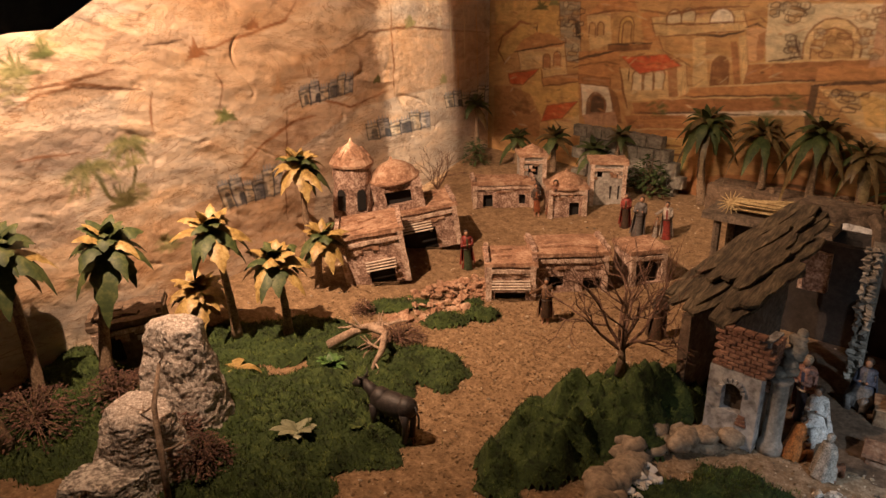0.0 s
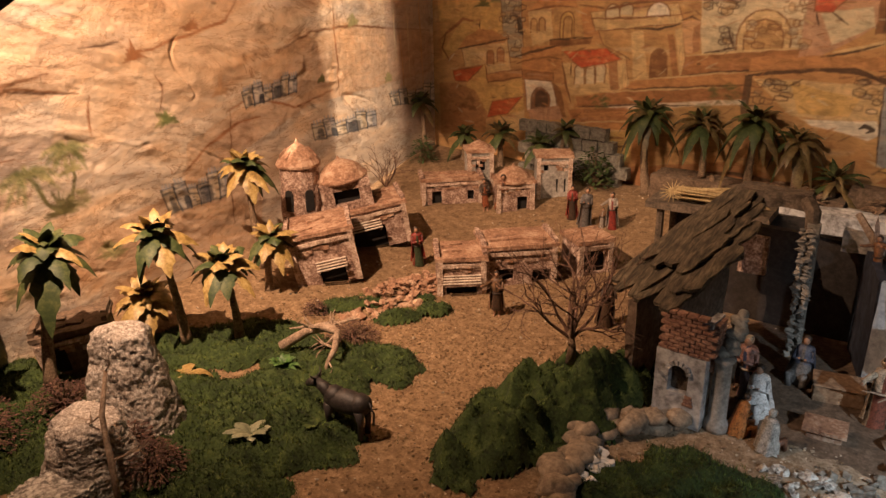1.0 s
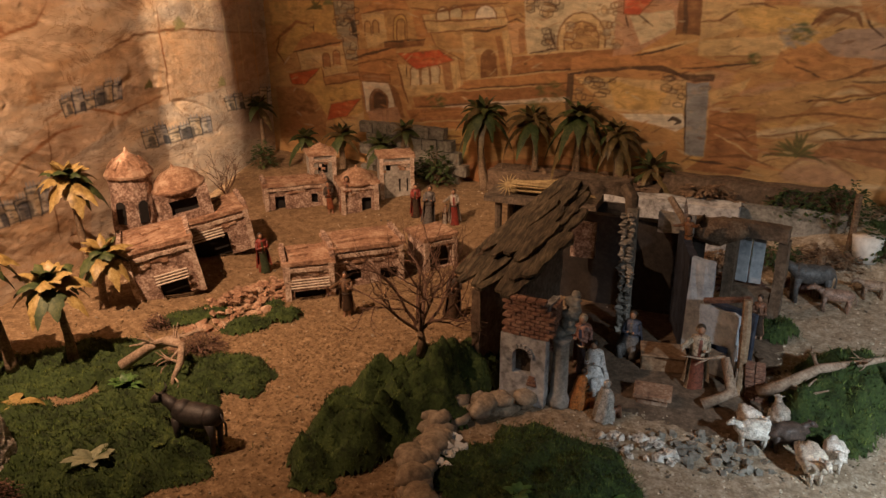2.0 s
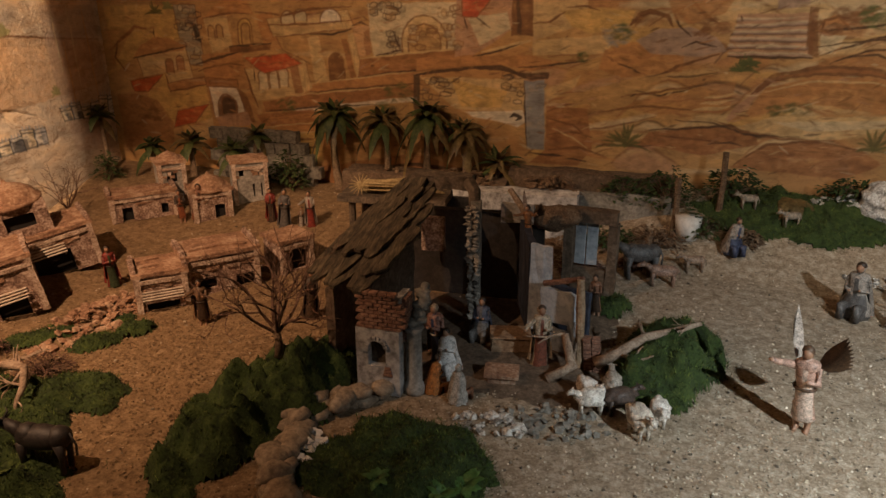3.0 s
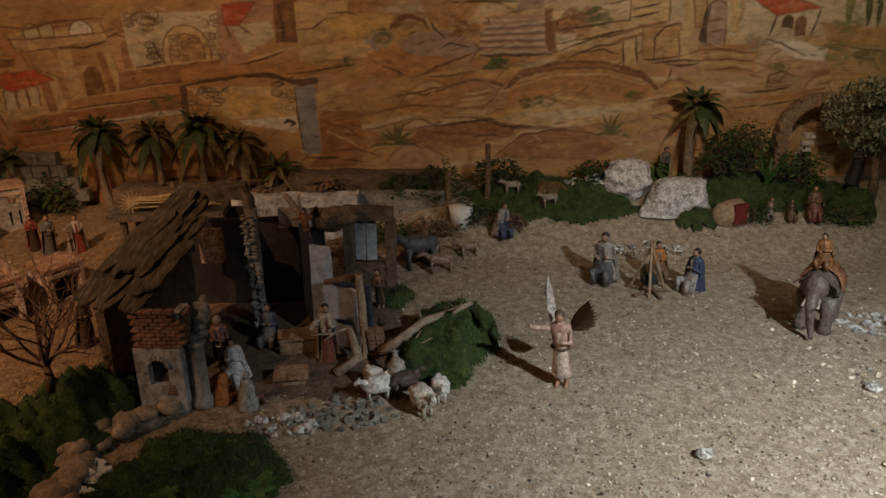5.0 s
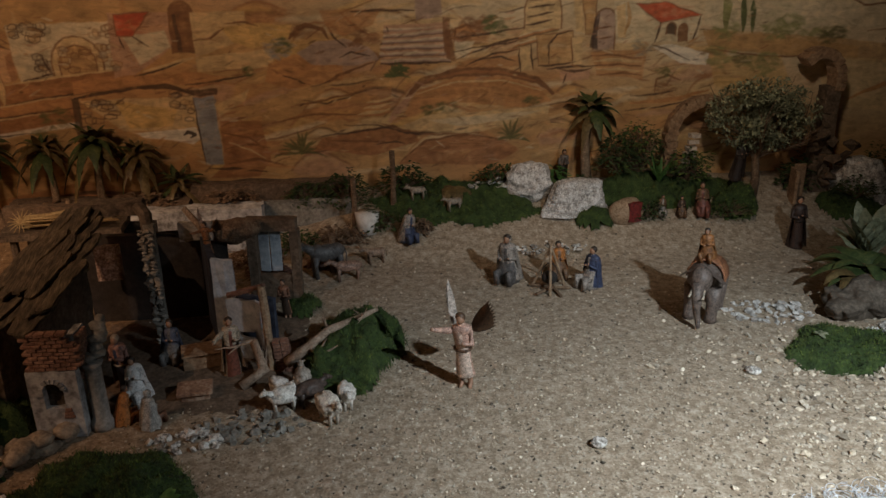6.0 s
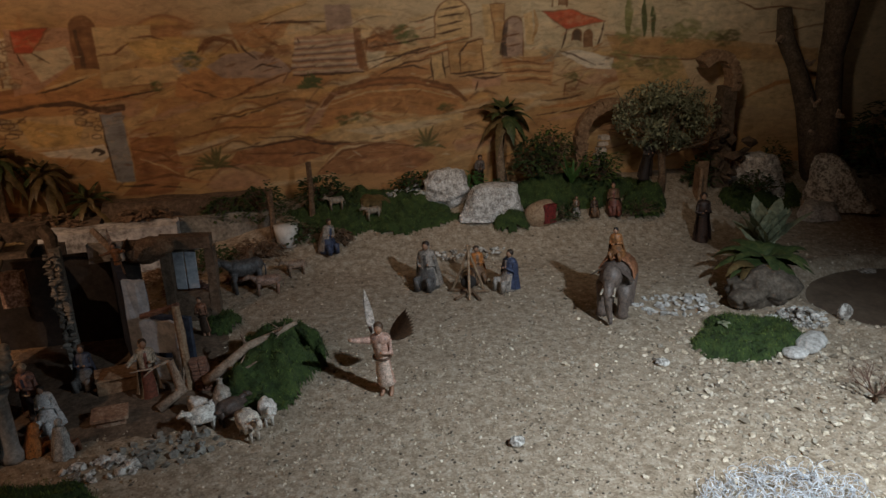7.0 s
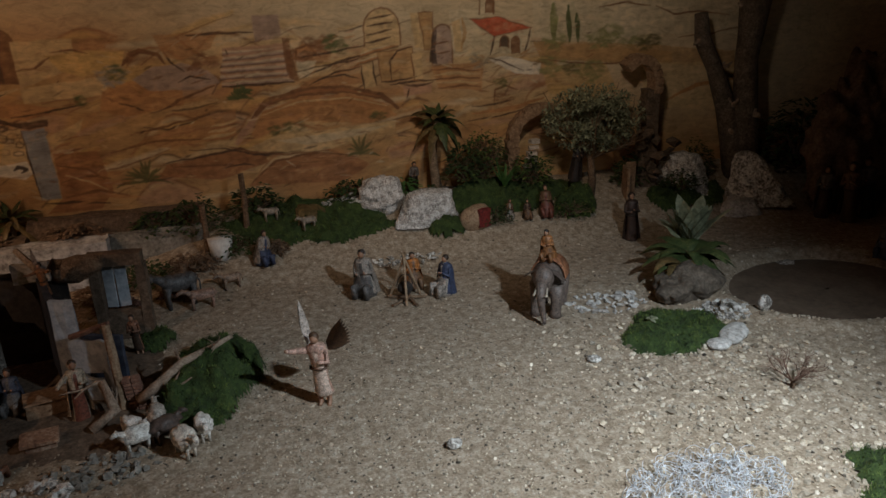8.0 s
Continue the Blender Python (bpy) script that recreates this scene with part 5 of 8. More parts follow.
def top_z(x, y):
    z = gz(x, y)
    for e, h, s in MOUNDS:
        m = moss_height(x, y, e, h, s)
        if m is not None:
            z = max(z, gz(x, y) + m)
    return z


def boulder(x, y, sx, sy, sz, rz, label, mat="limestone", rough=0.45, freq=9, seed=1, sink=0.25, z=None, sub=5):
    t = bmesh.new()
    ball(t, (0, 0, sz * (1 - sink)), (sx, sy, sz), sub, 0, rough, freq, seed)
    ob = part("boulder", t, MAT[mat], smooth=True)
    ob.matrix_world = pose(x, y, gz(x, y) if z is None else z, 0, 0, rz)
    return tagged(ob, label, "rock")


def leaf_blade(bm, base, direction, length, width, droop, mat=0, seg=5, fold=0.3):
    """A broad bent leaf with a folded midrib."""
    d = Vector(direction).normalized()
    side = d.cross(Vector((0, 0, 1)))
    side = side.normalized() if side.length > 0.01 else Vector((1, 0, 0))
    rows = []
    for i in range(seg + 1):
        s = i / seg
        p = Vector(base) + d * (length * s * (1 - 0.25 * droop * s)) + Vector((0, 0, -droop * length * s * s * 0.75))
        w = width * (math.sin(math.pi * (0.12 + 0.88 * s) ** 0.8) + 0.03) * 0.5
        if i % 2 and seg > 4:
            w *= 0.80
        rows.append([bm.verts.new(p - side * w + Vector((0, 0, -fold * w))), bm.verts.new(p), bm.verts.new(p + side * w + Vector((0, 0, -fold * w)))])
    for a, b in zip(rows, rows[1:]):
        for k in (0, 1):
            bm.faces.new((a[k], a[k + 1], b[k + 1], b[k])).material_index = mat


def palm(x, y, h, r, lean, label, dry=0.0, seed=0, n=11, trunk=0.008, z=None, width=0.34, dead="dry_leaf", hang=1.0):
    """A toy palm: bent trunk with leaf scars, a tuft of young leaves and broad hanging ones, each a part."""
    q = random.Random(seed)
    z = top_z(x, y) - 0.003 if z is None else z
    t = thing("palm_tree", x, y, z, 0, label, "palm tree", "toy palms")
    bm = bmesh.new()
    sway = q.uniform(-0.02, 0.02)
    pts = [(lean[0] * (s / 14) ** 1.5 + sway * math.sin(math.pi * s / 14), lean[1] * (s / 14) ** 1.5 - 0.5 * sway * math.sin(math.pi * s / 14), h * s / 14) for s in range(15)]
    tube(bm, pts, [trunk * (1.7 - 1.0 * (s / 14) ** 0.5 + 0.12 * (s % 2) + (0.45 if s > 12 else 0)) for s in range(15)], 9)
    part("trunk", bm, MAT["palm_bark"], t, smooth=True)
    top = Vector(pts[-1])
    for k in range(n):
        bm = bmesh.new()
        a = k * 2.399 + q.uniform(-0.25, 0.25)
        age = k / n
        up = 1.5 - 1.75 * age + q.uniform(-0.3, 0.3)
        l = r * (0.62 + 0.42 * min(1, age * 2)) * q.uniform(0.8, 1.15)
        leaf_blade(bm, top + Vector((0, 0, 0.012 - 0.02 * age)), (math.cos(a), math.sin(a), up), l, l * width * q.uniform(0.85, 1.35), (0.35 + 0.75 * age) * hang * q.uniform(0.8, 1.2), seg=9, fold=q.uniform(0.25, 0.9))
        part("leaf", bm, MAT[dead] if q.random() < dry else MAT["palm_leaf"], t, smooth=True)
    return t


# ---- houses ----
def rough_block(bm, c, s, rz=0, q=None, mat=0, amount=0.0025, cuts=3):
    """A hand-cut block with uneven faces."""
    tmp = bmesh.new()
    bmesh.ops.create_cube(tmp, size=1.0)
    bmesh.ops.subdivide_edges(tmp, edges=tmp.edges[:], cuts=cuts, use_grid_fill=True)
    off = q.uniform(0, 50)
    vmap = {}
    m = pose(*c, 0, 0, rz)
    for v in tmp.verts:
        p = Vector((v.co.x * s[0], v.co.y * s[1], v.co.z * s[2]))
        p += amount * Vector([noise.noise(p * 60 + Vector((off, k * 7, 0))) for k in range(3)])
        vmap[v] = bm.verts.new(m @ p)
    for f in tmp.faces:
        bm.faces.new([vmap[v] for v in f.verts]).material_index = mat
    tmp.free()


def mud_house(x, y, rz, w, d, h, label, roof="flat", openings=(), awning=None, mat="clay", seed=0, z=None, ledge=True, upper=None, lean=0.0, top_mat="roof_clay"):
    """A cork-and-plaster miniature house. Openings: across, up, width, height on the front (-y)."""
    q = random.Random(seed)
    t = thing("miniature_house", x, y, gz(x, y) - 0.006 if z is None else z, rz, label, "model house", "village houses")
    t.matrix_world = pose(x, y, gz(x, y) - 0.006 if z is None else z, 0, 0, rz) @ pose(0, 0, 0, 0, -lean, 0)

    def wall_piece(c, s, a):
        bm = bmesh.new()
        rough_block(bm, c, s, 0, q, 0, a, 4)
        part("wall", bm, MAT[mat], t)

    f, th = -d / 2, 0.010
    # front wall cut round its openings in columns
    xs = sorted({-w / 2, w / 2, *[v for o in openings for v in (o[0] - o[2] / 2, o[0] + o[2] / 2)]})
    for a, b in zip(xs, xs[1:]):
        mid = (a + b) / 2
        o = next((o for o in openings if abs(mid - o[0]) < o[2] / 2), None)
        spans = [(0, h)] if o is None else [(0, o[1]), (o[1] + o[3], h)]
        for z0, z1 in spans:
            if z1 - z0 > 0.002:
                wall_piece((mid, f + th / 2, (z0 + z1) / 2), (b - a + 0.001, th, z1 - z0), 0.0016)
    wall_piece((-w / 2 + th / 2, 0, h / 2), (th, d, h), 0.002)
    wall_piece((w / 2 - th / 2, 0, h / 2), (th, d, h), 0.002)
    wall_piece((0, d / 2 - th / 2, h / 2), (w, th, h), 0.002)
    # black block in place of the room's shade behind the openings
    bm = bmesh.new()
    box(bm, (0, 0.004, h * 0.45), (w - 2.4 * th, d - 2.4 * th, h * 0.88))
    part("inside_shade", bm, MAT["dark"], t)
    bm = bmesh.new()
    rough_block(bm, (0, 0, h + 0.004), (w + 0.012, d + 0.012, 0.009), 0, q, 0, 0.003, 6)
    part("roof", bm, MAT[top_mat], t, "weathered clay roof")
    if ledge:
        for s in (-1, 1):
            bm = bmesh.new()
            rough_block(bm, (s * w / 2, 0, h + 0.012), (0.010, d * 0.96, 0.012), 0, q, 0, 0.003, 4)
            part("parapet", bm, MAT[mat], t)
        for k in range(3):
            bm = bmesh.new()
            rough_block(bm, (q.uniform(-0.3, 0.3) * w, q.uniform(-0.3, 0.3) * d, h + 0.010), (w * q.uniform(0.25, 0.5), 0.014, 0.006), q.uniform(-20, 20), q, 0, 0.002)
            part("roof_slat", bm, MAT[top_mat], t)
    for sx in (-1, 1):
        bm = bmesh.new()
        rough_block(bm, (sx * (w / 2 - 0.004), f - 0.001, h * 0.5), (0.012, 0.010, h), 0, q, 0, 0.002, 4)
        part("corner_post", bm, MAT["pale_clay"], t)
    bm = bmesh.new()
    rough_block(bm, (0, f - 0.003, h * 0.88), (w * 0.98, 0.007, 0.008), 0, q, 0, 0.002, 5)
    part("cornice", bm, MAT["pale_clay"], t)
    for k in range(5):
        bm = bmesh.new()
        rough_block(bm, (q.uniform(-0.42, 0.42) * w, f - 0.001, h * q.uniform(0.66, 0.82)), (w * q.uniform(0.08, 0.2), 0.005, h * q.uniform(0.04, 0.10)), 0, q, 0, 0.002, 3)
        part("plaster_chip", bm, MAT["pale_clay"] if k % 2 else MAT["roof_clay"], t)
    top, tw = h, w
    if upper:
        ux, uy, uw, ud, uh = upper
        bm = bmesh.new()
        rough_block(bm, (ux, uy + ud * 0.1, h + uh / 2), (uw, ud * 0.8, uh), 0, q, 0, 0.0025)
        for s in (-1, 1):
            rough_block(bm, (ux + s * uw * 0.38, uy - ud * 0.4, h + uh / 2), (uw * 0.24, ud * 0.22, uh), 0, q, 0, 0.002)
        rough_block(bm, (ux, uy - ud * 0.4, h + uh * 0.88), (uw, ud * 0.24, uh * 0.24), 0, q, 0, 0.002)
        rough_block(bm, (ux, uy - ud * 0.4, h + uh * 0.16), (uw, ud * 0.24, uh * 0.3), 0, q, 0, 0.002)
        up = part("upper_room", bm, MAT[mat], t)
        # black plate for the shade in the upper window's recess
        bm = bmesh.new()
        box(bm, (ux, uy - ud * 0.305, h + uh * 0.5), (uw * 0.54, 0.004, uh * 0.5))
        part("window_recess_shade", bm, MAT["dark"], up)
        top, tw = h + uh, uw
    if roof == "dome":
        cx, cy = (upper[0], upper[1]) if upper else (0, 0)
        bm = bmesh.new()
        tube(bm, [(cx, cy, top + tw * k) for k in (-0.02, 0.06, 0.07, 0.20, 0.31, 0.38, 0.40, 0.48)], [tw * k for k in (0.52, 0.53, 0.47, 0.42, 0.27, 0.11, 0.045, 0.008)], 18)
        part("dome", bm, MAT["roof_clay"], t, "small clay dome with a pointed tip", True)
    if awning:
        ax, az, aw, ad = awning
        a = thing("awning", 0, 0, 0, 0, "", "")
        for key in list(a.keys()):
            del a[key]
        a.parent = t
        for k in range(4):
            bm = bmesh.new()
            box(bm, (ax, f - ad * (k + 0.5) / 4, az - 0.004 * k), (aw, ad / 4 * 0.9, 0.003), (-14, 0, q.uniform(-1, 1)), 0.0006)
            part("slat", bm, MAT["white_wood"], a)
        for s in (-1, 1):
            bm = bmesh.new()
            tube(bm, [(ax + s * aw * 0.45, f - ad * 0.95, az - 0.016), (ax + s * aw * 0.45, f, az - 0.03)], 0.0015, 5)
            part("strut", bm, MAT["old_wood"], a)
    return t


MAT["white_wood"] = surface("bleached_wood", (0.36, 0.28, 0.21), (0.56, 0.47, 0.38), (0.70, 0.62, 0.53), 50, 0.8, 0.5, 0.002, 4, 0.14)


def arch_shape(u, z, w, h, n=8):
    return [(u - w / 2, z), (u + w / 2, z)] + [(u + w / 2 * math.cos(math.pi * i / n), z + h - w / 2 + w / 2 * math.sin(math.pi * i / n)) for i in range(n + 1)]


def round_tower(x, y, r, h, label, seed=0):
    t = thing("round_tower", x, y, gz(x, y) - 0.01, 0, label, "model tower", "village houses")
    bm = bmesh.new()
    n = 20
    q = random.Random(seed)
    rings = [[bm.verts.new((r * (1 + 0.05 * q.uniform(-1, 1)) * (1.06 - 0.1 * j / 9) * math.cos(i * math.tau / n), r * (1.06 - 0.1 * j / 9) * (1 + 0.05 * q.uniform(-1, 1)) * math.sin(i * math.tau / n), h * j / 9)) for i in range(n)] for j in range(10)]
    for a, b in zip(rings, rings[1:]):
        for i in range(n):
            bm.faces.new((a[i], a[(i + 1) % n], b[(i + 1) % n], b[i]))
    bm.faces.new(rings[-1])
    part("wall", bm, MAT["clay"], t)
    bm = bmesh.new()
    tube(bm, [(0, 0, h + r * k) for k in (-0.05, 0.08, 0.3, 0.62, 0.9, 1.05, 1.3)], [r * k for k in (1.12, 1.14, 1.0, 0.72, 0.34, 0.12, 0.02)], 12)
    part("roof", bm, MAT["roof_clay"], t, "pointed clay dome roof")
    for k in range(9):
        bm = bmesh.new()
        a = k * math.tau / 9
        box(bm, (0.72 * r * math.cos(a), 0.72 * r * math.sin(a), h + r * 0.55), (0.010, 0.008, r * 0.5), (0, -42, math.degrees(a)), 0.001)
        part("roof_rib", bm, MAT["roof_clay"], t)
    # window openings as near-black solids, their inner shade put into the colour
    for a in (-75, -15):
        bm = bmesh.new()
        c, s = math.cos(radians(a)), math.sin(radians(a))
        pts = arch_shape(0, 0, 0.022, 0.055)
        lo = [bm.verts.new((c * r * 1.035 - s * u, s * r * 1.035 + c * u, h * 0.48 + z)) for u, z in pts]
        hi = [bm.verts.new((c * r * 0.8 - s * u, s * r * 0.8 + c * u, h * 0.48 + z)) for u, z in pts]
        bm.faces.new(lo), bm.faces.new(hi)
        for i in range(len(lo)):
            bm.faces.new((lo[i], lo[(i + 1) % len(lo)], hi[(i + 1) % len(lo)], hi[i]))
        part("window", bm, MAT["dark"], t)
    return t


# ---- figurines, each one plain mesh ----
CLOTH = {}


def cloth(c):
    k = tuple(round(v, 3) for v in c)
    if k not in CLOTH:
        CLOTH[k] = plain("painted_cloth_%d" % len(CLOTH), tuple(v * (0.5 + 0.3 * v) for v in c), 0.55, 0.8, 130)
    return CLOTH[k]


def statue(x, y, h, rz, robe, mantle, label, kind="standing", hair=(0.06, 0.035, 0.02), z=None, arms=(25, 25), wings=None, group="figurines"):
    """A small painted figurine facing -y."""
    bm = bmesh.new()
    sit = kind == "seated"
    H = h if not sit else h * 1.35
    q = random.Random(int(abs(x) * 977 + abs(y) * 131))
    n = 14
    prof = [(0.0, 0.125), (0.03, 0.128), (0.2, 0.10), (0.42, 0.085), (0.55, 0.09), (0.68, 0.105), (0.78, 0.10), (0.82, 0.055), (0.845, 0.036)]
    if kind == "tunic":
        prof = [(0.15, 0.10), (0.17, 0.105), (0.36, 0.092), (0.52, 0.08), (0.58, 0.082), (0.68, 0.098), (0.78, 0.095), (0.82, 0.055), (0.845, 0.036)]
    if sit:
        prof = [(0.0, 0.17), (0.06, 0.18), (0.2, 0.165), (0.34, 0.12), (0.48, 0.115), (0.56, 0.11), (0.60, 0.055), (0.62, 0.036)]
    rings = []
    for zz, r in prof:
        fold = 0.14 * (1 - zz / 0.85)
        rings.append([bm.verts.new((H * r * (1 + fold * math.sin(i * 2.8 + zz * 9 + q.random() * 0.4)) * math.cos(i * math.tau / n), H * r * 0.8 * (1 + fold * math.cos(i * 3.1 + zz * 7)) * math.sin(i * math.tau / n) - (H * 0.06 if sit and zz < 0.3 else 0), H * zz)) for i in range(n)])
    for j, (a, b) in enumerate(zip(rings, rings[1:])):
        for i in range(n):
            fa = bm.faces.new((a[i], a[(i + 1) % n], b[(i + 1) % n], b[i]))
            back = math.sin((i + 0.5) * math.tau / n) > -0.35
            fa.material_index = 1 if (back and j > 0) or j >= len(prof) - 5 and i % 5 else 0
    bm.faces.new(rings[0][::-1])
    bm.faces.new(rings[-1])
    neck = prof[-1][0]
    # a cloak hanging in deep folds from the shoulders
    if not wings and (kind != "tunic" or q.random() < 0.5):
        shell = []
        hem = q.uniform(0.04, 0.2) if not sit else 0.03
        for j in range(7):
            zz = (neck - 0.05) + (hem - neck + 0.05) * j / 6
            row = []
            for i in range(15):
                a = math.pi * (-0.12 + 1.24 * i / 14)
                rr = H * (0.088 + 0.07 * (j / 6) ** 0.7 + (0.03 if sit else 0)) * (1 + (0.05 + 0.13 * j / 6) * math.sin(i * 1.9 + q.random() * 0.5 + j * 0.3))
                row.append(bm.verts.new((rr * math.cos(a), rr * 0.85 * math.sin(a) + H * 0.005, H * (zz + 0.015 * math.sin(i * 2.2)))))
            shell.append(row)
        for r0, r1 in zip(shell, shell[1:]):
            for i in range(14):
                bm.faces.new((r0[i], r0[i + 1], r1[i + 1], r1[i])).material_index = 1
        if q.random() < 0.5:
            ball(bm, (0, H * 0.020, H * (neck + 0.070)), (H * 0.064, H * 0.062, H * 0.078), 2, 1, 0.15, 70, 3)
    tube(bm, [(H * 0.098 * math.cos(a), H * 0.078 * math.sin(a), H * (0.53 if not sit else 0.40)) for a in [i * math.tau / 12 for i in range(13)]], H * 0.016, 5, 3)
    if kind == "tunic":
        for s in (-1, 1):
            tube(bm, [(s * H * 0.05, 0, H * 0.34), (s * H * 0.052, -H * 0.01, H * 0.17), (s * H * 0.05, 0, H * 0.03), (s * H * 0.055, -H * 0.07, H * 0.012)], [H * 0.05, H * 0.042, H * 0.03, H * 0.022], 7, 2)
    if sit:
        for s in (-1, 1):
            tube(bm, [(s * H * 0.07, -H * 0.05, H * 0.16), (s * H * 0.10, -H * 0.24, H * 0.22), (s * H * 0.09, -H * 0.27, H * 0.02)], [H * 0.07, H * 0.06, H * 0.05], 8, 0)
    head = H * (neck + 0.062)
    ball(bm, (0, -H * 0.012, head), (H * 0.047, H * 0.052, H * 0.064), 2, 2)
    ball(bm, (0, H * 0.014, head + H * 0.020), (H * 0.056, H * 0.056, H * 0.060), 2, 3, 0.12, 60, 2)
    ball(bm, (0, H * 0.012, H * (neck - 0.075)), (H * 0.125, H * 0.09, H * 0.075), 2, 1, 0.2, 50, 4)
    sh = H * (neck - 0.09)
    for s, lift in ((-1, arms[0]), (1, arms[1])):
        a = radians(lift - 90)
        el = Vector((s * H * (0.12 + 0.14 * math.cos(a)), -H * 0.07, sh + H * 0.15 * math.sin(a) + H * 0.02))
        hand = el + Vector((s * H * 0.10 * math.cos(a + 0.5) - s * H * 0.06, -H * 0.12, H * 0.10 * math.sin(a + 0.9)))
        if lift < 45:
            el = Vector((s * H * 0.125, -H * 0.035, sh - H * 0.15))
            hand = el + Vector((-s * H * (0.06 + 0.05 * q.random()), -H * 0.10, H * (0.02 + 0.07 * q.random())))
        tube(bm, [(s * H * 0.10, 0, sh), el, hand], [H * 0.042, H * 0.034, H * 0.024], 7, 1)
        ball(bm, hand, H * 0.021, 1, 2)
    mats = [cloth(robe), cloth(mantle), MAT["skin"], cloth(hair)]
    if wings:
        mats.append(cloth(wings))
        for s, up in ((-1, 1.0), (1, 0.35)):
            base = Vector((s * H * 0.03, H * 0.09, sh))
            base = base + Vector((s * H * 0.07, H * 0.04, 0))
            for k in range(4 if s < 0 else 9):
                sp = k / (6 if s < 0 else 8)
                d = Vector((-0.10 - 0.2 * sp, 0.15, 1.0)) if s < 0 else Vector((0.62 + 0.3 * sp, 0.3, 0.95 - 0.85 * sp))
                leaf_blade(bm, base - Vector((0, 0, H * 0.05 * sp)), d, H * (0.62 - 0.30 * sp if s < 0 else 0.38 - 0.1 * sp), H * (0.085 if s < 0 else 0.17), 0.1, 4 if s < 0 else 3, 4, 0.1)
    stoop = pose(0, 0, 0, q.uniform(-2, 9) if kind != "seated" else q.uniform(0, 12), q.uniform(-5, 5), 0)
    for v in bm.verts:
        v.co = v.co.lerp(stoop @ v.co, min(1, max(0, v.co.z / (0.3 * H))))
        v.co += 0.010 * H * noise.noise_vector(v.co * 5 / H + Vector((x * 50, y * 50, 0)))
    bm.normal_update()
    ob = part("figurine", bm, mats, smooth=True)
    ob.matrix_world = pose(x, y, (top_z(x, y) if z is None else z) - 0.001, 0, 0, rz)
    return tagged(ob, label, "figurine", group)


def beast(name, x, y, h, l, rz, colour, label, horns=False, wool=False, z=None, neck=0.5, group="animal figurines", fat=1.0):
    """A small animal figurine, its head at +x."""
    bm = bmesh.new()
    body = 0.62 * h
    ball(bm, (0, 0, body), (l * (0.40 if wool else 0.36), l * (0.25 if wool else 0.17), h * (0.30 if wool else 0.22)), 3, 0, 0.35 if wool else 0.06, 140 if wool else 40, 3)
    ball(bm, (l * 0.2, 0, body + h * 0.04), (l * 0.17, l * 0.155, h * 0.22), 2, 0, 0.06, 40, 5)
    ball(bm, (-l * 0.22, 0, body + h * 0.02), (l * 0.17, l * 0.16, h * 0.21), 2, 0, 0.06, 40, 6)
    for sx in (-1, 1):
        for sy in (-1, 1):
            tube(bm, [(sx * l * 0.25, sy * l * 0.09, body - 0.05 * h), (sx * l * 0.27, sy * l * 0.095, body * 0.5), (sx * l * 0.25, sy * l * 0.095, 0)], [h * 0.10, h * 0.055, h * 0.05], 7)
    hx, hz = l * 0.5, body + h * neck * 0.5
    tube(bm, [(l * 0.26, 0, body + h * 0.06), (l * 0.38, 0, (body + hz) / 2 + h * 0.05), (hx, 0, hz)], [h * 0.15, h * 0.11, h * 0.09], 8)
    tube(bm, [(hx - l * 0.03, 0, hz + h * 0.02), (hx + l * 0.08, 0, hz - h * 0.03), (hx + l * 0.17, 0, hz - h * 0.10)], [h * 0.10, h * 0.09, h * 0.05], 8)
    for s in (-1, 1):
        leaf_blade(bm, (hx, s * h * 0.06, hz + h * 0.06), (-0.2, s, 0.5), h * 0.14, h * 0.07, 0.4, 0, 3)
        if horns:
            tube(bm, [(hx, s * h * 0.05, hz + h * 0.08), (hx - l * 0.01, s * h * 0.13, hz + h * 0.14), (hx + l * 0.03, s * h * 0.15, hz + h * 0.22)], [h * 0.025, h * 0.018, h * 0.004], 6)
    tube(bm, [(-l * 0.36, 0, body + h * 0.1), (-l * 0.43, 0, body - h * 0.1), (-l * 0.42, 0, body - h * 0.32)], [h * 0.03, h * 0.02, h * 0.025], 6)
    for v in bm.verts:
        v.co.y *= fat
    ob = part(name, bm, cloth(colour), smooth=True)
    ob.matrix_world = pose(x, y, (top_z(x, y) if z is None else z) - 0.001, 0, 0, rz)
    return tagged(ob, label, "animal figurine", group)


# ---- plants ----
def twigs(bm, base, direction, length, r, depth, q, spread=0.6, mat=0):
    d = Vector(direction).normalized()
    pts, p = [Vector(base)], Vector(base)
    for k in range(4):
        d = (d + Vector([q.uniform(-0.22, 0.22) for _ in range(3)])).normalized()
        p = p + d * length / 4
        pts.append(p)
    tube(bm, pts, [r * (1 - 0.14 * k) for k in range(5)], 6 if r > 0.002 else 4, mat)
    if depth:
        for k in range(3):
            i = 2 + (k % 3)
            nd = (d + Vector([q.uniform(-spread, spread) for _ in range(3)]) + Vector((0, 0, 0.15))).normalized()
            twigs(bm, pts[min(i, 4)], nd, length * q.uniform(0.55, 0.8), r * 0.55, depth - 1, q, spread, mat)


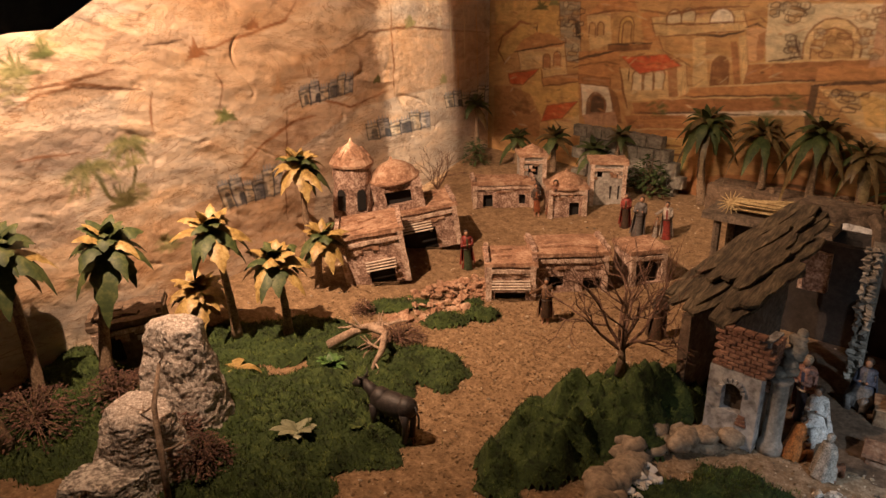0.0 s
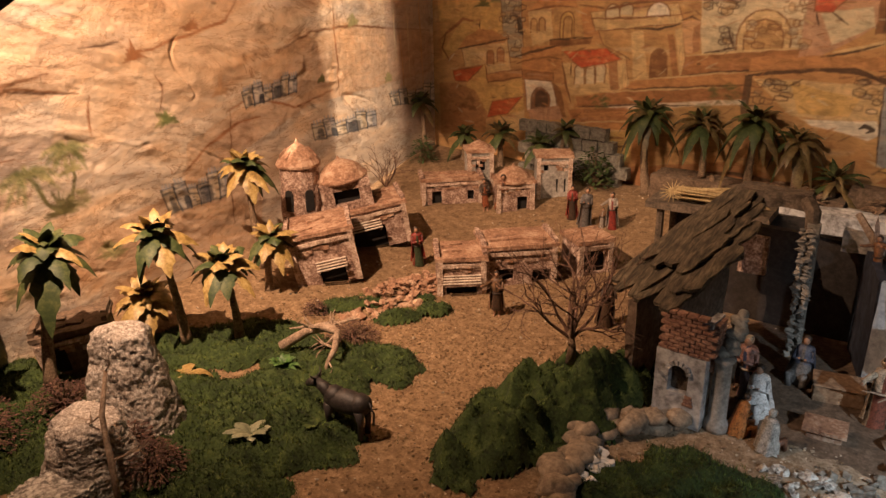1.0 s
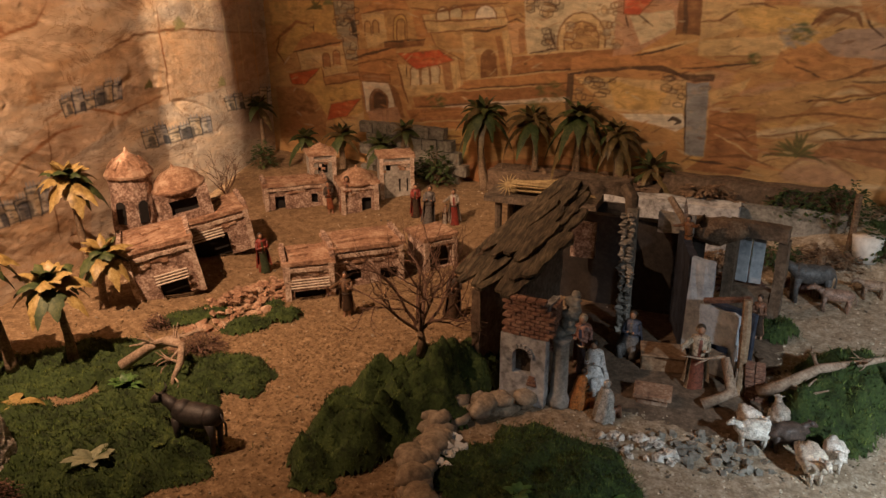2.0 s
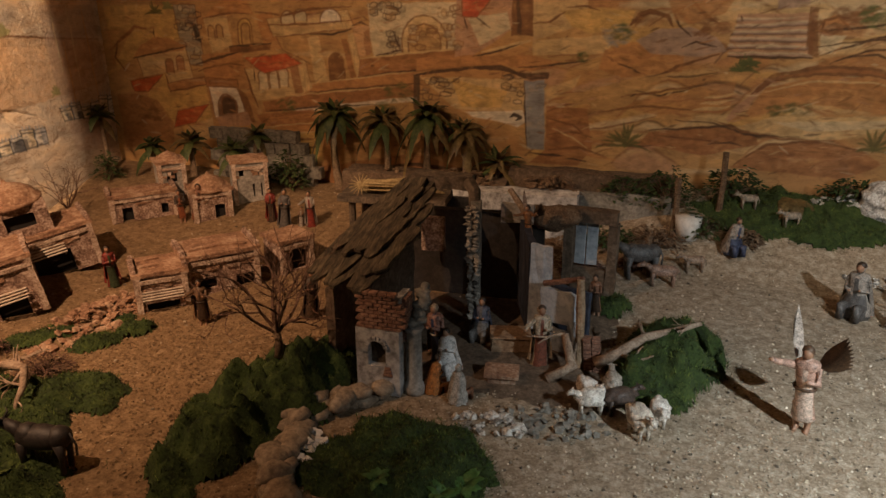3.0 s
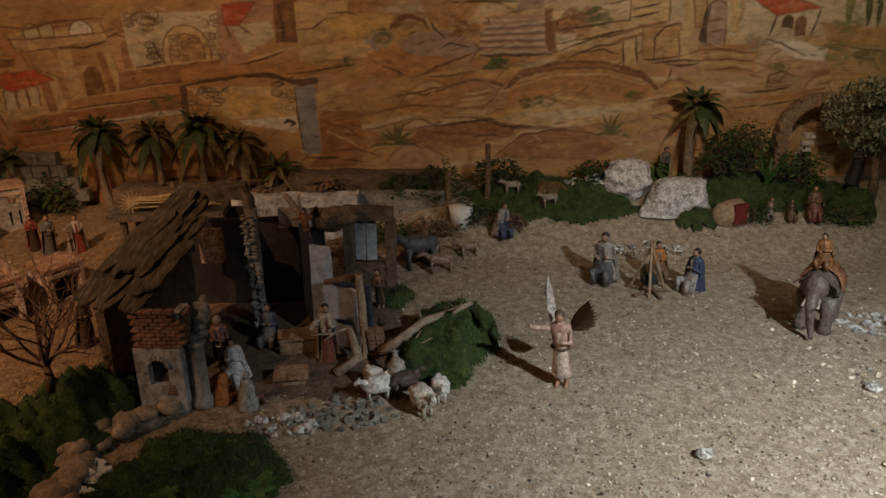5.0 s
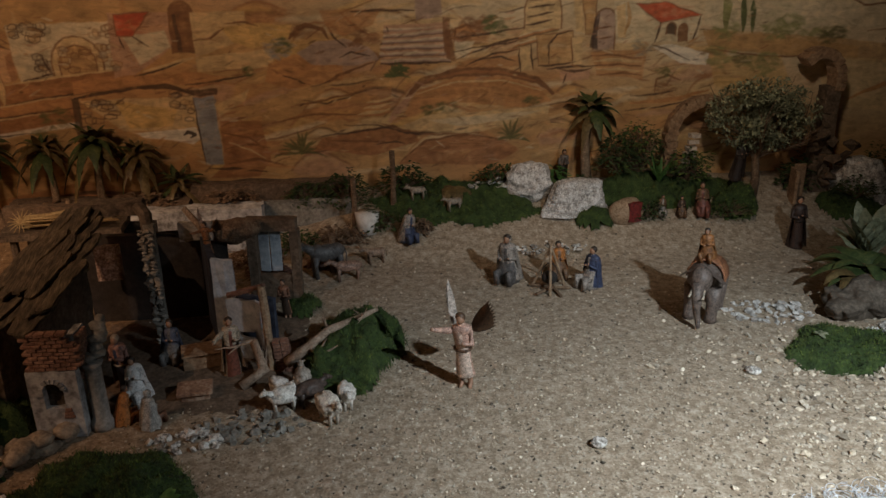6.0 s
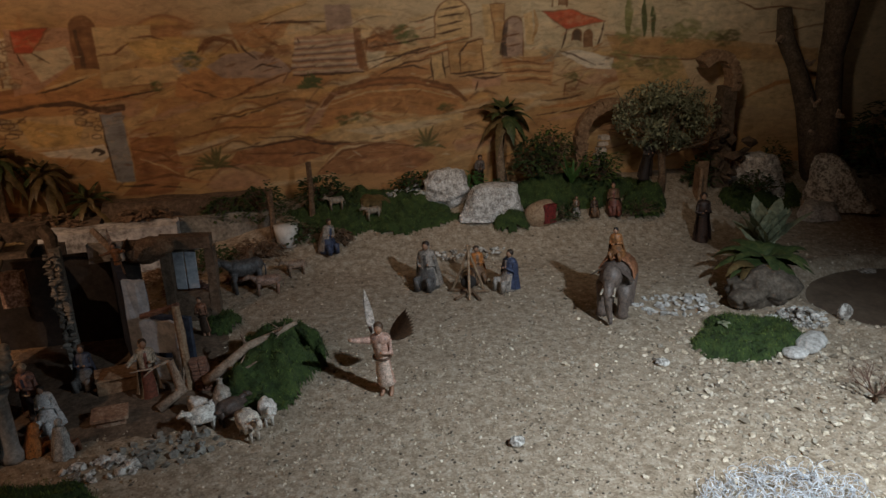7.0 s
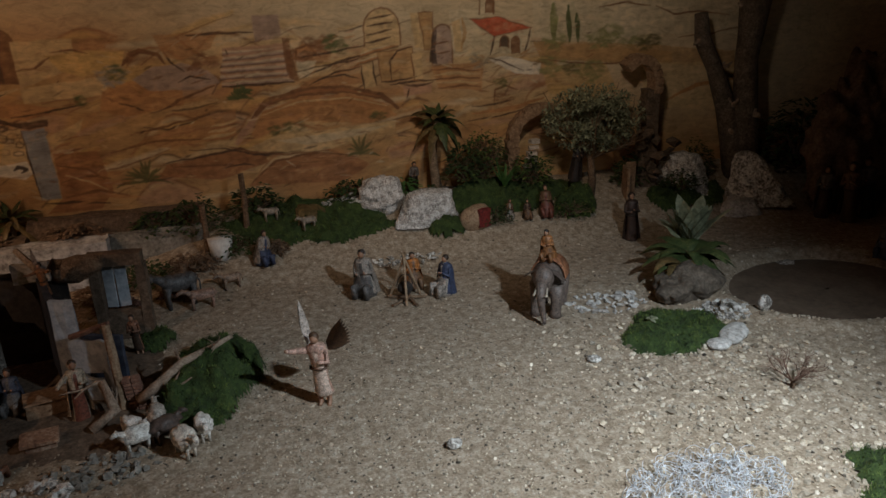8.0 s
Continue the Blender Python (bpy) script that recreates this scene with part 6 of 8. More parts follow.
def clump(x, y, rx, ry, rz_, n, size, mat, label, cat, z=None, seed=0, name="shrub", stems=True, kindly="plant clumps"):
    """A loose clump: thin stems with many small leaves."""
    q = random.Random(seed)
    t = thing(name, x, y, top_z(x, y) if z is None else z, 0, label, cat, kindly)
    bm, st = bmesh.new(), bmesh.new()
    for k in range(n):
        a, b, c = q.uniform(0, 6.3), q.random() ** 0.5, q.random()
        p = Vector((rx * b * math.cos(a) * (1 - 0.4 * c), ry * b * math.sin(a) * (1 - 0.4 * c), rz_ * (0.08 + 0.92 * c * (1 - 0.35 * b))))
        p *= 1 + 0.25 * noise.noise(p * 30 + Vector((seed, 0, 0)))
        leaf_blade(bm, p, (math.cos(a) + q.gauss(0, 0.5), math.sin(a) + q.gauss(0, 0.5), q.uniform(-0.2, 0.9)), size * q.uniform(0.6, 1.3), size * 0.5, 0.5, 0, 2)
        if stems and k % 8 == 0:
            tube(st, [(0, 0, 0), (p.x * 0.5, p.y * 0.5, p.z * 0.65), p], [0.0016, 0.0011, 0.0006], 4)
    part("foliage", bm, MAT[mat], t)
    if stems:
        part("stem_tangle", st, MAT["bark"], t)
    else:
        st.free()
    return t


def rosette(x, y, r, n, label, mat="green_leaf", up=0.8, z=None, seed=0, width=0.3, droop=0.5, name="spiky_plant"):
    q = random.Random(seed)
    t = thing(name, x, y, top_z(x, y) - 0.002 if z is None else z, 0, label, "plant", "leafy plants")
    for k in range(n):
        a = k * 2.399
        bm = bmesh.new()
        leaf_blade(bm, (0, 0, 0), (math.cos(a), math.sin(a), up * q.uniform(0.4, 1.6)), r * q.uniform(0.7, 1.15), r * width, droop)
        part("leaf", bm, MAT[mat], t, smooth=True)
    return t

MAT["tufa_dark"] = surface("grey_block", (0.10, 0.09, 0.075), (0.20, 0.185, 0.155), (0.31, 0.29, 0.25), 26, 0.9, 0.7, 0.003, 4, 0.14)

MAT["brown_leaf"] = surface("brown_palm_leaf", (0.06, 0.04, 0.015), (0.14, 0.095, 0.035), (0.24, 0.18, 0.08), 30, 0.5, 0.3, 0.001, 4, 0.15, random=0.4)


# ---- moss ----
moss(-0.69, 0.50, 0.19, 0.13, 45, 0.035, "dark green moss cushion beside the gravel path")
moss(-0.755, 0.735, 0.165, 0.08, 35, 0.028, "green moss patch under the dry branch")
moss(-0.60, 0.35, 0.14, 0.10, 40, 0.03, "shaded moss at the path's edge")
moss(-0.97, 0.66, 0.19, 0.10, 50, 0.022, "dark moss round the palm trunks")
moss(-0.92, 0.93, 0.075, 0.04, 55, 0.018, "small moss patch by the clay house")
moss(-0.79, 0.94, 0.055, 0.036, 50, 0.022, "small bright moss tuft in the village path")
moss(-0.745, 1.02, 0.05, 0.030, 60, 0.022, "small bright moss tuft beside the houses")
moss(-0.81, 1.055, 0.03, 0.018, 60, 0.014, "tiny moss tuft on the path")
moss(-0.345, 0.85, 0.10, 0.27, -14, 0.065, "large dark moss mound beside the stable")
moss(-0.07, 0.77, 0.16, 0.125, 20, 0.022, "moss lawn inside the low stone wall")
moss(0.295, 1.18, 0.10, 0.15, -14, 0.06, "rounded moss mound beside the stable")
moss(0.60, 1.895, 0.23, 0.105, 0, 0.03, "moss bank below the painted wall")
moss(0.17, 1.42, 0.045, 0.07, 0, 0.03, "moss strip beside the stable's post")
moss(0.965, 1.80, 0.062, 0.04, 0, 0.035, "moss knoll beside the pale rock")
moss(1.20, 1.90, 0.22, 0.08, 0, 0.05, "dark moss bank behind the little camp")
moss(1.40, 1.83, 0.075, 0.055, 0, 0.05, "rounded moss knoll at the sand path")
moss(1.285, 1.08, 0.14, 0.095, 18, 0.030, "bright moss cushion on the pale gravel")
moss(-0.92, 0.32, 0.12, 0.10, 0, 0.02, "dark moss between the rock and palms")
moss(1.37, 0.50, 0.12, 0.10, 0, 0.025, "moss patch at the front gravel")
moss(1.78, 1.82, 0.15, 0.07, 0, 0.04, "moss bank under the pale boulders")

moss(-0.755, 0.625, 0.14, 0.075, 40, 0.025, "green moss joining the two cushions")
# this moss also darkens the front left corner in place of its shadow
moss(-0.98, 0.22, 0.15, 0.10, 20, 0.02, "dark moss at the leaning palm, also standing in for corner shade")
moss(-1.12, 0.33, 0.11, 0.09, 20, 0.02, "dark moss along the rock wall")
moss(-0.93, 0.48, 0.12, 0.09, 40, 0.02, "dark moss behind the limestone rock")

# ---- rocks ----


def crag(x, y, rx, ry, h, top, rz, label, seed=0, mat="speckled_rock", tip=(0.0, 0.0)):
    """A steep pitted rock, broad at the foot and blunt at the top, its skin full of small holes."""
    bm = bmesh.new()
    n, m = 120, 76
    rings = []
    for j in range(m):
        k = j / (m - 1)
        row = []
        for i in range(n):
            a = math.tau * i / n
            c = (1 - k) + top * k
            if k > 0.93:
                c *= 1 - 0.75 * ((k - 0.93) / 0.07) ** 2
            facet = 1 + 0.10 * math.cos(3 * a + seed) + 0.07 * math.cos(5 * a + 2 * seed + 3 * k)
            p = Vector((rx * c * facet * math.cos(a), ry * c * facet * math.sin(a), h * k))
            q = p * 32 + Vector((seed * 3.1, 0, seed))
            hole = abs(noise.noise(p * 210 + Vector((0, seed, 5))))
            d = 0.0045 * noise.fractal(q, 0.9, 2.0, 4) - 0.003 * smooth01((hole - 0.25) / 0.2) + 0.002 * noise.noise(p * 380)
            p += Vector((math.cos(a), math.sin(a), 0.35 * k)) * d * (1.0 if k < 0.97 else 0.4)
            row.append(bm.verts.new((p.x + tip[0] * k, p.y + tip[1] * k, p.z + 0.006 * noise.noise(Vector((p.x * 40, p.y * 40, seed))) * k)))
        rings.append(row)
    for r0, r1 in zip(rings, rings[1:]):
        for i in range(n):
            bm.faces.new((r0[i], r0[(i + 1) % n], r1[(i + 1) % n], r1[i]))
    bm.faces.new(rings[-1])
    ob = part("boulder", bm, MAT[mat], smooth=True)
    ob.matrix_world = pose(x, y, gz(x, y) - 0.01, 0, 0, rz)
    return tagged(ob, label, "rock")


crag(-0.845, 0.405, 0.090, 0.068, 0.198, 0.42, 25, "tall pitted limestone rock lit from above", 2, tip=(-0.008, 0.0))
crag(-0.79, 0.30, 0.088, 0.068, 0.112, 0.58, 12, "pitted limestone rock at the tall rock's foot", 5)
crag(-0.76, 0.225, 0.075, 0.055, 0.052, 0.66, 50, "low brown limestone rock", 8, "limestone")
boulder(0.802, 1.905, 0.066, 0.05, 0.058, 0, "white pitted limestone boulder by the moss bank", mat="pale_rock", seed=11, rough=0.35, freq=16)
crag(0.915, 1.84, 0.095, 0.05, 0.10, 0.72, 8, "pale flat-topped limestone block", 14, "pale_rock", (0.012, 0.0))
crag(1.80, 1.85, 0.088, 0.055, 0.135, 0.62, -24, "white angular boulder on the moss bank", 17, "pale_rock", (-0.025, 0.0))
crag(2.02, 1.765, 0.105, 0.06, 0.165, 0.34, -30, "mossy grey boulder in the shade", 20, "limestone", (-0.05, 0.02))
crag(1.93, 1.74, 0.07, 0.05, 0.05, 0.6, 0, "grey stone at the boulder's foot", 21, "tufa")
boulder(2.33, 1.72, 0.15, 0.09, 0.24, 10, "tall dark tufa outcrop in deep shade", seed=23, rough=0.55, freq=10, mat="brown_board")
boulder(1.42, 1.25, 0.085, 0.06, 0.04, 20, "dark grey tree stump stone under the agave", seed=26, rough=0.5, freq=15, mat="grit")
boulder(1.385, 1.015, 0.05, 0.025, 0.012, 35, "flat grey slate beside the moss cushion", seed=27, rough=0.25, freq=14, mat="tufa")
boulder(1.33, 0.985, 0.028, 0.02, 0.010, 10, "flat grey slate chip", seed=28, rough=0.25, freq=14, mat="tufa")
boulder(1.525, 1.095, 0.018, 0.014, 0.022, 10, "small upright beige stone by the pond", seed=29, rough=0.3, freq=25, mat="limestone")
boulder(1.83, 1.385, 0.035, 0.025, 0.010, 0, "flat pale stone on the pond's rim", seed=30, rough=0.25, freq=20)
boulder(0.697, 0.821, 0.013, 0.010, 0.009, 0, "white pebble alone on the gravel", seed=31, rough=0.25, freq=40)
boulder(1.057, 1.019, 0.014, 0.011, 0.008, 0, "pale pebble on the gravel", seed=32, rough=0.25, freq=40)


def heap(x, y, rx, ry, n, s, label, mat="limestone", seed=0, h=0.03, name="stone_heap"):
    q = random.Random(seed)
    t = thing(name, x, y, top_z(x, y), 0, label, "stones", "stone heaps")
    for k in range(n):
        a, b = q.uniform(0, 6.3), q.random() ** 0.5
        v, f = stone_piece(q, rx * b * math.cos(a), ry * b * math.sin(a), h * (1 - b) * q.random(), s * q.uniform(0.6, 1.3))
        soup("stone", v, f, MAT[mat], t)


heap(1.45, 1.14, 0.075, 0.05, 120, 0.008, "heap of small beige stones beside the agave", "limestone", 3, 0.035)
heap(0.12, 0.94, 0.09, 0.05, 60, 0.009, "grey rubble before the stable", "tufa_dark", 4, 0.008)
heap(0.02, 0.90, 0.06, 0.03, 30, 0.011, "pale broken rubble at the moss edge", "limestone", 5, 0.01)
heap(1.22, 1.27, 0.10, 0.06, 70, 0.009, "grey crushed stones beside the beast", "tufa", 6, 0.006)
heap(-0.235, 0.74, 0.035, 0.05, 36, 0.010, "broken white stones in the low wall", "white_wall", 7, 0.012)
heap(0.72, 1.92, 0.10, 0.03, 50, 0.009, "grey pebbles along the painted wall", "tufa", 8, 0.02)
heap(0.80, 1.70, 0.12, 0.05, 60, 0.008, "pale rubble round the boulders", "limestone", 9, 0.008)


def stone_wall():
    """The low dry wall that curves from the stable towards the front."""
    q = random.Random(21)
    t = thing("low_stone_wall", -0.26, 0.80, 0, 0, "low curved wall of tan field stones beside moss", "stone wall")
    for k in range(46):
        s = k / 45
        x = -0.265 + 0.16 * s * s - 0.10 * (1 - s) * s + (0.08 if s < 0.15 else 0) * (0.15 - s) / 0.15
        y = 0.93 - 0.44 * s
        for lay in range(2):
            round_stone("stone", q, x + 0.26 + q.gauss(0, 0.012), y - 0.80 + q.gauss(0, 0.008), gz(x, y) + 0.002 + 0.012 * lay, 0.019 * q.uniform(0.65, 1.25), MAT["field_stone"], t)


MAT["field_stone"] = surface("field_stone", (0.15, 0.115, 0.08), (0.28, 0.215, 0.15), (0.42, 0.34, 0.25), 30, 0.9, 0.8, 0.003, 4, 0.14)
stone_wall()

# ---- village ----
mud_house(-1.085, 1.03, 50, 0.145, 0.14, 0.125, "reddish clay house with a slatted awning", openings=((0.012, 0.0, 0.06, 0.045),), awning=(0.012, 0.062, 0.07, 0.03), seed=1, lean=9)
mud_house(-1.15, 1.235, 52, 0.20, 0.13, 0.105, "clay house with an upper room, dome and awning", "dome", ((0.0, 0.0, 0.085, 0.06),), (-0.01, 0.078, 0.085, 0.035), seed=2, upper=(-0.035, 0.0, 0.125, 0.10, 0.08), lean=9)
round_tower(-1.265, 1.11, 0.050, 0.215, "round clay tower with a pointed dome", 3)
mud_house(-0.795, 1.165, 43, 0.105, 0.10, 0.095, "clay stall house with a slatted shutter", openings=((0.0, 0.0, 0.07, 0.032),), awning=(0.0, 0.060, 0.085, 0.022), seed=4, z=gz(-0.795, 1.165) - 0.01)
mud_house(-0.725, 1.285, 47, 0.165, 0.11, 0.095, "long clay house with a broken roof", openings=((-0.035, 0.018, 0.04, 0.028), (0.05, 0.0, 0.045, 0.04)), seed=5)
mud_house(-0.615, 1.425, 58, 0.085, 0.085, 0.085, "small open clay shed", openings=((0.0, 0.012, 0.06, 0.055),), seed=6, ledge=False)
mud_house(-1.17, 1.60, 46, 0.175, 0.08, 0.07, "row of brown clay huts with dark doors", openings=((-0.045, 0.0, 0.03, 0.04), (0.055, 0.01, 0.02, 0.03)), seed=7)
mud_house(-1.14, 1.70, 46, 0.075, 0.07, 0.125, "grey domed chapel house behind the huts", "dome", ((0.0, 0.07, 0.03, 0.03),), mat="grey_plaster", seed=8, ledge=False)
mud_house(-0.99, 1.665, 45, 0.105, 0.08, 0.085, "plastered ruin house with a dome", "dome", ((0.02, 0.0, 0.03, 0.045),), mat="clay", seed=9, ledge=False)
mud_house(-0.94, 1.80, 40, 0.10, 0.07, 0.125, "grey flat-roofed house with small windows", openings=((-0.025, 0.085, 0.016, 0.022), (0.02, 0.085, 0.016, 0.022), (0.02, 0.02, 0.03, 0.04)), mat="grey_plaster", seed=10, ledge=False)
mud_house(-1.115, 0.45, 58, 0.12, 0.09, 0.092, "dark brown cork house behind the palms", openings=((-0.03, 0.02, 0.03, 0.05), (0.035, 0.02, 0.022, 0.045)), mat="brown_board", seed=12, top_mat="brown_board", lean=7)


def block_wall(x, y, rz, cols, rows, bw, bh, label, mat="tufa_dark"):
    q = random.Random(5)
    t = thing("block_wall", x, y, gz(x, y) - 0.01, rz, label, "wall")
    for j in range(rows):
        for i in range(cols - j // 3):
            bm = bmesh.new()
            rough_block(bm, ((i - cols / 2 + 0.5 * (j % 2)) * bw, q.uniform(-0.003, 0.003), bh * (j + 0.5)), (bw * 0.95, 0.03, bh * 0.93), 0, q, 0, 0.003, 2)
            part("stone", bm, MAT[mat], t)


block_wall(-0.95, 1.955, 0, 7, 5, 0.052, 0.036, "grey stone block wall below the mural")

# reddish broken earth edge in the village
heap(-0.87, 1.03, 0.075, 0.16, 190, 0.011, "reddish broken earth lumps on the village path", "roof_clay", 12, 0.028)

# ---- palms ----
palm(-1.06, 0.25, 0.27, 0.102, (-0.04, -0.01), "tall green toy palm at the rock wall", 0.15, 1, 28, 0.008, width=0.40)
palm(-0.98, 0.17, 0.20, 0.092, (-0.13, -0.03), "leaning toy palm with a bare trunk", 0.1, 2, 28, 0.008, width=0.40)
palm(-1.055, 0.36, 0.245, 0.087, (0.015, 0.03), "toy palm with dark green drooping leaves", 0.12, 3, 28, 0.008, width=0.40)
palm(-1.02, 0.60, 0.225, 0.090, (-0.015, -0.02), "toy palm with yellow dried leaves", 0.7, 4, 28, 0.0068, width=0.40)
palm(-1.12, 0.56, 0.085, 0.084, (0.0, 0.02), "short toy palm with golden leaves", 0.85, 5, 28, 0.0068, width=0.40)
palm(-0.97, 0.685, 0.165, 0.087, (-0.01, -0.01), "toy palm with golden and dark leaves", 0.65, 6, 28, 0.0068, width=0.40)
palm(-1.215, 0.93, 0.255, 0.087, (-0.01, -0.01), "yellow toy palm before the painted ruins", 0.6, 7, 28, 0.0068, width=0.40)
palm(-1.11, 0.87, 0.125, 0.082, (0.01, 0.01), "yellowing toy palm beside the clay house", 0.6, 8, 28, 0.0068, width=0.40)
palm(-1.49, 1.86, 0.19, 0.085, (-0.01, 0.0), "small palm in the wall's corner", 0.2, 9, 14, 0.007, dead="brown_leaf")
palm(-1.35, 1.90, 0.09, 0.08, (0.0, 0.0), "short dark palm behind the huts", 0.1, 10, 16, 0.008, dead="brown_leaf")
palm(-1.20, 1.90, 0.115, 0.09, (0.0, 0.0), "palm with bleached hanging leaves", 0.35, 11, 16, 0.008, dead="brown_leaf")
palm(-1.05, 1.90, 0.115, 0.085, (0.0, 0.0), "dark green palm before the stone blocks", 0.1, 12, 16, 0.008, dead="brown_leaf")
palm(-0.98, 1.93, 0.16, 0.075, (0.0, 0.0), "palm with brown and green leaves", 0.4, 13, 14, 0.008, dead="brown_leaf")
palm(-0.70, 1.93, 0.235, 0.122, (-0.01, 0.0), "green palm with glossy hanging leaves", 0.45, 14, 34, 0.010, width=0.22, hang=1.15, dead="brown_leaf")
palm(-0.56, 1.94, 0.225, 0.117, (0.0, 0.0), "palm with dark hanging leaves", 0.65, 15, 34, 0.009, width=0.22, hang=1.15, dead="brown_leaf")
palm(-0.41, 1.92, 0.285, 0.126, (0.0, 0.0), "tall palm with brown and green leaves", 0.6, 16, 34, 0.010, width=0.22, hang=1.15, dead="brown_leaf")
palm(-0.31, 1.94, 0.26, 0.108, (0.0, 0.0), "palm with dark tangled leaves", 0.7, 19, 34, 0.008, width=0.22, hang=1.15, dead="brown_leaf")
palm(-0.21, 1.95, 0.17, 0.115, (0.0, 0.0), "brownish palm in front of the painted arch", 0.45, 17, 22, 0.007, width=0.18, dead="brown_leaf")
palm(0.985, 1.94, 0.235, 0.125, (0.0, 0.0), "grey green palm before the painted steps", 0.2, 18, 22, 0.012, width=0.28, dead="brown_leaf")
clump(-0.86, 1.90, 0.075, 0.03, 0.13, 260, 0.022, "moss", "dark shrub before the stone blocks", "shrub", seed=31)
clump(-1.45, 1.80, 0.06, 0.03, 0.10, 150, 0.02, "moss", "dark shrub in the corner", "shrub", seed=32)
clump(-0.52, 1.93, 0.16, 0.03, 0.10, 260, 0.03, "bark", "dark dry undergrowth below the palms", "shrub", seed=33)
clump(0.27, 1.90, 0.10, 0.05, 0.12, 420, 0.018, "moss", "dark leafy bush at the painted wall", "bush", seed=34)
clump(1.13, 1.92, 0.11, 0.05, 0.17, 620, 0.016, "moss_tuft", "dense green bush before the arch", "bush", seed=35)
clump(0.88, 1.93, 0.055, 0.03, 0.075, 160, 0.022, "green_leaf", "bright green bush behind the boulder", "bush", seed=36)
clump(-0.05, 1.87, 0.10, 0.03, 0.06, 200, 0.025, "bark", "dry brown undergrowth behind the stable", "shrub", seed=61, z=0.11)
clump(0.16, 1.90, 0.10, 0.03, 0.07, 240, 0.02, "moss", "dark growth on the board behind the stable", "shrub", seed=62, z=0.10)
clump(-0.30, 1.88, 0.12, 0.03, 0.06, 240, 0.03, "bark", "dry brown leaves under the palms", "shrub", seed=63, z=0.10)
clump(1.86, 1.90, 0.09, 0.05, 0.13, 380, 0.018, "moss", "dark green bush in the shade", "bush", seed=37)
clump(2.25, 1.88, 0.2, 0.06, 0.28, 500, 0.03, "moss", "dark hanging greenery in deep shade", "bush", seed=38)
clump(0.43, 1.92, 0.10, 0.04, 0.09, 300, 0.02, "moss", "dark undergrowth along the painted wall", "shrub", seed=51)
clump(0.72, 1.94, 0.10, 0.03, 0.07, 260, 0.02, "moss", "dark undergrowth behind the boulders", "shrub", seed=52)
clump(1.06, 1.90, 0.07, 0.04, 0.14, 340, 0.02, "moss", "dark leafy bush beside the grey palm", "shrub", seed=53)
clump(1.27, 1.88, 0.08, 0.05, 0.11, 380, 0.018, "moss_tuft", "dark green leafy bush at the ruined arch", "bush", seed=54)
clump(1.62, 1.90, 0.07, 0.04, 0.12, 300, 0.02, "moss", "dark bush between olive and pier", "shrub", seed=55)
clump(1.36, 1.78, 0.09, 0.05, 0.055, 360, 0.012, "moss_tuft", "low dense green bush by the path", "bush", seed=56)
clump(1.12, 1.80, 0.07, 0.04, 0.06, 300, 0.014, "moss", "low dark bush behind the tent", "bush", seed=57)
clump(0.96, 1.92, 0.05, 0.03, 0.05, 160, 0.018, "moss", "dark ferny growth at the wall", "shrub", seed=58)
clump(1.75, 1.80, 0.10, 0.05, 0.07, 300, 0.016, "moss", "dark low bush under the white boulder", "bush", seed=59)
clump(-0.705, 0.345, 0.055, 0.05, 0.045, 840, 0.0056, "lichen", "pinkish brown dried lichen clump", "lichen", seed=40)
clump(-0.955, 0.335, 0.06, 0.06, 0.06, 840, 0.0062, "lichen", "red brown dried lichen by the rock", "lichen", seed=41)
clump(-0.77, 0.345, 0.05, 0.05, 0.06, 600, 0.0062, "lichen", "dark red lichen against the rock", "lichen", seed=42)
clump(-0.80, 0.83, 0.075, 0.06, 0.035, 840, 0.0050, "lichen", "brown dried twiggy lichen on the path's side", "lichen", seed=43)
clump(-0.945, 0.86, 0.03, 0.03, 0.035, 320, 0.0056, "lichen", "small reddish lichen lump by the house", "lichen", seed=44)
clump(-1.0, 0.22, 0.12, 0.08, 0.04, 800, 0.0074, "lichen", "dark lichen under the leaning palm", "lichen", seed=45)
rosette(-0.80, 0.655, 0.046, 34, "bright green succulent rosette on the moss", "green_leaf", 1.2, seed=1, width=0.28)
rosette(-0.655, 0.475, 0.055, 9, "broad-leaved herb on the moss", "olive_leaf", 0.7, seed=2, width=0.42)
rosette(-0.60, 0.55, 0.03, 8, "small herb in the moss", "moss_tuft", 0.7, seed=3, width=0.5)
rosette(0.025, 0.735, 0.045, 12, "fresh green seedlings in the moss", "green_leaf", 0.7, seed=4, width=0.45)
rosette(0.0, 0.70, 0.035, 9, "small green seedlings in the moss", "green_leaf", 0.8, seed=5, width=0.5)
rosette(-0.09, 0.69, 0.03, 7, "small yellow green herb in the moss", "green_leaf", 0.8, seed=6, width=0.5)
rosette(1.155, 1.82, 0.045, 16, "pale green rosette plant by the camp", "olive_leaf", 0.6, seed=7, width=0.35)
rosette(1.175, 1.87, 0.11, 9, "upright green grassy leaves behind the rosette", "green_leaf", 3.0, seed=8, width=0.12, droop=0.15)
rosette(1.475, 1.32, 0.165, 30, "agave with dark green drooping leaves", "palm_leaf", 0.8, z=0.075, seed=9, width=0.27, droop=0.65)
rosette(1.515, 1.39, 0.165, 20, "upright fan of broad olive green leaves", "olive_leaf", 2.0, z=0.085, seed=10, width=0.36, droop=0.3)
rosette(1.43, 1.29, 0.13, 16, "dry brown leaves hanging over the stump stone", "brown_leaf", 0.6, z=0.07, seed=15, width=0.32, droop=0.8, name="dry_leaf_cluster")
rosette(1.26, 1.045, 0.022, 6, "pale seedling on the moss cushion", "olive_leaf", 0.6, seed=11, width=0.5)
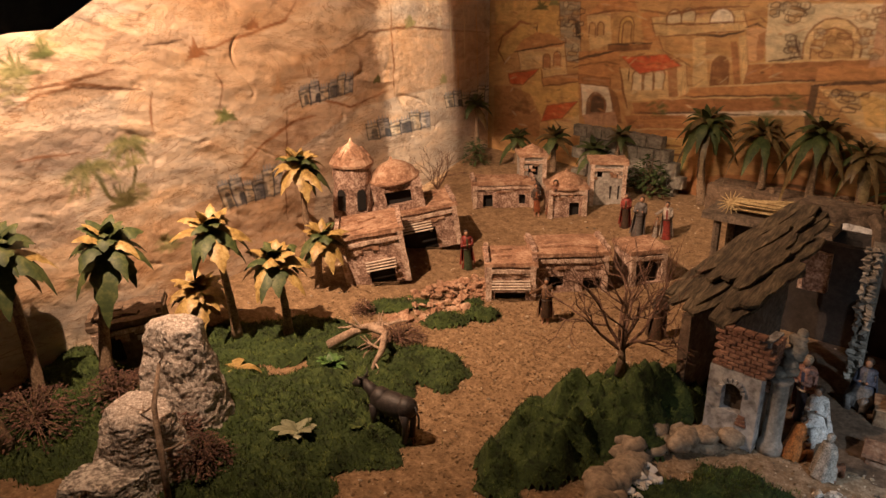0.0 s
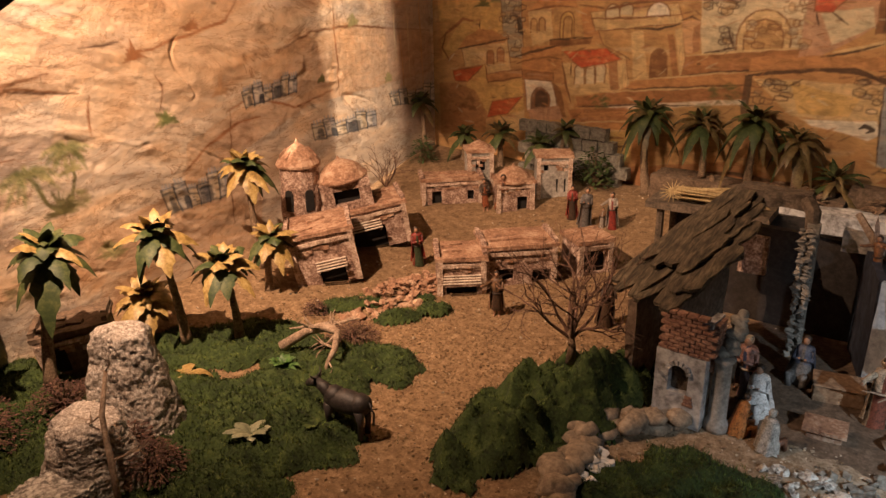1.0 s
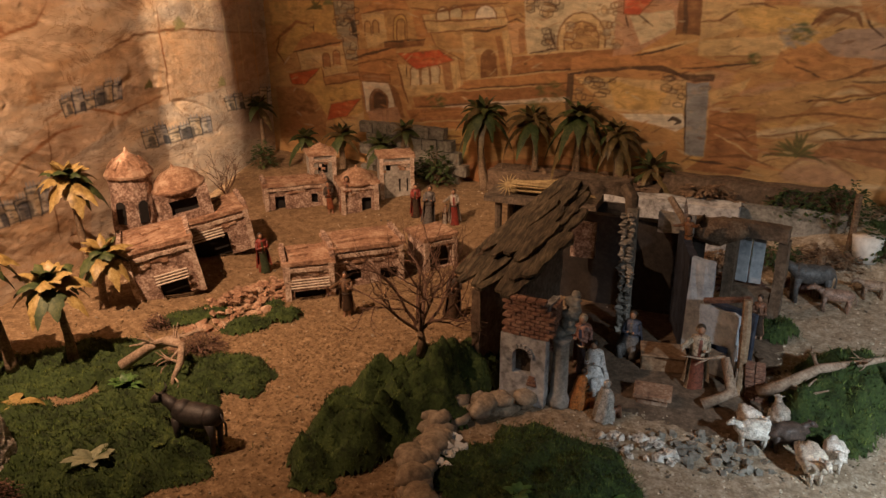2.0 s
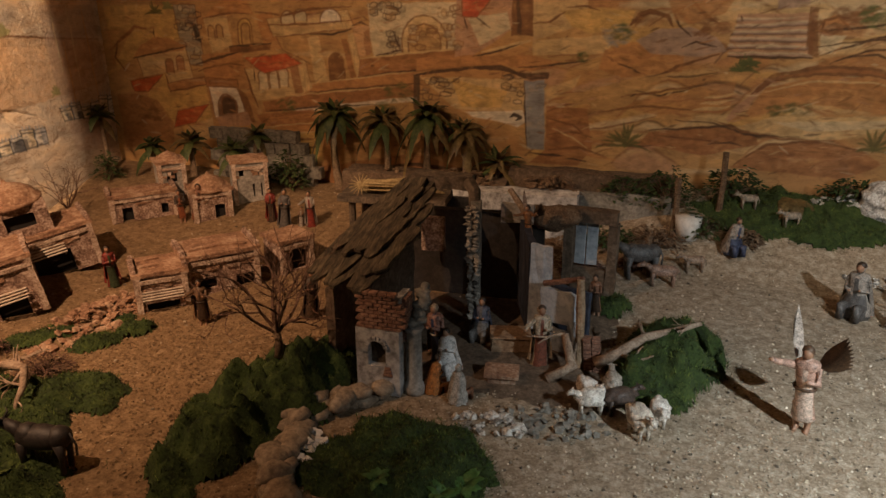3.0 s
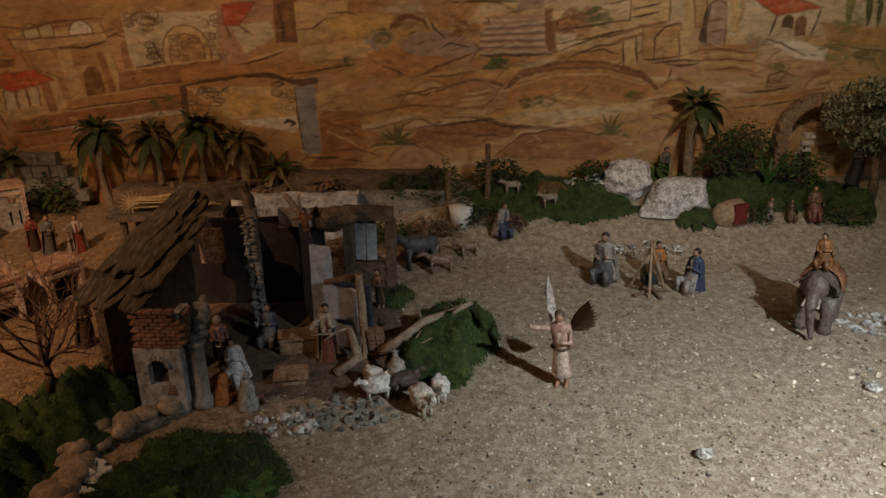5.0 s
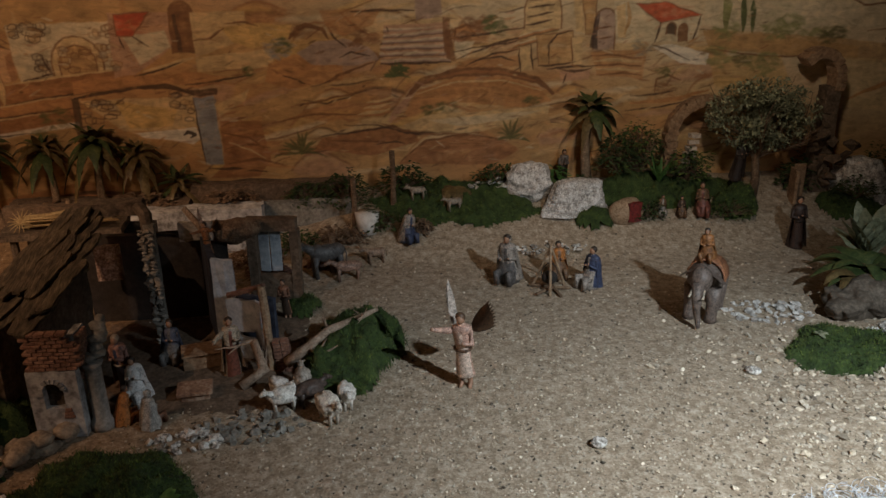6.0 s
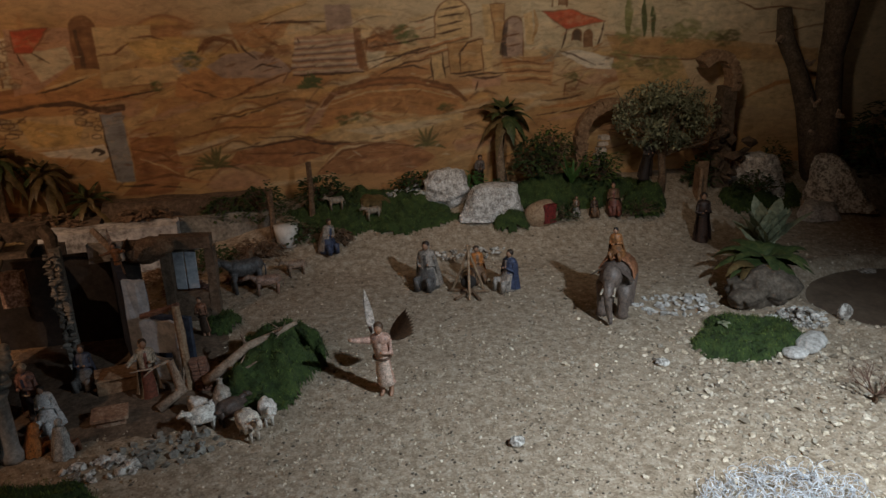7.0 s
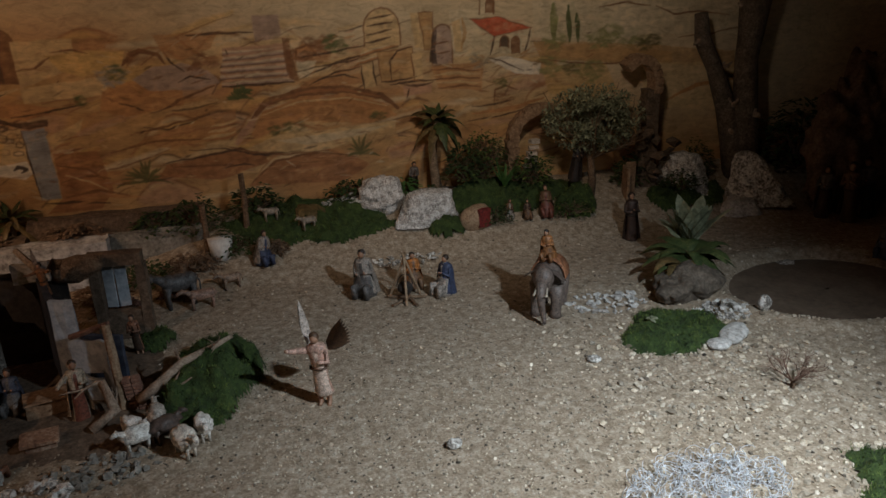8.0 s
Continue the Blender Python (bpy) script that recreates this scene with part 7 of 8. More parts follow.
rosette(1.235, 1.10, 0.022, 6, "pale seedling in the bright moss", "olive_leaf", 0.6, seed=12, width=0.5)
rosette(0.58, 1.92, 0.12, 8, "large curled dry brown leaf on the moss bank", "brown_leaf", 0.35, seed=13, width=0.4, name="dry_leaf_cluster", droop=0.9)
rosette(-0.915, 0.53, 0.075, 5, "fallen dried golden palm leaves", "dry_leaf", 0.5, seed=14, width=0.3, name="dry_leaf_cluster", droop=0.9)


def bare_tree(x, y, h, label, seed=0, spread=0.6, trunk=0.009, limbs=6, depth=3):
    q = random.Random(seed)
    t = thing("bare_tree", x, y, top_z(x, y) - 0.004, 0, label, "tree")
    bm = bmesh.new()
    tube(bm, [(0, 0, 0), (0.002, 0.001, h * 0.12), (-0.002, 0, h * 0.26)], [trunk * 1.3, trunk, trunk * 0.85], 9)
    part("trunk", bm, MAT["bark"], t, smooth=True)
    for k in range(limbs):
        bm = bmesh.new()
        a = k * math.tau / limbs + q.uniform(-0.3, 0.3)
        twigs(bm, (0, 0, h * 0.2), (math.cos(a) * 0.75, math.sin(a) * 0.75, 0.9), h * 0.42, trunk * 0.5, depth, q, spread)
        part("limb", bm, MAT["twig"], t)
    return t


MAT["twig"] = surface("dark_twig", (0.055, 0.026, 0.016), (0.12, 0.062, 0.04), (0.2, 0.12, 0.08), 60, 0.85, 0.4, 0.001, 4, 0.15)
bare_tree(-0.38, 0.945, 0.235, "small bare twig tree with a pale trunk on moss", 3, 0.8, 0.007, 9)
bare_tree(-1.34, 1.50, 0.17, "bare dark twig bush beside the domed house", 4, 0.7, 0.004, 7)


def olive_tree():
    q = random.Random(9)
    t = thing("olive_tree", 1.465, 1.87, gz(1.465, 1.87) - 0.005, 0, "model olive tree with grey green leaves", "tree")
    bm = bmesh.new()
    tube(bm, [(0.0, 0, 0), (0.006, 0, 0.06), (-0.004, 0, 0.13), (0, 0, 0.19)], [0.016, 0.012, 0.011, 0.008], 9)
    part("trunk", bm, MAT["bark"], t, smooth=True)
    for k in range(8):
        a = k * math.tau / 8
        bm = bmesh.new()
        twigs(bm, (0, 0, 0.12 + 0.01 * (k % 3)), (math.cos(a), math.sin(a) * 0.6, 0.6), 0.11, 0.005, 2, q)
        part("limb", bm, MAT["bark"], t)
    bm = bmesh.new()
    for k in range(9000):
        a, b, c = q.uniform(0, 6.3), q.random() ** 0.4, q.uniform(-1, 1)
        s = (1 - c * c) ** 0.5
        p = Vector((0.172 * b * s * math.cos(a), 0.09 * b * s * math.sin(a), 0.25 + 0.105 * b * c))
        if noise.noise(p * 17) < -0.16:
            continue
        leaf_blade(bm, p, (q.gauss(0, 1), q.gauss(0, 1), q.gauss(0, 0.8)), 0.012, 0.007, 0.3, 0, 2)
    part("crown", bm, MAT["olive_leaf"], t)


olive_tree()


def driftwood(name, pts, radii, label, seed, z0=0.0, extra=3, mat="drift"):
    q = random.Random(seed)
    t = thing(name, *pts[0], 0, label, "branch")
    o = Vector(pts[0])
    bm = bmesh.new()
    loc = [Vector(p) - o for p in pts]
    tube(bm, loc, radii, 9)
    part("stem", bm, MAT[mat], t, smooth=True)
    for k in range(extra):
        i = 1 + k % (len(pts) - 1)
        bm = bmesh.new()
        twigs(bm, loc[i], (q.gauss(0, 1), q.gauss(0, 1), q.uniform(-0.3, 0.8)), 0.04, radii[i] * 0.5, 1, q)
        part("twig", bm, MAT["drift"], t)
    return t


MAT["drift"] = surface("driftwood", (0.15, 0.10, 0.065), (0.30, 0.215, 0.15), (0.46, 0.36, 0.27), 60, 0.85, 0.7, 0.002, 4, 0.14)
driftwood("dry_branch", [(-0.86, 0.70, 0.018), (-0.82, 0.735, 0.05), (-0.785, 0.745, 0.065), (-0.745, 0.74, 0.068), (-0.72, 0.71, 0.055), (-0.73, 0.70, 0.03), (-0.72, 0.675, 0.004)], [0.0105, 0.009, 0.0095, 0.0065, 0.006, 0.004, 0.0025], "forked dry branch arching over the moss", 1, 0, 9)
driftwood("dry_branch", [(0.17, 1.10, 0.03), (0.205, 1.10, 0.055), (0.25, 1.13, 0.08), (0.31, 1.17, 0.085), (0.345, 1.19, 0.092)], [0.011, 0.010, 0.008, 0.006, 0.004], "bleached forked branch lying over moss", 2, 0, 4)
driftwood("dry_branch", [(-0.665, 0.27, 0.01), (-0.70, 0.285, 0.075), (-0.735, 0.30, 0.125), (-0.755, 0.325, 0.175)], [0.005, 0.0045, 0.004, 0.0025], "brown twig leaning on the limestone rock", 3, 0, 3)
driftwood("dry_branch", [(0.09, 1.06, 0.005), (0.13, 1.08, 0.03), (0.11, 1.11, 0.075)], [0.012, 0.011, 0.008], "broken piece of wood propped by the stable", 4, 0, 2)
driftwood("dead_trunk", [(2.02, 1.88, 0.08), (2.00, 1.90, 0.22), (1.965, 1.91, 0.33), (1.915, 1.92, 0.455), (1.865, 1.92, 0.54), (1.85, 1.92, 0.625)], [0.05, 0.045, 0.034, 0.026, 0.027, 0.021], "dark dead forked trunk in shade", 5, 0, 4, "old_wood")
driftwood("dead_trunk", [(2.04, 1.87, 0.08), (2.02, 1.88, 0.30), (2.01, 1.89, 0.48), (2.03, 1.90, 0.66), (2.08, 1.90, 0.85)], [0.05, 0.042, 0.036, 0.05, 0.06], "dark dead trunk rising in shade", 6, 0, 3, "old_wood")

# dark dry brush between the stable and the painted wall
for k, (x, y, r, h, m) in enumerate(((0.02, 1.70, 0.08, 0.05, "bark"), (0.13, 1.74, 0.09, 0.07, "moss"), (0.25, 1.76, 0.09, 0.06, "bark"), (0.36, 1.80, 0.08, 0.07, "moss"), (0.08, 1.60, 0.07, 0.04, "lichen"), (0.46, 1.78, 0.05, 0.045, "bark"), (-0.12, 1.68, 0.08, 0.05, "moss"), (0.21, 1.66, 0.05, 0.03, "lichen"))):
    clump(x, y, r, r * 0.6, h, 330, 0.016, m, ("dry brown brush behind the stable", "dark green brush behind the stable")[m == "moss"], "shrub", seed=80 + k)

MAT["old_white"] = surface("old_whitewash", (0.14, 0.13, 0.12), (0.36, 0.35, 0.34), (0.56, 0.55, 0.53), 14, 0.85, 0.6, 0.003, 5, 0.10)
scatter_gravel()

# ---- the stable ----
def stable():
    t = thing("stable", -0.15, 1.15, 0, 0, "ruined stable of brick, plaster, planks and a stone column", "model stable")
    ox, oy = -0.15, 1.15

    def P(name, bm, mat, parent=None, label="", smooth=False):
        for v in bm.verts:
            v.co -= Vector((ox, oy, 0))
        return part(name, bm, MAT[mat], parent or t, label, smooth)

    q = random.Random(77)
    # brown side wall
    bm = bmesh.new()
    rough_block(bm, (-0.262, 1.12, 0.088), (0.016, 0.31, 0.176), -8, q, 0, 0.003, 6)
    P("side_wall", bm, "brown_board", label="brown boarded side wall")
    # front pier with its niche
    w, h, th, fx, fy = 0.078, 0.125, 0.014, -0.185, 0.945
    bm = bmesh.new()
    for a, b, z0, z1 in ((-w / 2, -0.017, 0, h), (0.015, w / 2, 0, h), (-0.017, 0.015, 0, 0.055), (-0.017, 0.015, 0.102, h)):
        rough_block(bm, (fx + (a + b) / 2, fy, (z0 + z1) / 2), (b - a + 0.0005, th, z1 - z0), 0, q, 0, 0.0012, 3)
    rough_block(bm, (fx + w / 2 - 0.006, fy + 0.03, 0.09), (0.012, 0.05, 0.18), 0, q, 0, 0.002, 4)
    pier = P("pier", bm, "old_white", label="plastered front pier with an arched niche")
    bm = bmesh.new()
    box(bm, (fx, fy + 0.011, 0.08), (w * 0.7, 0.006, 0.09))
    P("niche_back", bm, "old_wood", pier)
    bm = bmesh.new()
    for i in range(8):
        a = math.pi * (i + 0.5) / 8
        box(bm, (fx - 0.001 + 0.0175 * math.cos(a), fy - 0.007, 0.092 + 0.0165 * math.sin(a)), (0.007, 0.010, 0.005), (0, -math.degrees(a), 0))
    P("niche_arch", bm, "old_white", pier)
    for bx, bz, rows in ((0.018, 0.04, 3), (-0.004, 0.012, 2)):
        for j in range(rows):
            bm = bmesh.new()
            box(bm, (fx + bx, fy - th / 2, bz + 0.0065 * j), (0.017 - 0.003 * j, 0.004, 0.0055), (0, 0, 0), 0.0006)
            P("brick", bm, "brick", pier)
    for j in range(10):
        z = h + 0.0035 + 0.0068 * j
        for i in range(5 - (j > 6)):
            bm = bmesh.new()
            box(bm, (fx - w / 2 + 0.009 + 0.0165 * i + 0.008 * (j % 2), fy + q.uniform(-0.0015, 0.0015), z), (0.0152, 0.014, 0.0056), (0, 0, q.uniform(-3, 3)), 0.0007)
            P("brick", bm, "brick", pier)
    for j in range(12):
        for i in range(2):
            bm = bmesh.new()
            box(bm, (fx + w / 2 + 0.001, fy + 0.022 + 0.019 * i, 0.10 + 0.0068 * j), (0.013, 0.0165, 0.0056), (0, 0, q.uniform(-3, 3)), 0.0007)
            P("brick", bm, "brick", pier)
    # half column with piled stones
    bm = bmesh.new()
    tube(bm, [(-0.128, 0.965, 0), (-0.128, 0.965, 0.012), (-0.128, 0.965, 0.02), (-0.128, 0.965, 0.115), (-0.128, 0.965, 0.125)], [0.019, 0.019, 0.014, 0.013, 0.018], 14)
    P("half_column", bm, "grey_plaster", smooth=True)
    for k in range(9):
        round_stone("cap_stone", q, -0.128 + q.gauss(0, 0.006) - ox, 0.975 + 0.006 * k - oy, 0.124 + 0.006 * k, 0.0125, MAT["tufa_dark"], t)
    # plank roof
    e0, e1 = Vector((-0.275, 0.965, 0.192)), Vector((-0.195, 1.33, 0.288))
    d = (e1 - e0).normalized()
    side = Vector((d.y, -d.x, 0)).normalized()
    nrm = side.cross(d)
    ends = (1.0, 1.0, 0.97, 0.90, 0.74, 0.52)
    for k in range(6):
        for lay in range(3 if k in (1, 2, 3) else 2):
            bm = bmesh.new()
            n = 10
            off = side * (-0.056 + 0.0235 * k + 0.009 * lay + q.uniform(-0.006, 0.006)) + nrm * (0.006 * lay + q.uniform(0, 0.004))
            s0, s1 = q.uniform(-0.08, 0.03) + q.uniform(0.05, 0.3) * (lay > 0), ends[k] - q.uniform(0.0, 0.22) * lay - q.uniform(0, 0.03)
            rows = []
            for i in range(n + 1):
                s = s0 + (s1 - s0) * i / n
                p = e0 + (e1 - e0) * s + off + nrm * 0.007 * noise.noise(Vector((k * 3.1, s * 5, lay))) + side * 0.006 * noise.noise(Vector((k * 1.7, s * 4, 9 + lay)))
                ww = 0.0135 * (1 + 0.55 * noise.noise(Vector((k * 1.3, s * 14, 3 + lay)))) * (0.45 if i in (0, n) else 1)
                rows.append([bm.verts.new(p + side * a * ww + nrm * b * 0.0028) for a, b in ((-1, -1), (1, -1), (1, 1), (-1, 1))])
            for r0, r1 in zip(rows, rows[1:]):
                for i in range(4):
                    bm.faces.new((r0[i], r0[(i + 1) % 4], r1[(i + 1) % 4], r1[i]))
            bm.faces.new(rows[0]), bm.faces.new(rows[-1])
            P("roof_plank", bm, "roof_wood")
    bm = bmesh.new()
    rough_block(bm, (-0.185, 1.325, 0.284), (0.125, 0.045, 0.026), 4, q, 0, 0.005, 5)
    P("ridge_beam", bm, "old_wood", label="dark weathered ridge beam")
    bm = bmesh.new()
    tube(bm, [(-0.125, 1.31, 0.288), (-0.108, 1.29, 0.275), (-0.103, 1.275, 0.245)], [0.013, 0.013, 0.011], 8)
    P("ridge_end", bm, "old_wood")
    # stone column
    col = new("stone_column")
    col.parent = t
    for k in range(34):
        z = 0.004 + 0.0074 * k
        for i in range(2):
            v, f = stone_piece(q, -0.106 + 0.014 * (i - 0.5) + q.gauss(0, 0.0015) + 0.0002 * (34 - k) - ox, 1.262 + q.gauss(0, 0.002) - oy, z, 0.0092)
            soup("stone", v, f, MAT["column_stone"], col)
    bm = bmesh.new()
    rough_block(bm, (-0.1, 1.275, 0.13), (0.020, 0.014, 0.26), 0, q, 0, 0.002, 4)
    P("core", bm, "tufa_dark", None)
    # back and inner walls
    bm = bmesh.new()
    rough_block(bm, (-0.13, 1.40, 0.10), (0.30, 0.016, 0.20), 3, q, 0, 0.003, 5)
    P("back_wall", bm, "dark_board", label="very dark back wall")
    bm = bmesh.new()
    rough_block(bm, (-0.21, 1.335, 0.16), (0.05, 0.014, 0.075), 3, q, 0, 0.002, 4)
    P("inner_pier", bm, "clay")
    bm = bmesh.new()
    rough_block(bm, (-0.035, 1.375, 0.21), (0.07, 0.014, 0.04), 0, q, 0, 0.003, 4)
    P("plaster_lintel", bm, "grey_plaster")
    bm = bmesh.new()
    rough_block(bm, (0.002, 1.30, 0.10), (0.014, 0.16, 0.20), 18, q, 0, 0.003, 5)
    P("blue_partition", bm, "navy_board", label="deep blue painted partition")
    # pale blue panels with a ragged edge
    for c, s, r in (((0.045, 1.215, 0.115), (0.042, 0.008, 0.175), -6), ((0.088, 1.172, 0.100), (0.075, 0.008, 0.065), -24), ((0.066, 1.19, 0.04), (0.020, 0.008, 0.08), -24), ((0.118, 1.158, 0.04), (0.018, 0.008, 0.08), -24), ((0.095, 1.172, 0.026), (0.055, 0.008, 0.052), -24)):
        bm = bmesh.new()
        rough_block(bm, c, s, r, q, 0, 0.004, 4)
        P("plaster_panel", bm, "blue_plaster", label="chipped pale blue plaster panel")
    bm = bmesh.new()
    rough_block(bm, (0.10, 1.20, 0.07), (0.10, 0.01, 0.12), -24, q, 0, 0.002, 3)
    P("dark_board", bm, "navy_board")
    bm = bmesh.new()
    tube(bm, [(0.138, 1.125, 0), (0.136, 1.127, 0.06), (0.134, 1.13, 0.12), (0.130, 1.135, 0.175)], [0.009, 0.008, 0.0085, 0.007], 8)
    P("post", bm, "wood", label="rough brown wooden post")
    for j in range(9):
        for i in range(2):
            bm = bmesh.new()
            box(bm, (0.156 + 0.016 * i - 0.0008 * j, 1.125 + q.uniform(-0.001, 0.001), 0.004 + 0.0075 * j), (0.0145, 0.02, 0.0062), (0, 0, q.uniform(-4, 4)), 0.0007)
            P("brick", bm, "brick")
    bm = bmesh.new()
    tube(bm, [(0.06, 1.17, 0.145), (0.10, 1.155, 0.16), (0.135, 1.14, 0.175)], [0.006, 0.006, 0.005], 6)
    P("rail", bm, "brick")
    # knotty bark log over the back
    bm = bmesh.new()
    ball(bm, (0.035, 1.40, 0.200), (0.058, 0.03, 0.026), 4, 0, 0.25, 25, 4)
    P("bark_log", bm, "bark", label="rounded piece of bark on the roof", smooth=True)
    bm = bmesh.new()
    tube(bm, [(-0.05, 1.36, 0.265), (-0.02, 1.34, 0.235), (0.0, 1.33, 0.205)], [0.006, 0.007, 0.006], 6)
    P("broken_beam", bm, "drift")
    # ruined window house
    for c, s in (((0.112, 1.45, 0.195), (0.115, 0.03, 0.028)), ((0.068, 1.45, 0.09), (0.020, 0.026, 0.18)), ((0.163, 1.45, 0.09), (0.020, 0.026, 0.18)), ((0.115, 1.455, 0.035), (0.075, 0.022, 0.07))):
        bm = bmesh.new()
        rough_block(bm, c, s, -6, q, 0, 0.003, 4)
        P("window_wall", bm, "brown_board")
    for s in (-1, 1):
        bm = bmesh.new()
        box(bm, (0.104 + s * 0.013, 1.465, 0.125), (0.024, 0.005, 0.10), (0, 0, -6 + 8 * s), 0.001)
        P("shutter", bm, "blue_plaster", label="whitewashed shutter")
    # flat straw roof and boards behind
    bm = bmesh.new()
    rough_block(bm, (-0.38, 1.56, 0.165), (0.27, 0.10, 0.014), 6, q, 0, 0.003, 5)
    P("flat_roof", bm, "old_wood")
    for c in ((-0.48, 1.52), (-0.48, 1.60), (-0.27, 1.54), (-0.27, 1.60)):
        bm = bmesh.new()
        tube(bm, [(c[0], c[1], 0), (c[0], c[1], 0.162)], 0.009, 7)
        P("roof_post", bm, "old_wood")
    for k in range(70):
        bm = bmesh.new()
        a = q.gauss(0, 0.13)
        l = q.uniform(0.12, 0.22)
        b = Vector((-0.455 + q.gauss(0, 0.006), 1.55 + q.gauss(0, 0.012), 0.180 + 0.0003 * k))
        tube(bm, [b, b + Vector((l * math.cos(a), l * math.sin(a), 0.012))], [0.0018, 0.0014], 4)
        P("straw", bm, "straw")
    for k in range(16):
        bm = bmesh.new()
        a = k * math.tau / 16
        tube(bm, [(-0.46, 1.53, 0.196), (-0.46 + 0.03 * math.cos(a), 1.53 + 0.02 * math.sin(a), 0.196 + 0.022 * math.sin(a))], [0.002, 0.0008], 4)
        P("straw", bm, "straw")
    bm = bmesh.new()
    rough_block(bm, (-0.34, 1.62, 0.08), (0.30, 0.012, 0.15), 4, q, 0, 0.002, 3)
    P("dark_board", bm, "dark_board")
    bm = bmesh.new()
    n = 28
    for j in range(n):
        for i in range(n):
            x, y = -0.26 + 0.48 * i / (n - 1), 0.96 + 0.46 * j / (n - 1)
            e = min(i, j, n - 1 - i, n - 1 - j) / 5
            bm.verts.new((x, y, gz(x, y) + 0.009 * min(1, e) - 0.003 + 0.003 * noise.noise(Vector((x * 40, y * 40, 5)))))
    bm.verts.ensure_lookup_table()
    for j in range(n - 1):
        for i in range(n - 1):
            bm.faces.new([bm.verts[k] for k in (j * n + i, j * n + i + 1, (j + 1) * n + i + 1, (j + 1) * n + i)])
    P("earth_floor", bm, "brown_board", label="dark trodden earth floor", smooth=True)
    return t


MAT["wood_stone"] = surface("brown_arch_stone", (0.14, 0.08, 0.045), (0.26, 0.16, 0.09), (0.38, 0.26, 0.16), 30, 0.9, 0.6, 0.003, 4, 0.14)
MAT["column_stone"] = surface("column_stone", (0.12, 0.105, 0.085), (0.25, 0.225, 0.19), (0.40, 0.365, 0.31), 30, 0.9, 0.5, 0.002, 4, 0.14, random=0.35)


def bark_boards():
    """Weathered bark and board, streaked along its length."""
    m, t, b = nodes_of("weathered_roof_wood")
    along = noise_of(t, 170, 5, 0.7, coords(t, (1.0, 0.07, 0.5)), 0.6)
    blotch = noise_of(t, 28, 6, 0.7)
    col = ramp(t, [(0.34, (0.022, 0.017, 0.012)), (0.5, (0.085, 0.068, 0.047)), (0.66, (0.19, 0.155, 0.11))], along)
    tint = ramp(t, [(0.35, (0.55, 0.50, 0.44)), (0.62, (1.15, 1.1, 0.95))], blotch)
    t.links.new(blend(t, col, tint, 1.0, "MULTIPLY"), b.inputs["Base Color"])
    b.inputs["Roughness"].default_value = 0.9
    bump(t, b, along, 1.0, 0.005)
    return m


MAT["roof_wood"] = bark_boards()
stable()

t = thing("wooden_crate", 0.0, 1.165, gz(0.0, 1.165) + 0.004, 14, "low brown wooden crate on the stable floor", "crate")
for c, d in (((0, -0.024, 0.016), (0.075, 0.004, 0.03)), ((0, 0.024, 0.016), (0.075, 0.004, 0.03)), ((-0.036, 0, 0.016), (0.004, 0.044, 0.03)), ((0.036, 0, 0.016), (0.004, 0.044, 0.03)), ((0, 0, 0.031), (0.08, 0.056, 0.004))):
    bm = bmesh.new()
    box(bm, c, d, (0, 0, 0), 0.001, 0.0006, 0, random.Random(7))
    part("board", bm, MAT["wood_stone"], t)

# plaster ledges at the foot of the mural
def ledge(name, x, y, z, w, d, h, rz, mat, label, seed):
    q = random.Random(seed)
    bm = bmesh.new()
    rough_block(bm, (0, 0, 0), (w, d, h), 0, q, 0, 0.006, 8)
    ob = part(name, bm, MAT[mat])
    ob.matrix_world = pose(x, y, z, 0, 0, rz)
    return tagged(ob, label, "ledge")


ledge("plaster_ledge", -0.13, 1.82, 0.065, 0.34, 0.07, 0.125, 4, "old_white", "rough whitewashed plaster ledge behind the stable", 1)
ledge("grey_board", 0.06, 1.88, 0.06, 0.44, 0.02, 0.125, 2, "tufa_dark", "long grey board at the painted wall's foot", 2)
ledge("brown_bank", -0.42, 1.93, 0.06, 0.50, 0.10, 0.13, 0, "brown_board", "dark brown earth bank under the palms", 3)
ledge("brown_bank", 0.06, 1.95, 0.08, 0.46, 0.06, 0.16, 0, "brown_board", "dark brown earth bank at the mural", 4)

bm = bmesh.new()
box(bm, (0, 0, 0.024), (0.062, 0.04, 0.008), (6, 0, 0), 0.001)
box(bm, (0, 0.004, 0.010), (0.05, 0.028, 0.02), (0, 0, 0), 0.001)
ob = part("manger_slab", bm, MAT["terracotta"] if "terracotta" in MAT else MAT["roof_clay"])
ob.matrix_world = pose(0.012, 1.035, 0, 0, 0, 8)
tagged(ob, "orange terracotta slab propped on a stone", "slab")


def bucket(x, y, r, h, label, mat="white_wall"):
    t = thing("bucket", x, y, top_z(x, y), 0, label, "bucket")
    bm = bmesh.new()
    tube(bm, [(0, 0, 0), (0, 0, h), (0, 0, h - 0.001), (0, 0, h * 0.75)], [r * 0.78, r, r * 0.88, r * 0.84], 18)
    part("tub", bm, MAT[mat], t, smooth=True)
    bm = bmesh.new()
    ball(bm, (0, 0, h * 0.82), (r * 0.8, r * 0.8, h * 0.15), 2, 0, 0.2, 90)
    part("filling", bm, MAT["lichen"], t)
    return t


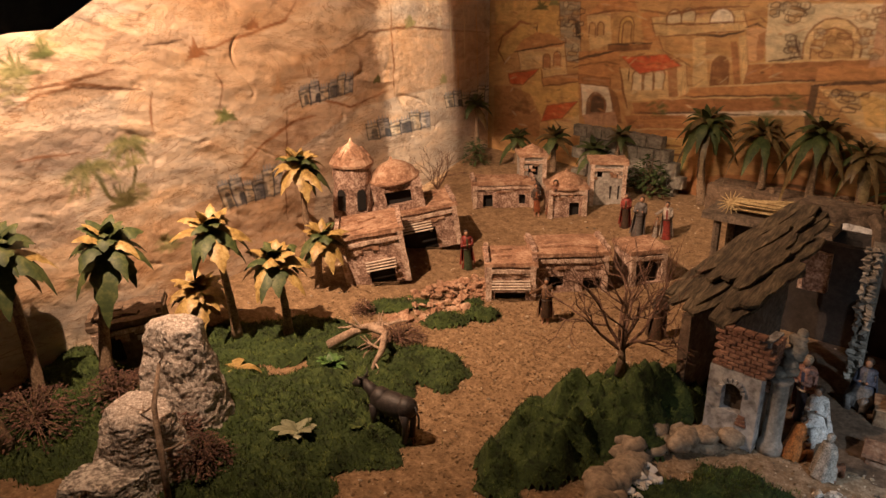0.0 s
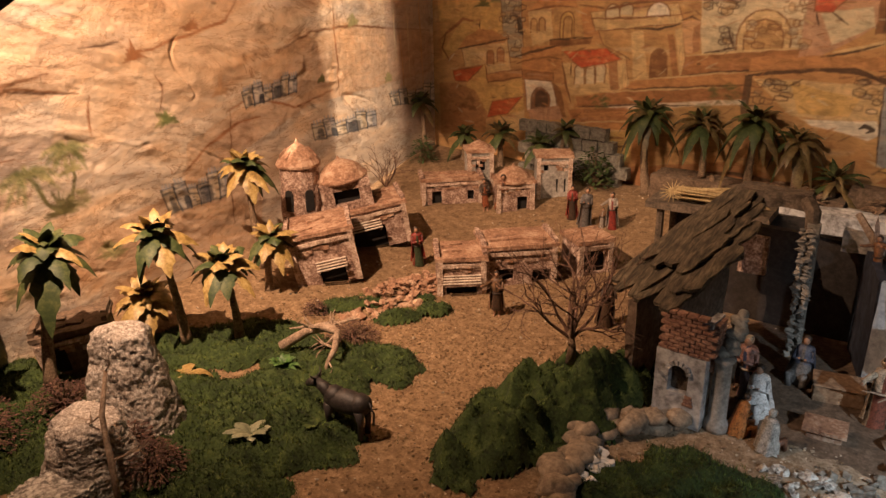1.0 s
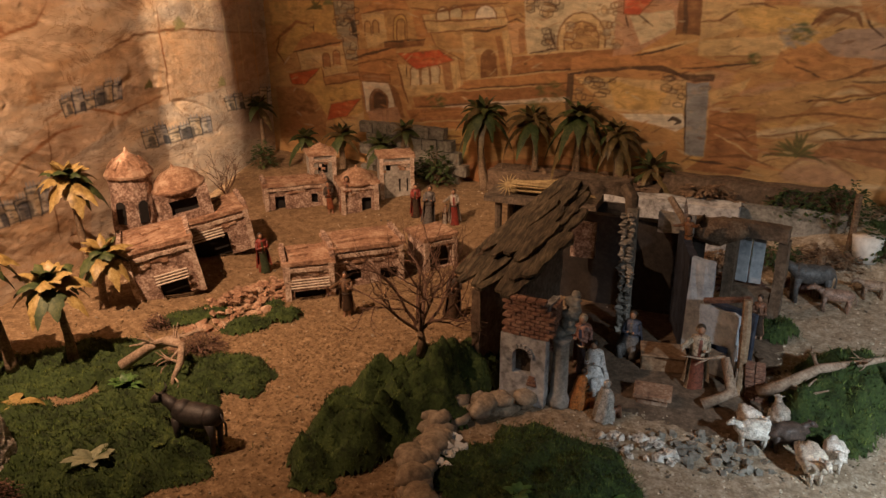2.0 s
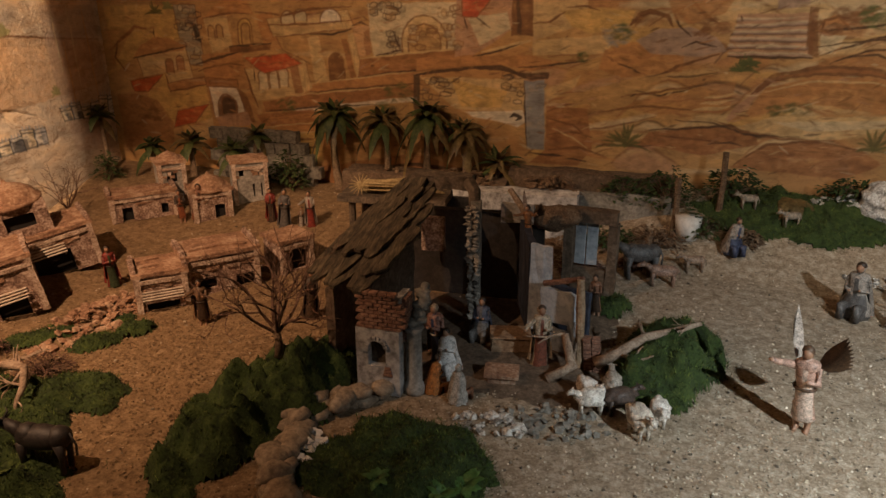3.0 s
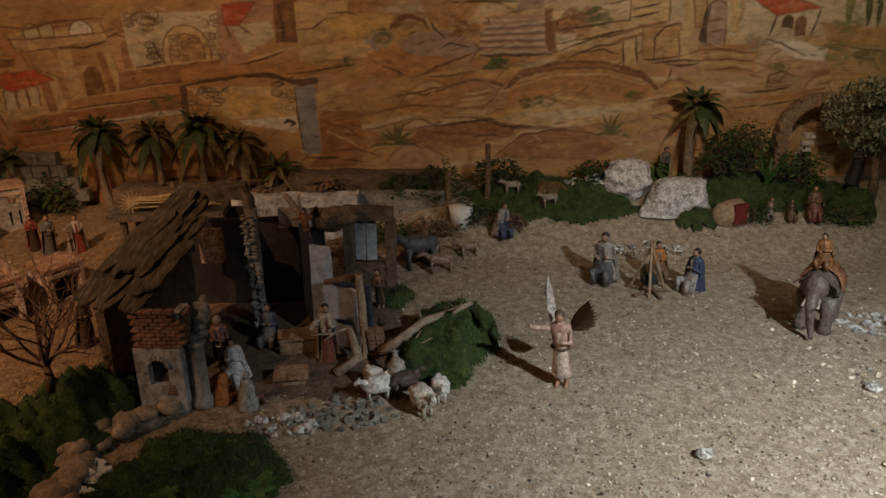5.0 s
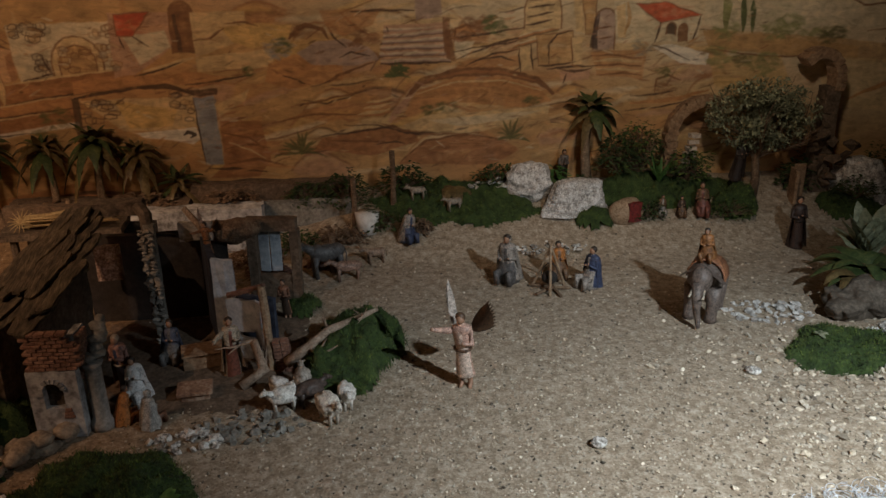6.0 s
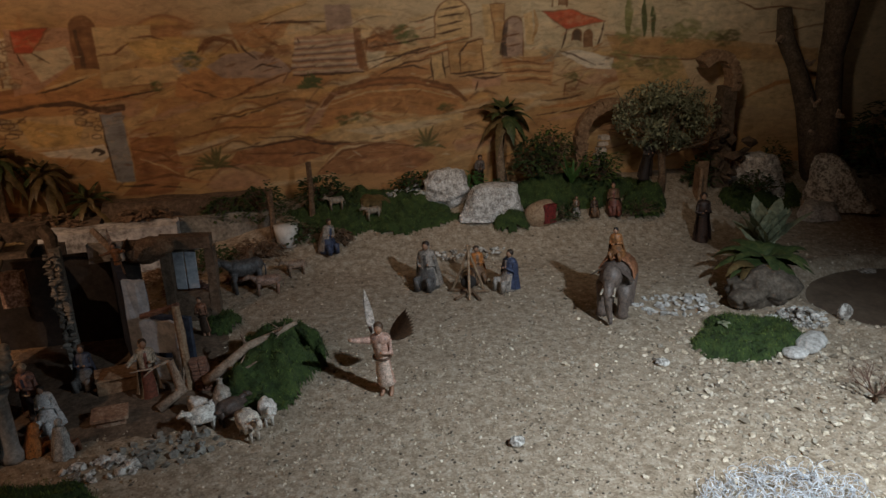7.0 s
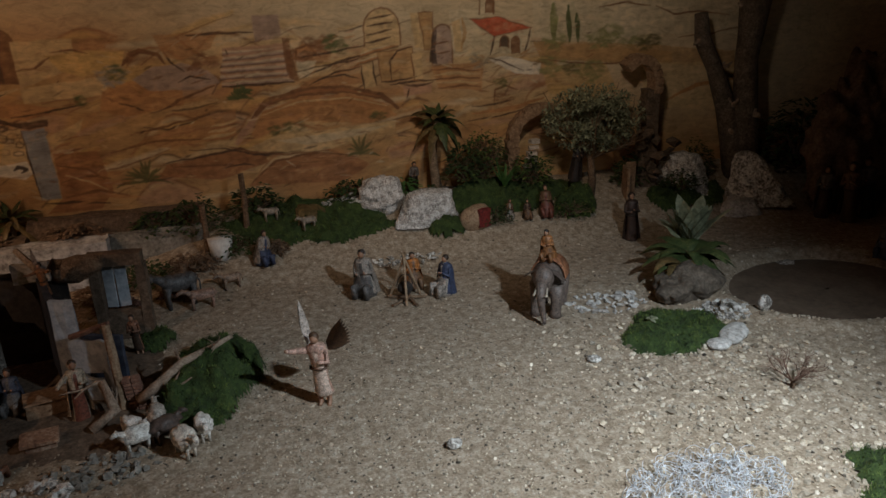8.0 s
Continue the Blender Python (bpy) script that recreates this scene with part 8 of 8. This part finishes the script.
bucket(0.325, 1.79, 0.034, 0.06, "whitewashed round basket tub with dark filling")
for x, y, h in ((0.235, 1.62, 0.10), (0.29, 1.80, 0.15), (0.40, 1.88, 0.16)):
    t = thing("pole", x, y, gz(x, y), 0, "grey weathered upright pole by the animals", "pole", "poles")
    bm = bmesh.new()
    tube(bm, [(0, 0, 0), (0.002, 0.001, h * 0.5), (0, 0, h)], [0.009, 0.0075, 0.008], 7)
    part("shaft", bm, MAT["bark"], t)


def tripod(x, y, label):
    t = thing("cooking_tripod", x, y, gz(x, y), 0, label, "tripod")
    for a in (20, 140, 260):
        bm = bmesh.new()
        tube(bm, [(0.045 * math.cos(radians(a)), 0.045 * math.sin(radians(a)), 0), (-0.006 * math.cos(radians(a)), -0.006 * math.sin(radians(a)), 0.125)], [0.0035, 0.003], 6)
        part("leg", bm, MAT["wood"], t)
    bm = bmesh.new()
    ball(bm, (0, 0, 0.03), (0.020, 0.020, 0.017), 2)
    pot = part("pot", bm, MAT["dark_board"], t, "sooty round cooking pot", True)
    bm = bmesh.new()
    tube(bm, [(0.02 * math.cos(a), 0.004, 0.035 + 0.03 * math.sin(a)) for a in [math.pi * i / 8 for i in range(9)]], 0.0012, 5)
    part("handle", bm, MAT["dark_board"], pot)
    for k in range(5):
        bm = bmesh.new()
        a = k * 72
        tube(bm, [(0.05 * math.cos(radians(a)), 0.05 * math.sin(radians(a)) - 0.01, 0.004), (0.008, -0.01, 0.008)], 0.004, 6)
        part("firewood", bm, MAT["bark"], t)
    return t


tripod(0.76, 1.455, "wooden cooking tripod with a pot over firewood")

# half-round tent hut
t = thing("little_tent", 1.06, 1.80, gz(1.06, 1.80), 15, "small rounded tan tent with a red curtain", "tent")
bm = bmesh.new()
ball(bm, (0, 0, 0.02), (0.055, 0.035, 0.042), 3, 0, 0.1, 40)
part("cover", bm, MAT["wood"], t, smooth=True)
bm = bmesh.new()
rough_block(bm, (0.008, -0.030, 0.028), (0.038, 0.012, 0.056), 0, random.Random(3), 0, 0.003, 4)
part("curtain", bm, cloth((0.26, 0.035, 0.03)), t, "red cloth curtain")

# ---- figurines ----
TAN, BROWN, GREY, WHITE = (0.24, 0.14, 0.075), (0.085, 0.05, 0.03), (0.17, 0.155, 0.145), (0.44, 0.39, 0.34)
BLUE, RED, ORANGE, GREEN = (0.075, 0.095, 0.17), (0.30, 0.05, 0.035), (0.5, 0.22, 0.06), (0.07, 0.10, 0.05)
statue(0.505, 1.03, 0.160, -20, (0.74, 0.60, 0.50), (0.62, 0.42, 0.33), "winged angel figurine with raised arm on gravel", kind="tunic", arms=(95, 20), wings=(0.62, 0.54, 0.47), hair=(0.15, 0.08, 0.04))
statue(-0.952, 1.202, 0.108, 50, GREEN, RED, "villager figurine in green with a red shawl")
statue(-0.638, 1.09, 0.105, 30, BROWN, TAN, "shepherd figurine in brown carrying a load", kind="tunic", arms=(60, 30))
statue(-0.435, 1.18, 0.112, 30, (0.10, 0.06, 0.035), BROWN, "dark brown cloaked figurine behind the bare tree")
statue(-1.04, 1.60, 0.10, 40, (0.35, 0.12, 0.05), BROWN, "figurine in a rust tunic before the huts", kind="tunic")
statue(-1.00, 1.62, 0.115, 45, BROWN, (0.28, 0.12, 0.06), "tall brown figurine before the huts")
statue(-0.735, 1.63, 0.115, 25, GREY, (0.17, 0.15, 0.14), "grey-robed figurine at the village edge")
statue(-0.665, 1.655, 0.105, 20, RED, WHITE, "figurine in a red dress with white sleeves", arms=(50, 40))
statue(-0.79, 1.66, 0.10, 25, BROWN, RED, "brown and red figurine at the village edge")
statue(-0.695, 1.65, 0.06, 20, WHITE, TAN, "small pale child figurine between the villagers")
statue(-0.118, 1.075, 0.132, -10, BLUE, (0.46, 0.26, 0.20), "kneeling mother figurine in blue and rose", hair=(0.55, 0.45, 0.33), arms=(35, 35))
statue(-0.088, 1.045, 0.088, -10, (0.98, 0.96, 0.93), (0.98, 0.96, 0.93), "white cloth bundle figurine held in the stable", kind="seated")
statue(0.066, 1.115, 0.128, 20, (0.28, 0.10, 0.06), (0.60, 0.50, 0.38), "bearded figurine in a cream cloak", arms=(50, 25))
statue(-0.048, 0.955, 0.070, 150, (0.34, 0.17, 0.10), (0.5, 0.48, 0.44), "kneeling shepherd figurine in grey and rust", kind="seated", hair=(0.4, 0.38, 0.34))
statue(-0.100, 0.975, 0.068, 120, ORANGE, ORANGE, "small orange-clad kneeling figurine", kind="seated")
statue(-0.065, 1.19, 0.09, 0, (0.20, 0.19, 0.18), (0.14, 0.15, 0.2), "seated grey figurine beside the stone column", kind="seated")
statue(0.0, 1.325, 0.085, -10, (0.42, 0.20, 0.08), (0.34, 0.17, 0.08), "small orange angel figurine on the stable beam", kind="tunic", z=0.165, arms=(70, 100), wings=(0.45, 0.36, 0.3))
statue(0.145, 1.36, 0.10, -10, BROWN, (0.34, 0.18, 0.11), "brown shepherd figurine behind the post", kind="tunic")
statue(0.43, 1.75, 0.095, 30, BLUE, WHITE, "seated figurine in blue and white washing", kind="seated")
statue(0.675, 1.53, 0.125, -30, GREY, WHITE, "grey-cloaked man figurine stooping by the fire", kind="seated")
statue(0.80, 1.53, 0.095, 0, TAN, ORANGE, "ochre figurine behind the fire", kind="seated")
statue(0.865, 1.46, 0.105, -60, WHITE, BLUE, "seated man figurine with a blue jacket", kind="seated")
statue(1.50, 1.66, 0.150, -15, (0.09, 0.05, 0.035), (0.075, 0.045, 0.035), "dark brown robed monk figurine with bag", hair=(0.05, 0.03, 0.02))
statue(1.405, 1.86, 0.13, 0, (0.05, 0.035, 0.03), (0.07, 0.05, 0.04), "dark figurine in the shade of the olive tree")
statue(1.165, 1.81, 0.06, 0, WHITE, TAN, "small figurine in white by the camp", kind="seated")
statue(1.225, 1.80, 0.06, -10, TAN, BROWN, "small seated figurine at the camp", kind="seated")
statue(1.29, 1.805, 0.095, -20, (0.25, 0.09, 0.06), TAN, "red-brown seated figurine at the camp", kind="seated")
statue(0.905, 1.955, 0.11, 0, BROWN, (0.2, 0.17, 0.15), "small dark figurine below the grey palm")
statue(2.06, 1.29, 0.10, -60, BLUE, GREY, "blue-grey figurine by the pond", kind="seated")
for k, (x, y) in enumerate(((2.16, 1.64), (2.21, 1.58), (2.25, 1.66), (2.19, 1.70), (2.29, 1.60))):
    statue(x, y, 0.17 + 0.025 * (k % 3), -60, BROWN, TAN if k % 2 else GREY, "shaded brown figurine in a dark group by the rocks")

# ---- animals ----
beast("ox_figurine", -0.575, 0.60, 0.088, 0.112, 192, (0.055, 0.045, 0.042), "dark grey ox figurine grazing beside moss", horns=True, z=0.004)


def elephant(x, y, h, rz, label):
    """An elephant figurine, its head at -y, with ears, trunk and a cloth on its back."""
    bm = bmesh.new()
    ball(bm, (0, h * 0.10, h * 0.62), (h * 0.27, h * 0.42, h * 0.29), 4, 0, 0.10, 60, 3)
    ball(bm, (0, h * 0.34, h * 0.58), (h * 0.24, h * 0.20, h * 0.26), 3, 0, 0.08, 60, 8)
    for sx in (-1, 1):
        for sy, d in ((-1, -0.16), (1, 0.36)):
            tube(bm, [(sx * h * 0.15, h * d, h * 0.55), (sx * h * 0.165, h * (d + 0.01), h * 0.28), (sx * h * 0.16, h * (d - 0.02), h * 0.08), (sx * h * 0.16, h * (d - 0.02), 0)], [h * 0.13, h * 0.095, h * 0.085, h * 0.10], 10)
    ball(bm, (0, -h * 0.40, h * 0.74), (h * 0.16, h * 0.17, h * 0.20), 3, 0, 0.08, 70, 5)
    tube(bm, [(0, -h * 0.50, h * 0.70), (0, -h * 0.60, h * 0.52), (h * 0.02, -h * 0.60, h * 0.30), (h * 0.05, -h * 0.56, h * 0.12), (h * 0.07, -h * 0.62, h * 0.06)], [h * 0.095, h * 0.075, h * 0.055, h * 0.042, h * 0.03], 9)
    for s in (-1, 1):
        leaf_blade(bm, (s * h * 0.12, -h * 0.34, h * 0.86), (s * 0.9, 0.35, -0.35), h * 0.30, h * 0.36, 0.5, 0, 5, 0.2)
        tube(bm, [(s * h * 0.08, -h * 0.52, h * 0.62), (s * h * 0.10, -h * 0.66, h * 0.54), (s * h * 0.09, -h * 0.74, h * 0.58)], [h * 0.022, h * 0.018, h * 0.004], 6, 2)
    tube(bm, [(0, h * 0.52, h * 0.66), (0, h * 0.58, h * 0.45), (0, h * 0.55, h * 0.22)], [h * 0.03, h * 0.018, h * 0.025], 6)
    for i in range(9):
        a = math.pi * (i + 0.5) / 9
        box(bm, (h * 0.275 * math.cos(a), h * 0.10, h * 0.63 + h * 0.295 * math.sin(a)), (h * 0.022, h * 0.36, h * 0.125), (0, -math.degrees(a), 0), 0.001, 0.0008, 1, random.Random(i))
    ob = part("elephant", bm, [cloth((0.22, 0.17, 0.14)), cloth((0.42, 0.20, 0.10)), cloth((0.7, 0.62, 0.5))], smooth=True)
    ob.matrix_world = pose(x, y, top_z(x, y) - 0.001, 0, 0, rz)
    return tagged(ob, label, "animal figurine", "animal figurines")


elephant(1.065, 1.275, 0.145, -35, "grey brown elephant figurine with a cloth saddle")
statue(1.07, 1.29, 0.075, -35, (0.30, 0.14, 0.05), (0.42, 0.20, 0.07), "rider figurine in brown sitting on the elephant", kind="seated", z=0.128, hair=(0.04, 0.03, 0.025))
beast("sheep", 0.175, 0.985, 0.050, 0.062, 200, (0.85, 0.80, 0.72), "white woolly lamb figurine by the driftwood", wool=True)
beast("sheep", 0.255, 0.945, 0.058, 0.072, -60, (0.85, 0.76, 0.66), "cream woolly sheep figurine on gravel", wool=True)
beast("sheep", 0.22, 1.0, 0.052, 0.066, 30, (0.14, 0.10, 0.08), "brown woolly sheep figurine among the lambs", wool=True)
beast("sheep", 0.285, 0.985, 0.050, 0.06, -80, (0.88, 0.82, 0.74), "small white lamb figurine on gravel", wool=True)
beast("sheep", 0.165, 1.02, 0.048, 0.06, -40, (0.88, 0.82, 0.74), "fluffy white lamb figurine beside the driftwood", wool=True)
beast("sheep", 0.205, 1.035, 0.056, 0.06, 100, (0.55, 0.49, 0.42), "dirty white sheep figurine beside the branch", wool=True)
beast("donkey", 0.222, 1.60, 0.10, 0.12, 200, (0.16, 0.15, 0.145), "grey donkey figurine behind the stable")
beast("pig", 0.275, 1.565, 0.060, 0.09, 190, (0.42, 0.28, 0.21), "pinkish pig figurine on the sand")
beast("pig", 0.345, 1.665, 0.050, 0.07, 200, (0.40, 0.29, 0.21), "pale brown piglet figurine by the tub")
beast("goat", 0.47, 1.88, 0.045, 0.06, 190, (0.42, 0.36, 0.29), "small grey goat figurine on the moss bank", horns=True)
beast("goat", 0.57, 1.84, 0.045, 0.06, 200, (0.42, 0.36, 0.29), "small pale goat figurine on moss", horns=True)

# ---- arch, tower and pond ----
def ruined_arch(x, y, label):
    """One leg of rough stones and the first half of the arch, with a flight of pale steps inside."""
    q = random.Random(8)
    t = thing("ruined_arch", x, y, gz(x, y) - 0.01, 0, label, "arch")
    for k in range(8):
        bm = bmesh.new()
        rough_block(bm, (-0.085 - 0.001 * k + q.uniform(-0.003, 0.003), 0, 0.011 + 0.021 * k), (0.042 - 0.001 * k, 0.032, 0.0205), q.uniform(-5, 5), q, 0, 0.004, 2)
        part("stone", bm, MAT["wood_stone"], t)
    for k in range(9):
        a = math.pi * (1 - 0.085 * k)
        bm = bmesh.new()
        rough_block(bm, (0, 0, 0), (0.034, 0.032, 0.027), 0, q, 0, 0.004, 2)
        bm.transform(pose(0.005 + 0.095 * math.cos(a), 0, 0.175 + 0.085 * math.sin(a), 0, -math.degrees(a), 0))
        part("stone", bm, MAT["wood_stone"], t)
    for k in range(8):
        bm = bmesh.new()
        rough_block(bm, (-0.052 + 0.004 * k, -0.016, 0.03 + 0.019 * k), (0.032, 0.018, 0.012), q.uniform(-6, 6), q, 0, 0.003, 2)
        part("stair_stone", bm, MAT["white_wood"], t)


ruined_arch(1.315, 1.93, "brown ruined stone arch before the mural")


def arch_tower(x, y, h, label):
    """A narrow dark pier that ends in a hooked half arch."""
    q = random.Random(4)
    t = thing("arch_pier", x, y, gz(x, y) - 0.01, 0, label, "model ruin")
    for k in range(8):
        bm = bmesh.new()
        rough_block(bm, (0, 0, h * (k + 0.5) / 8), (0.055 - 0.002 * k, 0.05, h / 8 * 0.97), q.uniform(-4, 4), q, 0, 0.004, 2)
        part("stone", bm, MAT["brown_board"], t)
    for k in range(9):
        a = radians(-8 + 17 * k)
        bm = bmesh.new()
        box(bm, (-0.045 + 0.062 * math.cos(a), 0, h + 0.01 + 0.085 * math.sin(a)), (0.03, 0.055, 0.024), (0, -math.degrees(a), 0), 0.002, 0.001, 0, q)
        part("roof_stone", bm, MAT["wood_stone"], t)
    for k in range(14):
        v, f = stone_piece(q, q.gauss(0.02, 0.03), -0.04 + q.gauss(0, 0.01), 0.02 + 0.012 * k, 0.024)
        soup("foot_stone", v, f, MAT["brown_board"], t)


arch_tower(1.675, 1.90, 0.315, "dark brown pier with a hooked broken arch")

bm = bmesh.new()
n = 40
rings = []
for s in (1.0, 0.6, 0.02):
    rings.append([bm.verts.new((POND[2] * 0.98 * s * math.cos(i * math.tau / n), POND[3] * 0.98 * s * math.sin(i * math.tau / n), 0.0004 * noise.noise(Vector((i, s, 0))))) for i in range(n)])
for a, b in zip(rings, rings[1:]):
    for i in range(n):
        bm.faces.new((a[i], a[(i + 1) % n], b[(i + 1) % n], b[i]))
ob = part("pond", bm, MAT["mud"], smooth=True)
ob.matrix_world = pose(POND[0], POND[1], -0.016)
tagged(ob, "dried muddy brown pond with a raised sandy rim", "pond", kind="structure")

# crossed low fence and ramp boards
for x, y, rz, l in ((1.575, 1.84, 78, 0.06), (1.60, 1.86, 0, 0.035)):
    t = thing("plank", x, y, gz(x, y) + 0.03, rz, "small brown board standing under the olive tree", "board", "boards")
    bm = bmesh.new()
    box(bm, (0, 0, 0.02), (l, 0.01, 0.10), (0, 0, 0), 0.002)
    part("board", bm, MAT["wood_stone"], t)


# silver curled thread at the front edge
def thread(x, y, rx, ry, n, label, seed):
    q = random.Random(seed)
    bm = bmesh.new()
    for k in range(n):
        a, b = q.uniform(0, 6.3), q.random() ** 0.5
        c = Vector((rx * b * math.cos(a), ry * b * math.sin(a), q.uniform(0.002, 0.022)))
        r, ph = q.uniform(0.006, 0.016), q.uniform(0, 6.3)
        tilt = Vector((q.gauss(0, 1), q.gauss(0, 1), q.gauss(0, 1))).normalized()
        o = tilt.orthogonal().normalized()
        p = tilt.cross(o)
        pts = []
        for i in range(9):
            v = c + r * (math.cos(ph + i * 0.55) * o + math.sin(ph + i * 0.55) * p)
            v.z = max(v.z, 0.001)
            pts.append(v)
        tube(bm, pts, 0.0006, 3, 0, False)
    ob = part("silver_thread", bm, MAT["silver"])
    ob.matrix_world = pose(x, y, gz(x, y))
    return tagged(ob, label, "tinsel", kind="stuff")


thread(1.03, 0.585, 0.13, 0.075, 420, "curled silvery white tinsel thread on gravel", 1)
bare_tree(1.36, 0.80, 0.085, "dark dry twig bush on the front gravel", 12, 0.8, 0.004, 8)
